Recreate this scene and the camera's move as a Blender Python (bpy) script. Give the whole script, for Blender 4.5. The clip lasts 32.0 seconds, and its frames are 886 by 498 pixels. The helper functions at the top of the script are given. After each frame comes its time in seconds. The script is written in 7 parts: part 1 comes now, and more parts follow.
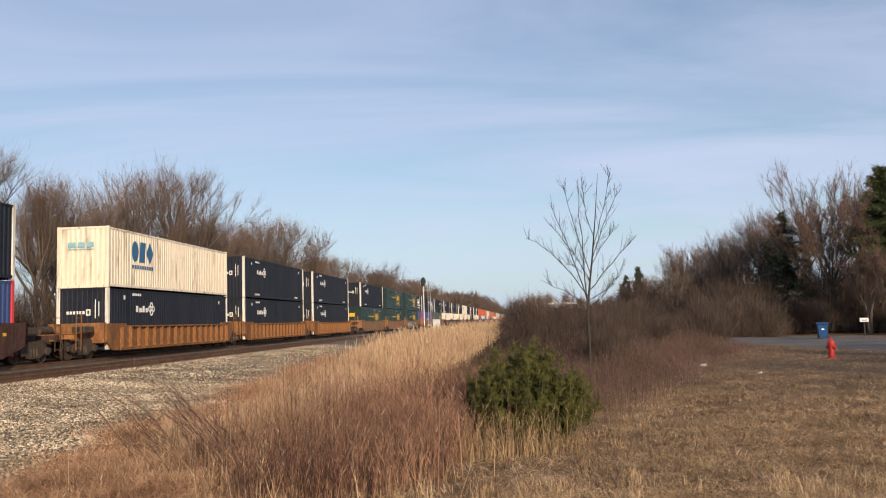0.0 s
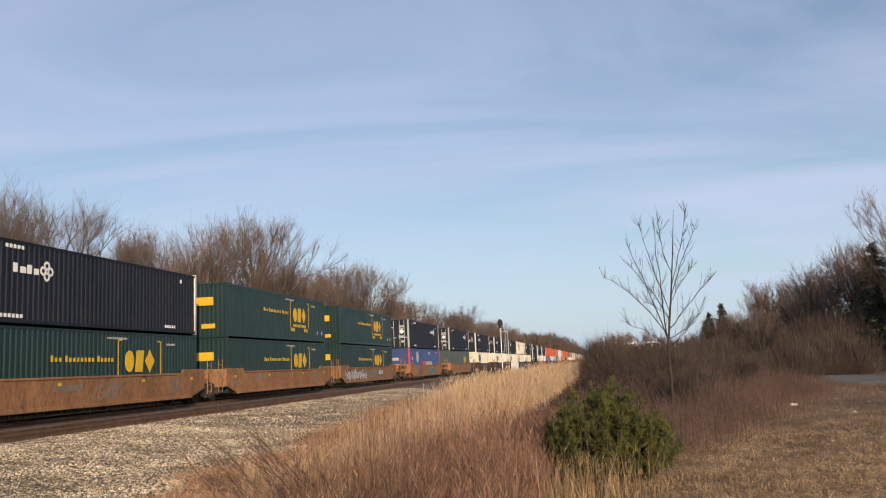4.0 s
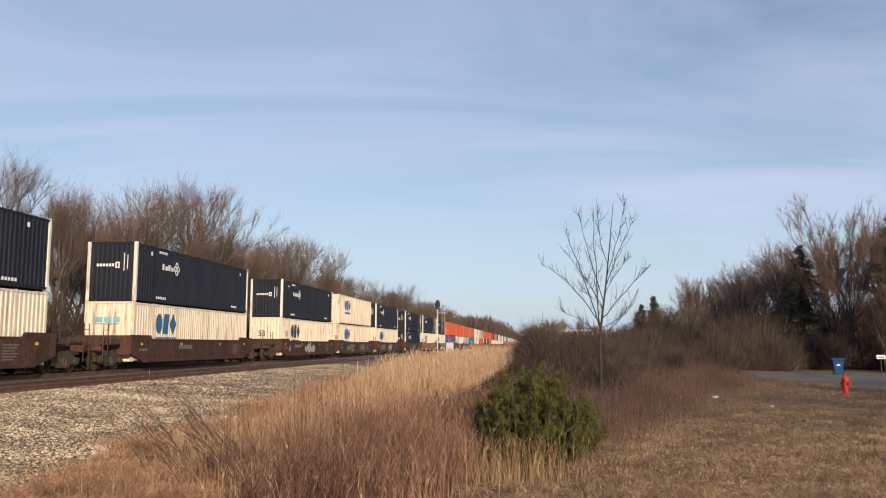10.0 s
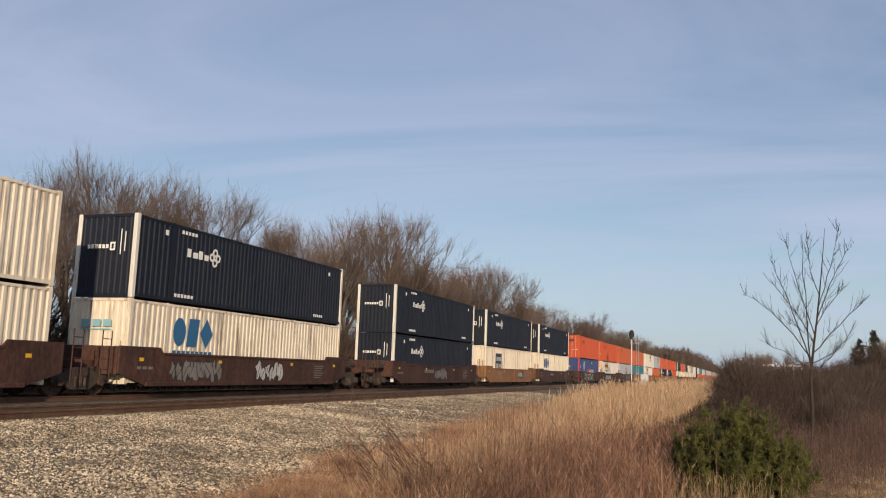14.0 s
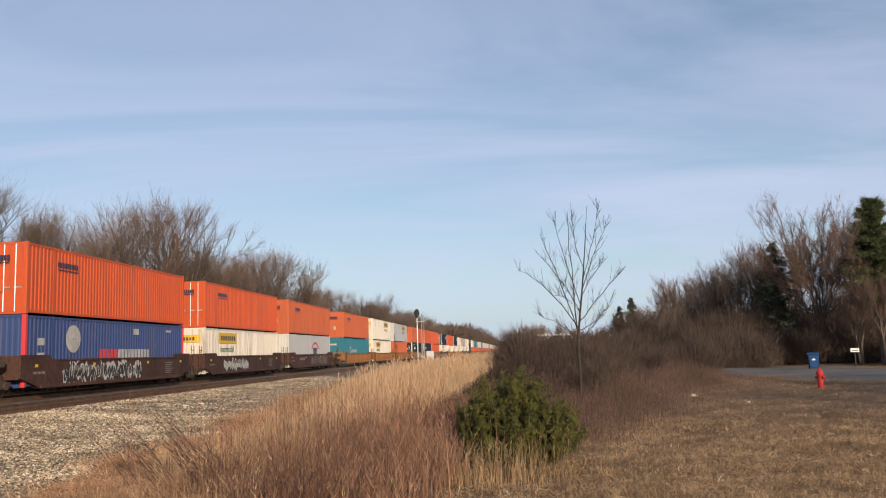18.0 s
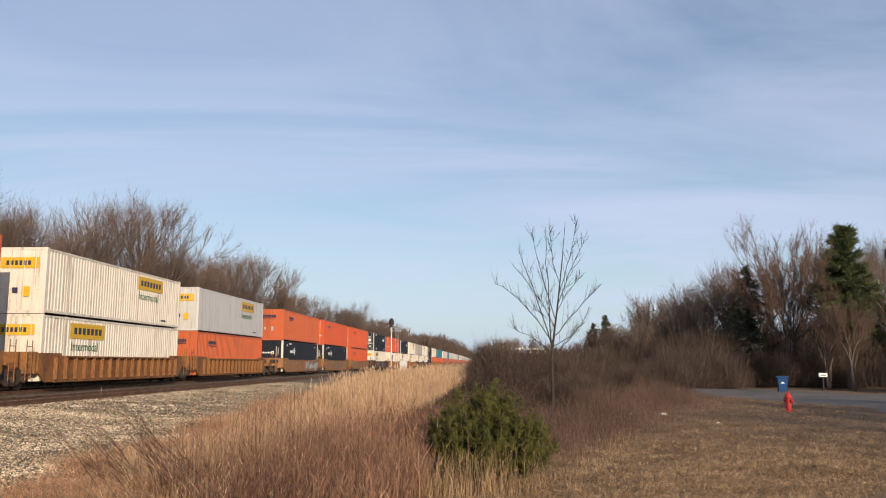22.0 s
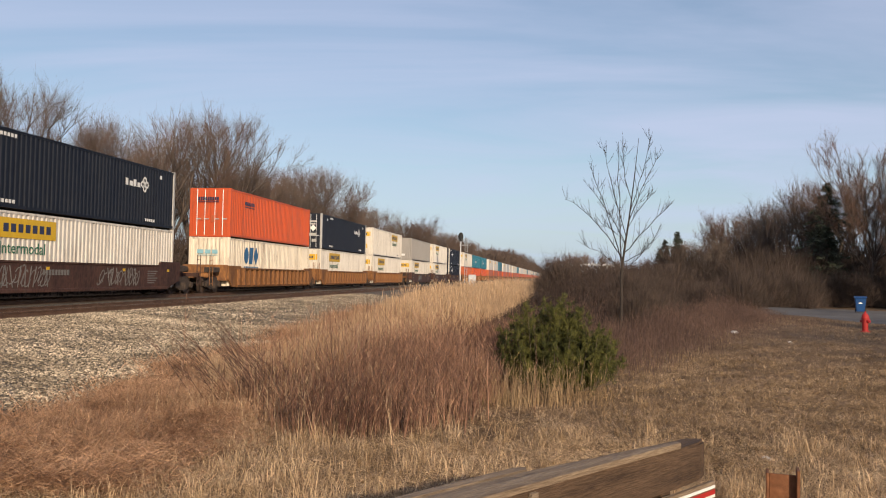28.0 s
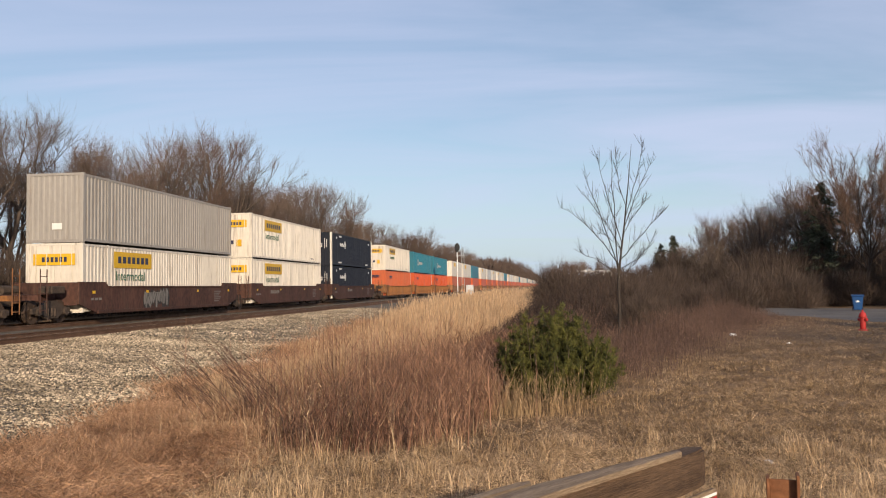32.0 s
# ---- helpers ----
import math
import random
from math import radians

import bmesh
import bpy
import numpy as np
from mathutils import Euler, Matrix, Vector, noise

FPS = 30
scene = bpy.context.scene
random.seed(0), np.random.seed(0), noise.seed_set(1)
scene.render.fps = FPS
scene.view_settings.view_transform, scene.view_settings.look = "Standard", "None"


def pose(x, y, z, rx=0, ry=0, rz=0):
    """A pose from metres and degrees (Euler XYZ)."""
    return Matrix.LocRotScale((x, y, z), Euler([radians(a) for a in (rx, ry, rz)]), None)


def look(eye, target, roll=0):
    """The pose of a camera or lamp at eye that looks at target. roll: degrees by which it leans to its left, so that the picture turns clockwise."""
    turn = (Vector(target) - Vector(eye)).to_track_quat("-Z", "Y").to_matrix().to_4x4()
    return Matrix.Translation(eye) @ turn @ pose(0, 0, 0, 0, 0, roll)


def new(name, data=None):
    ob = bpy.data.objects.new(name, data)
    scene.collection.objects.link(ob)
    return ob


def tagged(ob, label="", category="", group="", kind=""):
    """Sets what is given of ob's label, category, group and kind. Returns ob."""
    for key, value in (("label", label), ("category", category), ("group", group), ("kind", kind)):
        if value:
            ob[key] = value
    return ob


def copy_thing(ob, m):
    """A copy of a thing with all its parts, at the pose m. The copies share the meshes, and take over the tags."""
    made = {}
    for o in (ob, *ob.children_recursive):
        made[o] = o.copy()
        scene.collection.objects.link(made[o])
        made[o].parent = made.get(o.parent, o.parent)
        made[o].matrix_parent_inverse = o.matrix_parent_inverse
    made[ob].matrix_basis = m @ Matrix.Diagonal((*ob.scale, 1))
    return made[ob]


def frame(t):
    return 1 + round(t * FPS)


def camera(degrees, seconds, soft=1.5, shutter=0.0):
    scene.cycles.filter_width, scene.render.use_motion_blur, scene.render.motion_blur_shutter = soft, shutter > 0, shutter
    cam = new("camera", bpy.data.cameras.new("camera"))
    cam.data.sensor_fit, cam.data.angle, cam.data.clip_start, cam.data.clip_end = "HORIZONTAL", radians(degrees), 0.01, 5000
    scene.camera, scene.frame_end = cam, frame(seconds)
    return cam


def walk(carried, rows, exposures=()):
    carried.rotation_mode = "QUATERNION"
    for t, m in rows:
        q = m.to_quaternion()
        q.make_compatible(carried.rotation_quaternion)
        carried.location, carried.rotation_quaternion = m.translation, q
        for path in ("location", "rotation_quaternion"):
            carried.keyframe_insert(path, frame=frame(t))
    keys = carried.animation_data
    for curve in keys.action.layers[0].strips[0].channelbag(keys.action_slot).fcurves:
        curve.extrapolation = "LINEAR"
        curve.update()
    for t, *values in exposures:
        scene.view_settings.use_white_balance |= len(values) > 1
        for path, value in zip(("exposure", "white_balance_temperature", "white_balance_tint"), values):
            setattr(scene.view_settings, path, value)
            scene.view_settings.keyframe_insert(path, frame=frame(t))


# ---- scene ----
# ---- camera: a phone held by someone standing still, 1.8 m over the field ----
cam = camera(56.1, 32.0, soft=1.1)
EYE = 1.8
# seconds, sideways shift in metres, tilt, lean, heading in degrees (track runs along +y)
ROWS = [
    (0.0, -0.06, 4.95, 1.67, 4.15),
    (0.5, -0.06, 5.88, 1.56, 4.92),
    (1.0, -0.06, 6.89, 1.58, 4.07),
    (1.5, -0.06, 8.65, 1.89, 2.74),
    (2.0, -0.06, 10.33, 1.80, 2.19),
    (2.5, -0.06, 10.48, 1.31, 3.21),
    (4.5, 0.00, 6.80, 2.44, 10.74),
    (5.0, 0.00, 5.69, -0.09, 8.95),
    (5.5, 0.00, 5.37, -0.74, 7.31),
    (6.0, 0.00, 4.90, -0.12, 6.36),
    (6.5, 0.00, 4.68, 0.86, 7.39),
    (7.0, 0.00, 4.37, 1.10, 7.84),
    (7.5, 0.00, 4.83, 0.05, 6.55),
    (8.0, 0.00, 5.82, -0.13, 7.59),
    (8.5, 0.00, 5.51, 0.70, 9.44),
    (9.0, 0.00, 6.12, 0.60, 7.90),
    (9.5, 0.00, 6.72, 0.07, 5.84),
    (10.0, 0.00, 6.55, -0.18, 5.08),
    (10.5, 0.00, 5.74, -0.43, 7.35),
    (11.0, 0.00, 4.56, -1.02, 9.47),
    (11.5, 0.00, 5.28, -2.22, 12.07),
    (12.0, 0.00, 6.40, -1.80, 16.61),
    (12.5, 0.00, 7.51, -1.88, 20.22),
    (13.0, 0.00, 7.91, -2.31, 20.46),
    (13.5, 0.00, 8.00, -1.86, 20.22),
    (14.0, 0.00, 8.24, -1.93, 18.10),
    (14.5, 0.00, 8.82, -2.28, 14.21),
    (15.0, 0.00, 8.90, -1.68, 11.26),
    (15.5, 0.00, 8.23, -1.42, 6.42),
    (17.5, 0.00, 6.82, 1.27, 4.70),
    (18.0, 0.00, 7.11, 1.83, 3.75),
    (18.5, 0.00, 7.05, 2.00, 1.48),
    (19.0, 0.00, 6.87, 1.44, -0.21),
    (19.5, 0.00, 6.99, 0.83, -1.59),
    (20.0, 0.00, 7.28, 0.75, -1.93),
    (20.5, 0.00, 7.86, 1.00, -1.42),
    (21.0, 0.00, 7.83, 1.20, -0.73),
    (21.5, 0.00, 8.12, 1.04, 0.13),
    (22.0, 0.00, 7.81, -0.21, 1.91),
    (22.5, 0.00, 7.10, -1.35, 4.13),
    (23.0, 0.00, 5.15, -1.71, 6.51),
    (23.5, 0.00, 2.30, -0.80, 8.99),
    (24.0, 0.00, 2.26, -0.12, 9.26),
    (24.5, 0.00, 3.56, 0.84, 7.86),
    (25.0, 0.00, 3.25, 0.24, 5.97),
    (25.5, 0.00, 2.70, -0.24, 5.72),
    (27.5, 0.00, 3.01, -2.06, 6.40),
    (28.0, 0.00, 1.87, -1.13, 6.62),
    (28.5, 0.00, 1.36, 0.17, 5.29),
    (29.0, 0.00, 2.17, 0.24, 3.27),
    (29.5, 0.00, 3.02, -1.22, 3.25),
    (30.0, 0.00, 3.20, -1.10, 3.79),
    (30.5, 0.00, 2.80, -1.12, 3.69),
    (31.0, 0.00, 2.64, -0.96, 3.53),
    (31.5, 0.00, 3.01, -0.22, 4.47),
    (32.0, 0.00, 2.62, 0.69, 6.45),
]


def drift(t):
    """The holder's slow step back and small bob: metres ahead of and above the resting eye."""
    up = np.interp(t, [0, 11, 16, 24, 24.5, 25.5, 27.5, 28, 28.5, 29, 29.5, 30, 30.5, 31, 31.5, 32], [0.03, 0.02, 0.0, 0.0, 0.033, 0.033, 0.01, 0.0, 0.007, 0.027, 0.022, 0.036, 0.046, 0.052, 0.043, 0.039])
    side = np.interp(t, [16, 17.5, 19.5, 21, 22.5, 28], [0.0, 0.02, 0.065, 0.045, -0.01, 0.0])
    return float(side), STEP_BACK * (1 - t / 32.0), float(up)


STEP_BACK = 0.6
walk(cam, [(t, pose(x + drift(t)[0], drift(t)[1], EYE + drift(t)[2], 90 + tilt, lean, head)) for t, x, tilt, lean, head in ROWS],
     exposures=[(0.0, 0.03), (4.5, -0.02), (6.0, 0.04), (7.0, 0.12), (9.0, 0.03), (12.0, -0.12), (13.0, -0.27), (14.0, -0.25), (15.5, -0.1), (18.0, -0.02), (20.0, 0.02), (22.0, 0.02), (23.0, -0.04), (24.0, 0.12), (28.0, -0.08), (32.0, 0.0)])

# ---- sun and sky ----
SUN_SIDE, SUN_UP = 24.0, 16.0      # degrees right of straight behind, degrees above the horizon
sun = new("sun", bpy.data.lights.new("sun", "SUN"))
sun.data.energy, sun.data.angle, sun.data.color = 5.0, radians(0.6), (1.0, 0.80, 0.58)
sa, se = radians(SUN_SIDE), radians(SUN_UP)
to_sun = Vector((math.sin(sa) * math.cos(se), -math.cos(sa) * math.cos(se), math.sin(se)))
sun.matrix_basis = look(to_sun * 100, (0, 0, 0))

world = bpy.data.worlds.new("sky")
scene.world = world
world.use_nodes = True
wn, wl = world.node_tree.nodes, world.node_tree.links
wn.clear()
w_out = wn.new("ShaderNodeOutputWorld")
w_bg = wn.new("ShaderNodeBackground")
w_bg.inputs["Strength"].default_value = 0.127
w_sky = wn.new("ShaderNodeTexSky")
w_sky.sky_type, w_sky.sun_disc = "NISHITA", False
w_sky.sun_elevation, w_sky.sun_rotation = se, math.atan2(to_sun.x, to_sun.y)
w_sky.air_density, w_sky.dust_density, w_sky.ozone_density = 1.0, 1.2, 2.0
# thin high cloud: noise on a plane far above, veiling the blue
w_tc = wn.new("ShaderNodeTexCoord")
w_sep = wn.new("ShaderNodeSeparateXYZ")
wl.new(w_tc.outputs["Generated"], w_sep.inputs[0])
w_z = wn.new("ShaderNodeMath")
w_z.operation = "MAXIMUM"
wl.new(w_sep.outputs["Z"], w_z.inputs[0])
w_z.inputs[1].default_value = 0.02
w_za = wn.new("ShaderNodeMath")
w_za.operation = "ADD"
wl.new(w_z.outputs[0], w_za.inputs[0])
w_za.inputs[1].default_value = 0.12
w_div = wn.new("ShaderNodeVectorMath")
w_div.operation = "DIVIDE"
w_cmb = wn.new("ShaderNodeCombineXYZ")
for k in ("X", "Y", "Z"):
    wl.new(w_za.outputs[0], w_cmb.inputs[k])
wl.new(w_tc.outputs["Generated"], w_div.inputs[0])
wl.new(w_cmb.outputs[0], w_div.inputs[1])
w_map = wn.new("ShaderNodeMapping")
w_map.inputs["Rotation"].default_value = (0, 0, radians(-14))
w_map.inputs["Scale"].default_value = (0.55, 1.15, 0.0)
wl.new(w_div.outputs[0], w_map.inputs["Vector"])
w_noise = wn.new("ShaderNodeTexNoise")
w_noise.inputs["Scale"].default_value = 0.9
w_noise.inputs["Detail"].default_value = 7.0
w_noise.inputs["Roughness"].default_value = 0.55
w_noise.inputs["Distortion"].default_value = 0.9
wl.new(w_map.outputs[0], w_noise.inputs["Vector"])
w_ramp = wn.new("ShaderNodeValToRGB")
w_ramp.color_ramp.elements[0].position, w_ramp.color_ramp.elements[1].position = 0.36, 0.68
w_ramp.color_ramp.elements[0].color = (0.22, 0.22, 0.22, 1)
wl.new(w_noise.outputs["Fac"], w_ramp.inputs[0])
w_amt = wn.new("ShaderNodeMath")
w_amt.operation = "MULTIPLY"
w_amt.inputs[1].default_value = 0.76
wl.new(w_ramp.outputs[0], w_amt.inputs[0])
w_mix = wn.new("ShaderNodeMix")
w_mix.data_type = "RGBA"
wl.new(w_amt.outputs[0], w_mix.inputs["Factor"])
wl.new(w_sky.outputs[0], w_mix.inputs["A"])
w_mix.inputs["B"].default_value = (4.8, 5.2, 6.95, 1)
# pale haze towards the horizon
w_h1 = wn.new("ShaderNodeMath")
w_h1.operation = "SUBTRACT"
w_h1.inputs[0].default_value = 1.0
wl.new(w_z.outputs[0], w_h1.inputs[1])
w_h2 = wn.new("ShaderNodeMath")
w_h2.operation = "POWER"
wl.new(w_h1.outputs[0], w_h2.inputs[0])
w_h2.inputs[1].default_value = 9.0
w_h3 = wn.new("ShaderNodeMath")
w_h3.operation = "MULTIPLY"
wl.new(w_h2.outputs[0], w_h3.inputs[0])
w_h3.inputs[1].default_value = 0.72
w_haze = wn.new("ShaderNodeMix")
w_haze.data_type = "RGBA"
wl.new(w_h3.outputs[0], w_haze.inputs["Factor"])
wl.new(w_mix.outputs["Result"], w_haze.inputs["A"])
w_haze.inputs["B"].default_value = (4.6, 5.85, 7.3, 1)
wl.new(w_haze.outputs["Result"], w_bg.inputs["Color"])
wl.new(w_bg.outputs[0], w_out.inputs[0])

# ---- materials ----
def surface(name, dark, light, scale=4.0, fine=40.0, rough=0.8, metal=0.0, bump=0.3, stretch=(1, 1, 1), spots=None, spot_amount=0.5, spot_scale=1.2, cells=0.0, vary=0.0, islands=0.0, through_light=0.0, streaks=0.0):
    """Two colours mixed by coarse and fine noise, optional third colour in stains, relief from the fine noise."""
    m = bpy.data.materials.new(name)
    m.use_nodes = True
    n, l = m.node_tree.nodes, m.node_tree.links
    b = n["Principled BSDF"]
    tc = n.new("ShaderNodeTexCoord")
    mp = n.new("ShaderNodeMapping")
    mp.inputs["Scale"].default_value = stretch
    l.new(tc.outputs["Object"], mp.inputs[0])
    a = n.new("ShaderNodeTexNoise")
    a.inputs["Scale"].default_value, a.inputs["Detail"].default_value = scale, 4
    l.new(mp.outputs[0], a.inputs["Vector"])
    f = n.new("ShaderNodeTexNoise")
    f.inputs["Scale"].default_value, f.inputs["Detail"].default_value = fine, 3
    l.new(mp.outputs[0], f.inputs["Vector"])
    s = n.new("ShaderNodeMath")
    s.operation = "ADD"
    l.new(a.outputs["Fac"], s.inputs[0])
    l.new(f.outputs["Fac"], s.inputs[1])
    r = n.new("ShaderNodeMapRange")
    r.inputs["From Min"].default_value, r.inputs["From Max"].default_value = 0.72, 1.28
    l.new(s.outputs[0], r.inputs["Value"])
    mix = n.new("ShaderNodeMix")
    mix.data_type = "RGBA"
    l.new(r.outputs[0], mix.inputs["Factor"])
    mix.inputs["A"].default_value, mix.inputs["B"].default_value = (*dark, 1), (*light, 1)
    col = mix.outputs["Result"]
    if spots:
        sp = n.new("ShaderNodeTexNoise")
        sp.inputs["Scale"].default_value, sp.inputs["Detail"].default_value, sp.inputs["Roughness"].default_value = spot_scale, 6, 0.65
        l.new(mp.outputs[0], sp.inputs["Vector"])
        sr = n.new("ShaderNodeMapRange")
        sr.inputs["From Min"].default_value, sr.inputs["From Max"].default_value = 1.0 - spot_amount, 1.12 - spot_amount
        l.new(sp.outputs["Fac"], sr.inputs["Value"])
        m2 = n.new("ShaderNodeMix")
        m2.data_type = "RGBA"
        l.new(sr.outputs[0], m2.inputs["Factor"])
        l.new(col, m2.inputs["A"])
        m2.inputs["B"].default_value = (*spots, 1)
        col = m2.outputs["Result"]
    if streaks:
        # grime and rust run down from the top in uneven streaks, different on every container
        oi = n.new("ShaderNodeObjectInfo")
        off = n.new("ShaderNodeMath")
        off.operation = "MULTIPLY"
        l.new(oi.outputs["Random"], off.inputs[0])
        off.inputs[1].default_value = 40.0
        mv = n.new("ShaderNodeVectorMath")
        mv.operation = "ADD"
        l.new(tc.outputs["Object"], mv.inputs[0])
        l.new(off.outputs[0], mv.inputs[1])
        ms_ = n.new("ShaderNodeVectorMath")
        ms_.operation = "MULTIPLY"
        l.new(mv.outputs[0], ms_.inputs[0])
        ms_.inputs[1].default_value = (2.6, 2.6, 0.22)
        sn = n.new("ShaderNodeTexNoise")
        sn.inputs["Scale"].default_value, sn.inputs["Detail"].default_value, sn.inputs["Roughness"].default_value = 1.3, 5, 0.7
        l.new(ms_.outputs[0], sn.inputs["Vector"])
        sm = n.new("ShaderNodeMapRange")
        sm.inputs["From Min"].default_value, sm.inputs["From Max"].default_value, sm.inputs["To Max"].default_value = 0.52, 0.68, streaks
        l.new(sn.outputs["Fac"], sm.inputs["Value"])
        sx = n.new("ShaderNodeMix")
        sx.data_type = "RGBA"
        l.new(sm.outputs[0], sx.inputs["Factor"])
        l.new(col, sx.inputs["A"])
        sx.inputs["B"].default_value = (0.13, 0.085, 0.055, 1)
        col = sx.outputs["Result"]
    if cells:
        vo = n.new("ShaderNodeTexVoronoi")
        vo.inputs["Scale"].default_value = cells
        l.new(mp.outputs[0], vo.inputs["Vector"])
        cm = n.new("ShaderNodeMix")
        cm.data_type, cm.blend_type = "RGBA", "MULTIPLY"
        cm.inputs["Factor"].default_value = 0.85
        cr = n.new("ShaderNodeValToRGB")
        cr.color_ramp.elements[0].color, cr.color_ramp.elements[1].color = (0.35, 0.34, 0.33, 1), (1.35, 1.33, 1.3, 1)
        l.new(vo.outputs["Color"], cr.inputs[0])
        l.new(col, cm.inputs["A"])
        l.new(cr.outputs[0], cm.inputs["B"])
        col = cm.outputs["Result"]
    if vary or islands:
        hs = n.new("ShaderNodeHueSaturation")
        rnd = n.new("ShaderNodeNewGeometry").outputs["Random Per Island"] if islands else n.new("ShaderNodeObjectInfo").outputs["Random"]
        vr = n.new("ShaderNodeMapRange")
        k = islands or vary
        vr.inputs["To Min"].default_value, vr.inputs["To Max"].default_value = 1 - k, 1 + k
        l.new(rnd, vr.inputs["Value"])
        l.new(vr.outputs[0], hs.inputs["Value"])
        l.new(col, hs.inputs["Color"])
        col = hs.outputs["Color"]
    l.new(col, b.inputs["Base Color"])
    b.inputs["Roughness"].default_value, b.inputs["Metallic"].default_value = rough, metal
    b.inputs["Specular IOR Level"].default_value = 0.3
    if bump:
        bp = n.new("ShaderNodeBump")
        bp.inputs["Strength"].default_value, bp.inputs["Distance"].default_value = bump, 0.02
        l.new(f.outputs["Fac"], bp.inputs["Height"])
        l.new(bp.outputs[0], b.inputs["Normal"])
    if through_light:
        tr = n.new("ShaderNodeBsdfTranslucent")
        l.new(col, tr.inputs["Color"])
        ms = n.new("ShaderNodeMixShader")
        ms.inputs[0].default_value = through_light
        l.new(b.outputs[0], ms.inputs[1])
        l.new(tr.outputs[0], ms.inputs[2])
        l.new(ms.outputs[0], n["Material Output"].inputs["Surface"])
    return m


def paint(name, c, rough=0.5, grime=0.35, rust=0.0, streaks=0.0):
    """Painted steel: uneven sheen, streaks running down, a little rust where it is chipped."""
    d = tuple(v * (1 - grime) + 0.10 * grime * 0.5 for v in c)
    return surface(name, d, c, scale=0.7, fine=9.0, rough=rough, bump=0.05, stretch=(1, 1, 0.35), spots=(0.22, 0.11, 0.05) if rust else None, spot_amount=rust, spot_scale=2.2, vary=0.06, streaks=streaks)


M_SOIL = surface("soil", (0.092, 0.054, 0.027), (0.26, 0.163, 0.084), 1.6, 55.0, 0.95, bump=1.0, spots=(0.17, 0.11, 0.065), spot_amount=0.46, spot_scale=0.6)
M_BALLAST = surface("ballast", (0.045, 0.037, 0.027), (0.25, 0.21, 0.16), 3.0, 13.0, 0.95, bump=0.9, spots=(0.16, 0.14, 0.115), spot_amount=0.42, spot_scale=0.3, cells=11.0)
M_STONE = surface("stone", (0.10, 0.076, 0.048), (0.50, 0.41, 0.29), 0.6, 9.0, 0.9, bump=0.3, islands=0.85)
M_ASPHALT = surface("asphalt", (0.090, 0.080, 0.070), (0.165, 0.150, 0.134), 0.4, 60.0, 0.85, bump=0.3, spots=(0.19, 0.17, 0.15), spot_amount=0.42, spot_scale=0.25)
M_ASPHALT_DARK = surface("dark_asphalt", (0.030, 0.025, 0.021), (0.070, 0.058, 0.048), 0.5, 50.0, 0.92, bump=0.5, spots=(0.13, 0.095, 0.058), spot_amount=0.40, spot_scale=0.8)
M_STRAW = surface("straw", (0.19, 0.115, 0.055), (0.60, 0.42, 0.235), 0.9, 7.0, 0.75, bump=0, islands=0.45, through_light=0.25)
M_GOLD = surface("golden_straw", (0.46, 0.30, 0.17), (0.70, 0.50, 0.31), 0.4, 4.0, 0.75, bump=0, islands=0.3, through_light=0.35)
M_WEED = surface("weed_stem", (0.095, 0.044, 0.028), (0.36, 0.205, 0.130), 0.5, 6.0, 0.8, bump=0, islands=0.65)
M_BRAMBLE = surface("bramble", (0.042, 0.031, 0.025), (0.108, 0.078, 0.062), 0.4, 6.0, 0.85, bump=0, islands=0.4)
M_BRUSH = surface("brush_stem", (0.028, 0.019, 0.015), (0.080, 0.054, 0.042), 0.4, 6.0, 0.85, bump=0, islands=0.45)
M_BRUSH_RED = surface("red_brush_stem", (0.060, 0.036, 0.028), (0.17, 0.105, 0.078), 0.4, 6.0, 0.85, bump=0, islands=0.5)
M_BARK = surface("bark", (0.060, 0.046, 0.037), (0.165, 0.127, 0.100), 1.2, 12.0, 0.9, bump=0.5, stretch=(1, 1, 0.3))
M_TWIG = surface("twig", (0.078, 0.055, 0.044), (0.165, 0.118, 0.094), 0.3, 5.0, 0.85, bump=0, vary=0.25)
M_TWIG_GREY = surface("twig_grey", (0.105, 0.082, 0.067), (0.21, 0.165, 0.135), 0.3, 5.0, 0.85, bump=0, vary=0.2)
M_JUNIPER = surface("juniper", (0.030, 0.036, 0.008), (0.112, 0.108, 0.022), 3.0, 14.0, 0.7, bump=0, islands=0.5)
M_SPRUCE = surface("spruce", (0.038, 0.047, 0.033), (0.084, 0.098, 0.062), 0.6, 8.0, 0.7, bump=0, islands=0.35)
M_PINE = surface("pine", (0.042, 0.056, 0.024), (0.100, 0.122, 0.052), 0.6, 8.0, 0.7, bump=0, islands=0.35)
M_TIE = surface("railway_tie", (0.045, 0.036, 0.03), (0.12, 0.095, 0.075), 2.0, 20.0, 0.95, bump=0.6, vary=0.25)
M_RAIL = surface("rail_steel", (0.10, 0.055, 0.035), (0.20, 0.12, 0.08), 2.0, 25.0, 0.6, metal=0.5, bump=0.2)
M_RAILTOP = surface("rail_head", (0.45, 0.43, 0.40), (0.6, 0.58, 0.55), 2.0, 30.0, 0.25, metal=1.0, bump=0.05)
# dark tone holds the shade on the barrier beam's face
M_TIMBER_SHADED = surface("shaded_timber", (0.046, 0.028, 0.018), (0.14, 0.088, 0.054), 2.0, 24.0, 0.9, bump=0.7, stretch=(0.6, 8, 8), spots=(0.03, 0.02, 0.014), spot_amount=0.42, spot_scale=0.9)
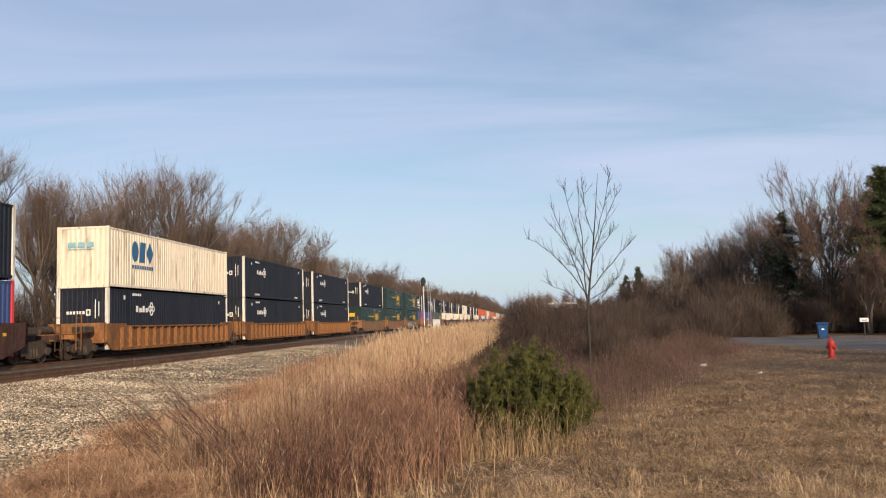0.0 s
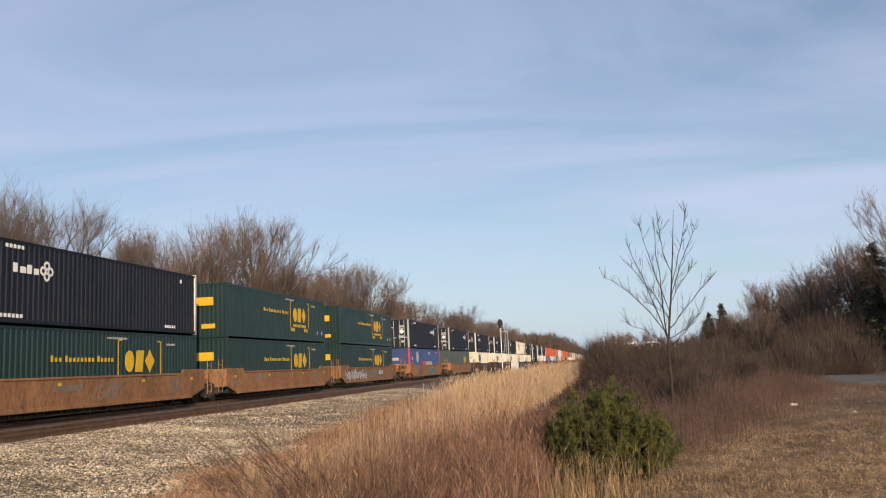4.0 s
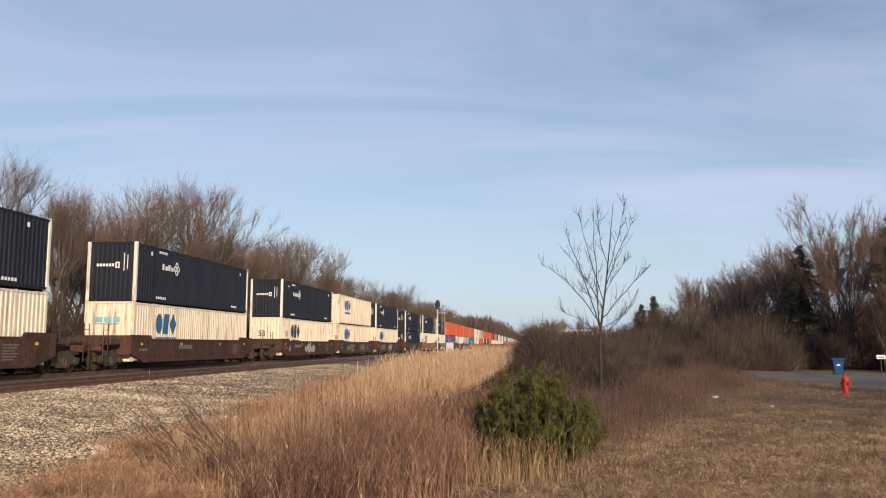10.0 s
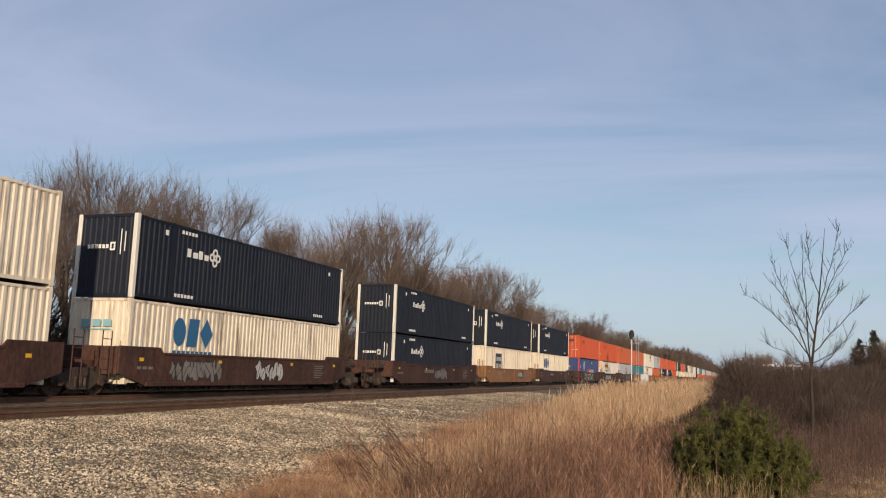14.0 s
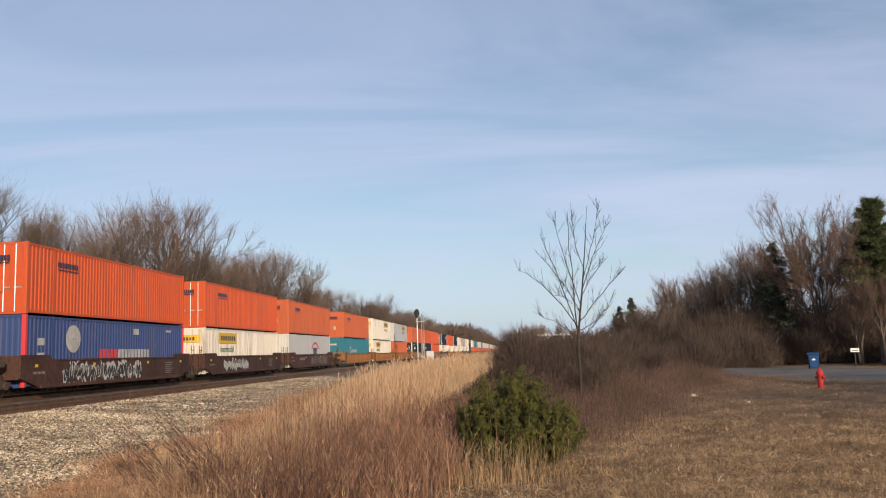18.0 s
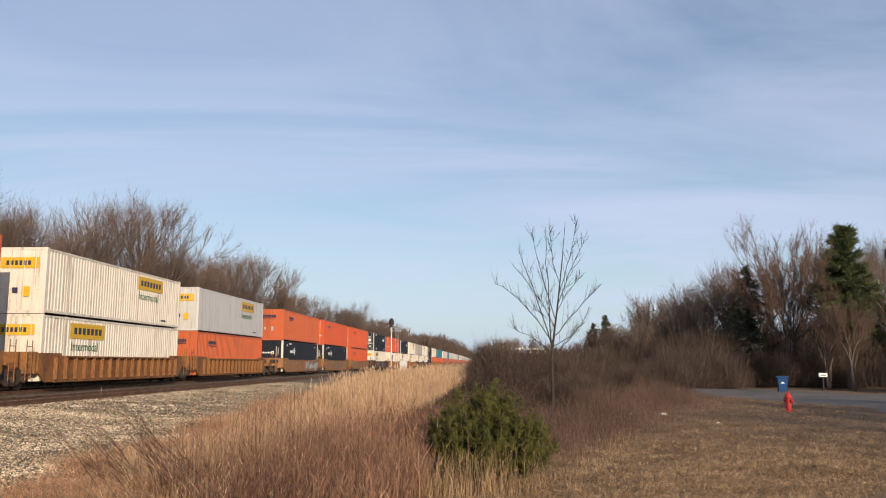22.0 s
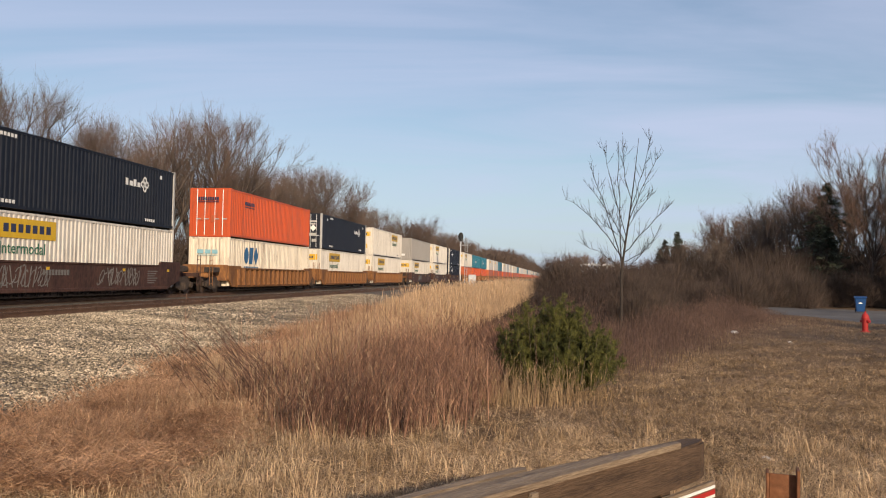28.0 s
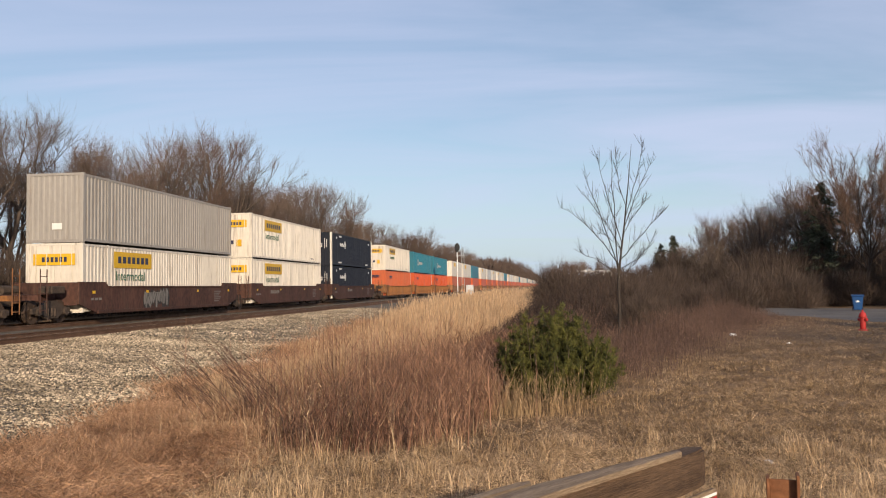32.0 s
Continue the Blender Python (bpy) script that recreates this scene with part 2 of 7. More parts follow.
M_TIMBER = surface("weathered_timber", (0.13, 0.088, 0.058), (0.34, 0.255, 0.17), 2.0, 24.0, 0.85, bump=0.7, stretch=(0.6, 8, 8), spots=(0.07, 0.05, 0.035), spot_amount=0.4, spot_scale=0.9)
M_RUST = surface("rusty_steel", (0.10, 0.042, 0.02), (0.24, 0.105, 0.05), 2.5, 22.0, 0.85, metal=0.2, bump=0.4)
M_RED = paint("hydrant_red", (0.42, 0.025, 0.022), 0.4, 0.3)
M_BLUE = paint("bin_blue", (0.012, 0.065, 0.20), 0.45, 0.25)
M_POLE = surface("pole_wood", (0.215, 0.18, 0.148), (0.36, 0.31, 0.262), 1.5, 18.0, 0.9, bump=0.4, stretch=(4, 4, 0.4))
M_WHITE = paint("white_paint", (0.78, 0.77, 0.74), 0.5, 0.12)
M_POST = paint("post_white", (0.74, 0.71, 0.64), 0.5, 0.2, rust=0.38, streaks=0.7)
M_GALV = surface("galvanised", (0.42, 0.43, 0.44), (0.60, 0.61, 0.62), 3.0, 30.0, 0.45, metal=0.7, bump=0.1)
M_BLACK = surface("black_metal", (0.012, 0.012, 0.013), (0.03, 0.03, 0.03), 3.0, 30.0, 0.5, bump=0.1)
M_WHEEL = surface("wheel_steel", (0.05, 0.035, 0.028), (0.11, 0.075, 0.055), 4.0, 20.0, 0.7, metal=0.4, bump=0.2)
M_TRUCK = surface("truck_grime", (0.03, 0.024, 0.02), (0.085, 0.06, 0.045), 3.0, 18.0, 0.85, bump=0.3)
M_CARTAN = surface("car_paint_tan", (0.16, 0.075, 0.035), (0.33, 0.165, 0.075), 0.8, 10.0, 0.75, bump=0.15, stretch=(1, 1, 0.5), spots=(0.10, 0.05, 0.03), spot_amount=0.42, spot_scale=1.0, vary=0.12, streaks=0.55)
M_CARBROWN = surface("car_paint_brown", (0.030, 0.0145, 0.0115), (0.088, 0.040, 0.029), 0.8, 10.0, 0.75, bump=0.15, stretch=(1, 1, 0.5), spots=(0.055, 0.035, 0.027), spot_amount=0.42, spot_scale=1.0, vary=0.12, streaks=0.25)
M_CARYELLOW = surface("car_paint_yellow", (0.13, 0.058, 0.024), (0.31, 0.138, 0.046), 0.9, 10.0, 0.75, bump=0.15, stretch=(1, 1, 0.5), spots=(0.13, 0.06, 0.03), spot_amount=0.48, spot_scale=1.3, vary=0.10, streaks=0.45)
M_NAVY = paint("container_navy", (0.0042, 0.0080, 0.0190), 0.62, 0.22)
M_CREAM = paint("container_cream", (0.77, 0.68, 0.54), 0.5, 0.16, rust=0.36, streaks=0.8)
M_JBW = paint("container_white", (0.68, 0.63, 0.55), 0.5, 0.16, rust=0.30, streaks=0.55)
M_SILVER = paint("container_silver", (0.55, 0.545, 0.53), 0.45, 0.12, streaks=0.4)
M_GREY = paint("container_grey", (0.32, 0.30, 0.275), 0.55, 0.2, streaks=0.35)
M_ORANGE = paint("container_orange", (0.56, 0.088, 0.022), 0.5, 0.22, streaks=0.4)
M_ORANGE_PALE = paint("container_orange_faded", (0.50, 0.112, 0.040), 0.55, 0.2, streaks=0.45)
M_GREEN = paint("container_green", (0.008, 0.030, 0.030), 0.45, 0.25)
M_GREYGREEN = paint("container_grey_green", (0.06, 0.08, 0.075), 0.5, 0.25)
M_PBLUE = paint("container_blue", (0.036, 0.066, 0.195), 0.5, 0.25, streaks=0.4)
M_TEAL = paint("container_teal", (0.02, 0.17, 0.24), 0.5, 0.22, streaks=0.3)
M_PRED = paint("post_red", (0.60, 0.05, 0.06), 0.5, 0.2)
M_YELLOW = paint("sign_yellow", (0.66, 0.40, 0.02), 0.5, 0.2)
M_CBLUE = paint("sign_blue", (0.03, 0.13, 0.27), 0.5, 0.2)
M_CBLUE_FADED = paint("sign_blue_faded", (0.25, 0.48, 0.55), 0.5, 0.2)
M_CNAVY = paint("sign_navy", (0.03, 0.035, 0.075), 0.5, 0.2)
M_DKGREEN = paint("sign_green", (0.02, 0.13, 0.07), 0.5, 0.2)
M_GRAF_K = paint("spray_black", (0.02, 0.02, 0.021), 0.7, 0.4)
M_GRAF_W = paint("spray_white", (0.48, 0.47, 0.45), 0.6, 0.4)
M_GRAF_GREY = paint("spray_grey", (0.20, 0.185, 0.17), 0.7, 0.6)
M_GRAF_G = paint("spray_green", (0.20, 0.20, 0.06), 0.6, 0.4)
M_GRAF_T = paint("spray_teal", (0.06, 0.20, 0.22), 0.6, 0.4)

# ---- building helpers ----
# marks too small to take apart
MARKS = ("graffiti", "reflector", "car_number", "data_lettering", "small_lettering", "slogan", "wordmark", "end_lettering", "end_label", "sign_lettering", "logo", "logo_brackets", "logo_pattern", "end_sign", "crack")


def mesh_of(name, verts, faces, material, smooth=False):
    me = bpy.data.meshes.new(name)
    me.from_pydata([tuple(v) for v in verts], [], faces)
    for m in material if isinstance(material, (list, tuple)) else [material]:
        me.materials.append(m)
    if smooth:
        me.shade_smooth()
    return me


def bm_mesh(name, bm, material):
    bmesh.ops.recalc_face_normals(bm, faces=bm.faces)
    me = bpy.data.meshes.new(name)
    bm.to_mesh(me)
    bm.free()
    me.materials.append(material)
    return me


def part(name, bm, material, parent, label=""):
    """Links a bmesh (or a ready mesh) as one object under a thing or part."""
    me = bm if isinstance(bm, bpy.types.Mesh) else bm_mesh(name, bm, material)
    ob = new(name, me)
    ob.parent = parent
    if label:
        ob["label"] = label
    if name in MARKS:
        ob["kind"] = "stuff"
    return ob


def box(bm, x0, y0, z0, x1, y1, z1, bevel=0.0):
    r = bmesh.ops.create_cube(bm, size=1)
    for v in r["verts"]:
        v.co = Vector((x0 + (v.co.x + 0.5) * (x1 - x0), y0 + (v.co.y + 0.5) * (y1 - y0), z0 + (v.co.z + 0.5) * (z1 - z0)))
    if bevel:
        es = list({e for v in r["verts"] for e in v.link_edges})
        bmesh.ops.bevel(bm, geom=es, offset=bevel, segments=1, affect="EDGES", clamp_overlap=True)
    return bm


def boxes(*bs, bevel=0.0):
    bm = bmesh.new()
    for b in bs:
        box(bm, *b, bevel=bevel)
    return bm


def rod(bm, a, b, r0, r1=None, n=8):
    """A tapered round bar from a to b."""
    a, b = Vector(a), Vector(b)
    d = b - a
    m = Matrix.Translation((a + b) / 2) @ d.to_track_quat("Z", "Y").to_matrix().to_4x4()
    bmesh.ops.create_cone(bm, cap_ends=True, segments=n, radius1=r0, radius2=r0 if r1 is None else r1, depth=d.length, matrix=m)
    return bm


def prism_yz(bm, outline, x0, x1):
    """A plate with an outline in y and z, from x0 to x1."""
    a = [bm.verts.new((x0, y, z)) for y, z in outline]
    b = [bm.verts.new((x1, y, z)) for y, z in outline]
    bm.faces.new(a)
    bm.faces.new(b[::-1])
    k = len(outline)
    for i in range(k):
        bm.faces.new((a[i], b[i], b[(i + 1) % k], a[(i + 1) % k]))
    return bm


def lettering(text, size, material):
    """Letters of the built-in font as a mesh in x and y."""
    cu = bpy.data.curves.new("letters", "FONT")
    cu.body, cu.size, cu.extrude = text, size, 0.003
    cu.resolution_u = 2
    ob = bpy.data.objects.new("letters", cu)
    scene.collection.objects.link(ob)
    bpy.context.view_layer.update()
    me = bpy.data.meshes.new_from_object(ob.evaluated_get(bpy.context.evaluated_depsgraph_get()))
    bpy.data.objects.remove(ob)
    me.materials.clear()
    me.materials.append(material)
    return me


SKEW = 0.0225                       # the line bears this much to the right of +y


def height(x, y):
    """Height of the ground: a low track bed, a slight fall to the gravel's edge, an uneven field."""
    if isinstance(x, np.ndarray):
        bed = np.clip((-8.0 - (x - SKEW * y)) / 5.5, 0, 1)
        far = np.clip((np.hypot(x, y) - 60) / 300, 0, 1)
        return 0.28 * bed * bed * (3 - 2 * bed) + 0.05 * np.sin(x * 0.9 + 1.3 * np.sin(y * 0.31)) * np.cos(y * 0.53) * np.clip((x + 5.5) / 3.0, 0, 1) + 0.6 * far
    return float(height(np.array([x]), np.array([y]))[0])

# ---- ground, ballast, road ----
TRACK_X, NEAR_X, RAIL_Z = -21.02, -15.9, 0.56


def axis(*stops):
    out = []
    for a, b, n in stops:
        out += [a + (b - a) * i / n for i in range(n)]
    return out + [stops[-1][1]]


def sheet(name, xs, ys, lift, material):
    X, Y = np.meshgrid(np.array(xs), np.array(ys))
    Z = height(X, Y) + lift(X, Y)
    nx, ny = len(xs), len(ys)
    v = np.stack([X, Y, Z], -1).reshape(-1, 3).tolist()
    f = [(j * nx + i, j * nx + i + 1, (j + 1) * nx + i + 1, (j + 1) * nx + i) for j in range(ny - 1) for i in range(nx - 1)]
    return new(name, mesh_of(name, v, f, material, True))


tagged(sheet("ground", axis((-3000, -300, 6), (-300, -40, 26), (-40, 45, 130), (45, 300, 20), (300, 3000, 6)),
             axis((-900, -20, 14), (-20, 70, 150), (70, 400, 33), (400, 4500, 12)), lambda x, y: 0 * x, M_SOIL), "dead grass field with bare soil patches", "ground", kind="structure")


def edge_x(y):
    """Where the gravel ends and the grass begins."""
    return np.maximum(-6.2 - 0.075 * np.clip(y - 9, 0, 70), SKEW * y - 12.2) + 0.35 * np.sin(y * 0.7) + 0.2 * np.sin(y * 1.9 + 1)


bal_y = axis((-800, 5, 30), (5, 60, 110), (60, 300, 40), (300, 2600, 30))
bal_v, bal_f = [], []
for j, y in enumerate(bal_y):
    e = float(edge_x(np.array(y)))
    t = SKEW * y
    section = [(e, -0.05)] + [(e - 0.4 + (-13.2 + t - e + 0.4) * q / 9, 0.03 + 0.03 * q / 9) for q in range(10)] + [(-13.21 + t, 0.06), (-14.3 + t, 0.10), (-17.6 + t, 0.105), (-18.4 + t, 0.08), (-19.2 + t, 0.105), (-23 + t, 0.105), (-24.2 + t, 0.0), (-26 + t, -0.02), (-27 + t, -0.3)]
    for x, up in section:
        bal_v.append((x, y, height(x, y) + up))
    if j:
        k = len(section)
        bal_f += [((j - 1) * k + i, (j - 1) * k + i + 1, j * k + i + 1, j * k + i) for i in range(k - 1)]
tagged(new("ballast", mesh_of("ballast", bal_v, bal_f, M_BALLAST, True)), "grey crushed stone ballast beside the track", "ballast", kind="structure")


def stones(name, count, x0, x1, y0, y1, size0, size1, seed):
    """Loose stones lying on the ballast: low irregular lumps, joined."""
    rng = np.random.default_rng(seed)
    x = rng.uniform(x0, x1, count)
    y = y0 + (y1 - y0) * rng.uniform(0, 1, count) ** 1.15
    keep = x < edge_x(y) - 0.1
    x, y = x[keep], y[keep]
    n = len(x)
    s = rng.uniform(size0, size1, n)
    base = np.array([(1, 0, 0), (-1, 0, 0), (0, 1, 0), (0, -1, 0), (0, 0, 1), (0, 0, -1)], float)
    tri = np.array([(0, 2, 4), (2, 1, 4), (1, 3, 4), (3, 0, 4)])
    ang = rng.uniform(0, 6.28, n)
    P = base[None] * rng.uniform(0.65, 1.2, (n, 6, 1)) * np.array([1, 0.8, 0.62])
    P += rng.uniform(-0.25, 0.25, (n, 6, 3))
    c, sn = np.cos(ang)[:, None], np.sin(ang)[:, None]
    P = np.stack([P[..., 0] * c - P[..., 1] * sn, P[..., 0] * sn + P[..., 1] * c, P[..., 2]], -1) * s[:, None, None]
    up = np.interp(x - SKEW * y, [-17.6, -14.3, -13.2, -11.2, -7], [0.105, 0.10, 0.06, 0.045, 0.035])
    P += np.stack([x, y, height(x, y) + up + s * 0.1], -1)[:, None]
    F = (tri[None] + 6 * np.arange(n)[:, None, None]).reshape(-1, 3)
    return tagged(new(name, mesh_of(name, P.reshape(-1, 3).tolist(), F.tolist(), M_STONE)), "loose pale grey crushed stones", "gravel", kind="stuff")


stones("gravel", 90000, -15.2, -6.0, 7, 26, 0.015, 0.038, 3)
stones("gravel", 30000, -14.8, -7.6, 24, 60, 0.02, 0.045, 4)

# road that comes up on the right, turns across ahead and goes off behind the brush
road_l = [(0.5, -8), (2.9, 4), (5.2, 11), (8.4, 17), (12.9, 27), (15.3, 34), (15.6, 39), (14.2, 45), (11.5, 50.5), (5, 57), (-3, 63)]
road_r = [(14, -8), (17, 4), (20, 11), (22.5, 17), (28, 27), (36, 34), (36, 42), (27, 50), (22.6, 60), (15, 71), (5, 80)]


def smooth_line(pts, n):
    """Points along a curve through pts."""
    out = []
    for i in range(len(pts) - 1):
        p = [Vector(pts[max(i - 1, 0)]), Vector(pts[i]), Vector(pts[i + 1]), Vector(pts[min(i + 2, len(pts) - 1)])]
        for k in range(n):
            t = k / n
            out.append(0.5 * (2 * p[1] + (p[2] - p[0]) * t + (2 * p[0] - 5 * p[1] + 4 * p[2] - p[3]) * t * t + (3 * p[1] - p[0] - 3 * p[2] + p[3]) * t ** 3))
    return out + [Vector(pts[-1])]


rv, rf, apron = [], [], []
for j, (a, b) in enumerate(zip(smooth_line(road_l, 8), smooth_line(road_r, 8))):
    a = a + Vector((0.08 * math.sin(j * 0.9) + 0.06 * math.sin(j * 4.1), 0))
    for i in range(13):
        p = a.lerp(b, i / 12)
        rv.append((p.x, p.y, height(p.x, p.y) + (0.045 if 0 < i < 12 else -0.03)))
        if j and i:
            q = j * 13 + i
            (rf if p.y > 33.0 else apron).append((q - 14, q - 13, q, q - 1))
tagged(new("road", mesh_of("road", rv, rf, M_ASPHALT, True)), "worn pale grey asphalt road with ragged edges", "road", kind="structure")
tagged(new("road_end", mesh_of("road_end", rv, apron, M_ASPHALT_DARK, True)), "dark broken asphalt at the road's end", "road", kind="structure")

# two tracks: the empty one in front, the train's behind it
RAIL_PROFILE = [(-0.07, 0.0), (0.07, 0.0), (0.07, 0.012), (0.012, 0.03), (0.012, 0.125), (0.036, 0.135), (0.036, 0.17), (-0.036, 0.17), (-0.036, 0.135), (-0.012, 0.125), (-0.012, 0.03), (-0.07, 0.012)]
tie_mesh = bm_mesh("tie", boxes((-1.3, -0.115, -0.18, 1.3, 0.115, 0.0), bevel=0.012), M_TIE)
for tx, first, count, who in ((NEAR_X, 12.0, 150, "empty near track"), (TRACK_X, 16.0, 100, "track under the train")):
    for sx in (-0.75, 0.75):
        bm = bmesh.new()
        a = [bm.verts.new((tx + sx + px - 800 * SKEW, -800, RAIL_Z - 0.172 + pz)) for px, pz in RAIL_PROFILE]
        b = [bm.verts.new((tx + sx + px + 2600 * SKEW, 2600, RAIL_Z - 0.172 + pz)) for px, pz in RAIL_PROFILE]
        for i in range(len(RAIL_PROFILE)):
            bm.faces.new((a[i], b[i], b[(i + 1) % len(RAIL_PROFILE)], a[(i + 1) % len(RAIL_PROFILE)]))
        rail = tagged(new("rail", bm_mesh("rail", bm, M_RAIL)), "rusty steel rail with a bright worn head", "rail", kind="structure")
        bm = bmesh.new()
        q = [bm.verts.new((tx + sx + px + y * SKEW, y, RAIL_Z + pz)) for y in (-800, 2600) for px, pz in ((-0.03, -0.001), (-0.03, 0.002), (0.03, 0.002), (0.03, -0.001))]
        for k in range(3):
            bm.faces.new((q[k], q[k + 1], q[k + 5], q[k + 4]))
        part("rail_head", bm, M_RAILTOP, rail)
    ties = tagged(new("railway_ties"), "dark creosoted wooden ties of the " + who, "railway tie", kind="structure")
    for i in range(count):
        y = first + i * 0.53
        t = new("tie", tie_mesh)
        t.parent = ties
        t.location = (tx + SKEW * y + random.uniform(-0.05, 0.05), y, RAIL_Z - 0.174)
        t.rotation_euler = (0, 0, random.uniform(-0.015, 0.015))

# ---- the train ----
SPEED = 19.559                      # metres a second towards the camera
LONG, HIGH = 16.15, 2.96
keyed = []                          # (thing, start along the track, height, near)


def corrugated(y0, y1, x, z0, z1, out, pitch=0.28, deep=0.034):
    """Side sheet with upright ribs; out is +1 or -1, the way it faces."""
    n = max(1, round((y1 - y0) / pitch))
    v, f = [], []
    for i in range(n):
        a = y0 + (y1 - y0) * i / n
        w = (y1 - y0) / n
        for u, d in ((0, 0), (0.36, 0), (0.5, -deep), (0.86, -deep)):
            v += [(x + out * d, a + u * w, z0), (x + out * d, a + u * w, z1)]
    v += [(x, y1, z0), (x, y1, z1)]
    for i in range(len(v) // 2 - 1):
        q = (2 * i, 2 * i + 2, 2 * i + 3, 2 * i + 1)
        f.append(q if out > 0 else q[::-1])
    return v, f


def ribbed_end(x0, x1, y, z0, z1, out, pitch=0.26, deep=0.03):
    n = max(1, round((x1 - x0) / pitch))
    v, f = [], []
    for i in range(n):
        a = x0 + (x1 - x0) * i / n
        w = (x1 - x0) / n
        for u, d in ((0, 0), (0.36, 0), (0.5, -deep), (0.86, -deep)):
            v += [(a + u * w, y + out * d, z0), (a + u * w, y + out * d, z1)]
    v += [(x1, y, z0), (x1, y, z1)]
    for i in range(len(v) // 2 - 1):
        q = (2 * i, 2 * i + 1, 2 * i + 3, 2 * i + 2)
        f.append(q if out > 0 else q[::-1])
    return v, f


def plate_side(*rects):
    """Flat marks on the side that faces the camera: (from the front end, up, to, up)."""
    return boxes(*[(1.297, a, b, 1.306, c, d) for a, b, c, d in rects])


def plate_end(*rects):
    return boxes(*[(a, -0.008, b, c, 0.001, d) for a, b, c, d in rects])


def slanted(bm, u, v, w, h, lean=0.12):
    """A leaning slab on the side."""
    return prism_yz(bm, [(u, v), (u + w, v), (u + w + lean, v + h), (u + lean, v + h)], 1.297, 1.306)


def ring(bm, u, v, r, r2, n=14):
    for i in range(n):
        a, b = 2 * math.pi * i / n, 2 * math.pi * (i + 1) / n
        prism_yz(bm, [(u + r2 * math.cos(a), v + r2 * math.sin(a)), (u + r * math.cos(a), v + r * math.sin(a)), (u + r * math.cos(b), v + r * math.sin(b)), (u + r2 * math.cos(b), v + r2 * math.sin(b))], 1.297, 1.306)
    return bm


_intermodal = lettering("Intermodal", 0.62, M_DKGREEN)
_fifty_white = lettering("53", 0.58, M_GRAF_W)
_fifty = lettering("53", 0.62, M_CNAVY)


def lettered(mesh, name, parent, u, v, end=False):
    ob = new(name, mesh)
    ob.parent = parent
    ob.matrix_basis = pose(-0.6 if end else 1.304, -0.006 if end else u, v, 90, 0, 0 if end else 90)
    return ob


def mark_three(c, material, u, v, w, h, sub=True):
    """A logo of three plain shapes, a disc, a leaning slab and a diamond, over a thin line."""
    k = w / 3
    bm = bmesh.new()
    n, cu, cv = 14, u + k * 0.46, v + h / 2
    prism_yz(bm, [(cu + 0.44 * k * math.cos(6.2832 * i / n), cv + 0.46 * h * math.sin(6.2832 * i / n)) for i in range(n)], 1.297, 1.306)
    slanted(bm, u + k, v + 0.04 * h, k * 0.74, h * 0.92, k * 0.16)
    cu = u + 2.48 * k
    prism_yz(bm, [(cu - 0.5 * k, cv), (cu, cv - 0.5 * h), (cu + 0.5 * k, cv), (cu, cv + 0.5 * h)], 1.297, 1.306)
    part("logo", bm, material, c, "painted logo shape")
    if sub:
        part("small_lettering", plate_side(*[(u + 0.05 + i * w / 9, v - 0.30, u + w / 9 - 0.04 + i * w / 9, v - 0.12) for i in range(9)]), material, c)


def small_marks(c, material, reverse=False):
    """Data lines too small to read, as bars."""
    rs = []
    for u, v, n in ((2.3, 0.22, 6), (13.1, 0.24, 5), (2.5, 2.62, 5)):
        rs += [(u + i * 0.2, v, u + i * 0.2 + 0.13, v + 0.13) for i in range(n)]
    rs += [(1.55, 2.42, 1.72, 2.62), (14.5, 2.42, 14.66, 2.6)]
    part("data_lettering", plate_side(*rs), material, c)


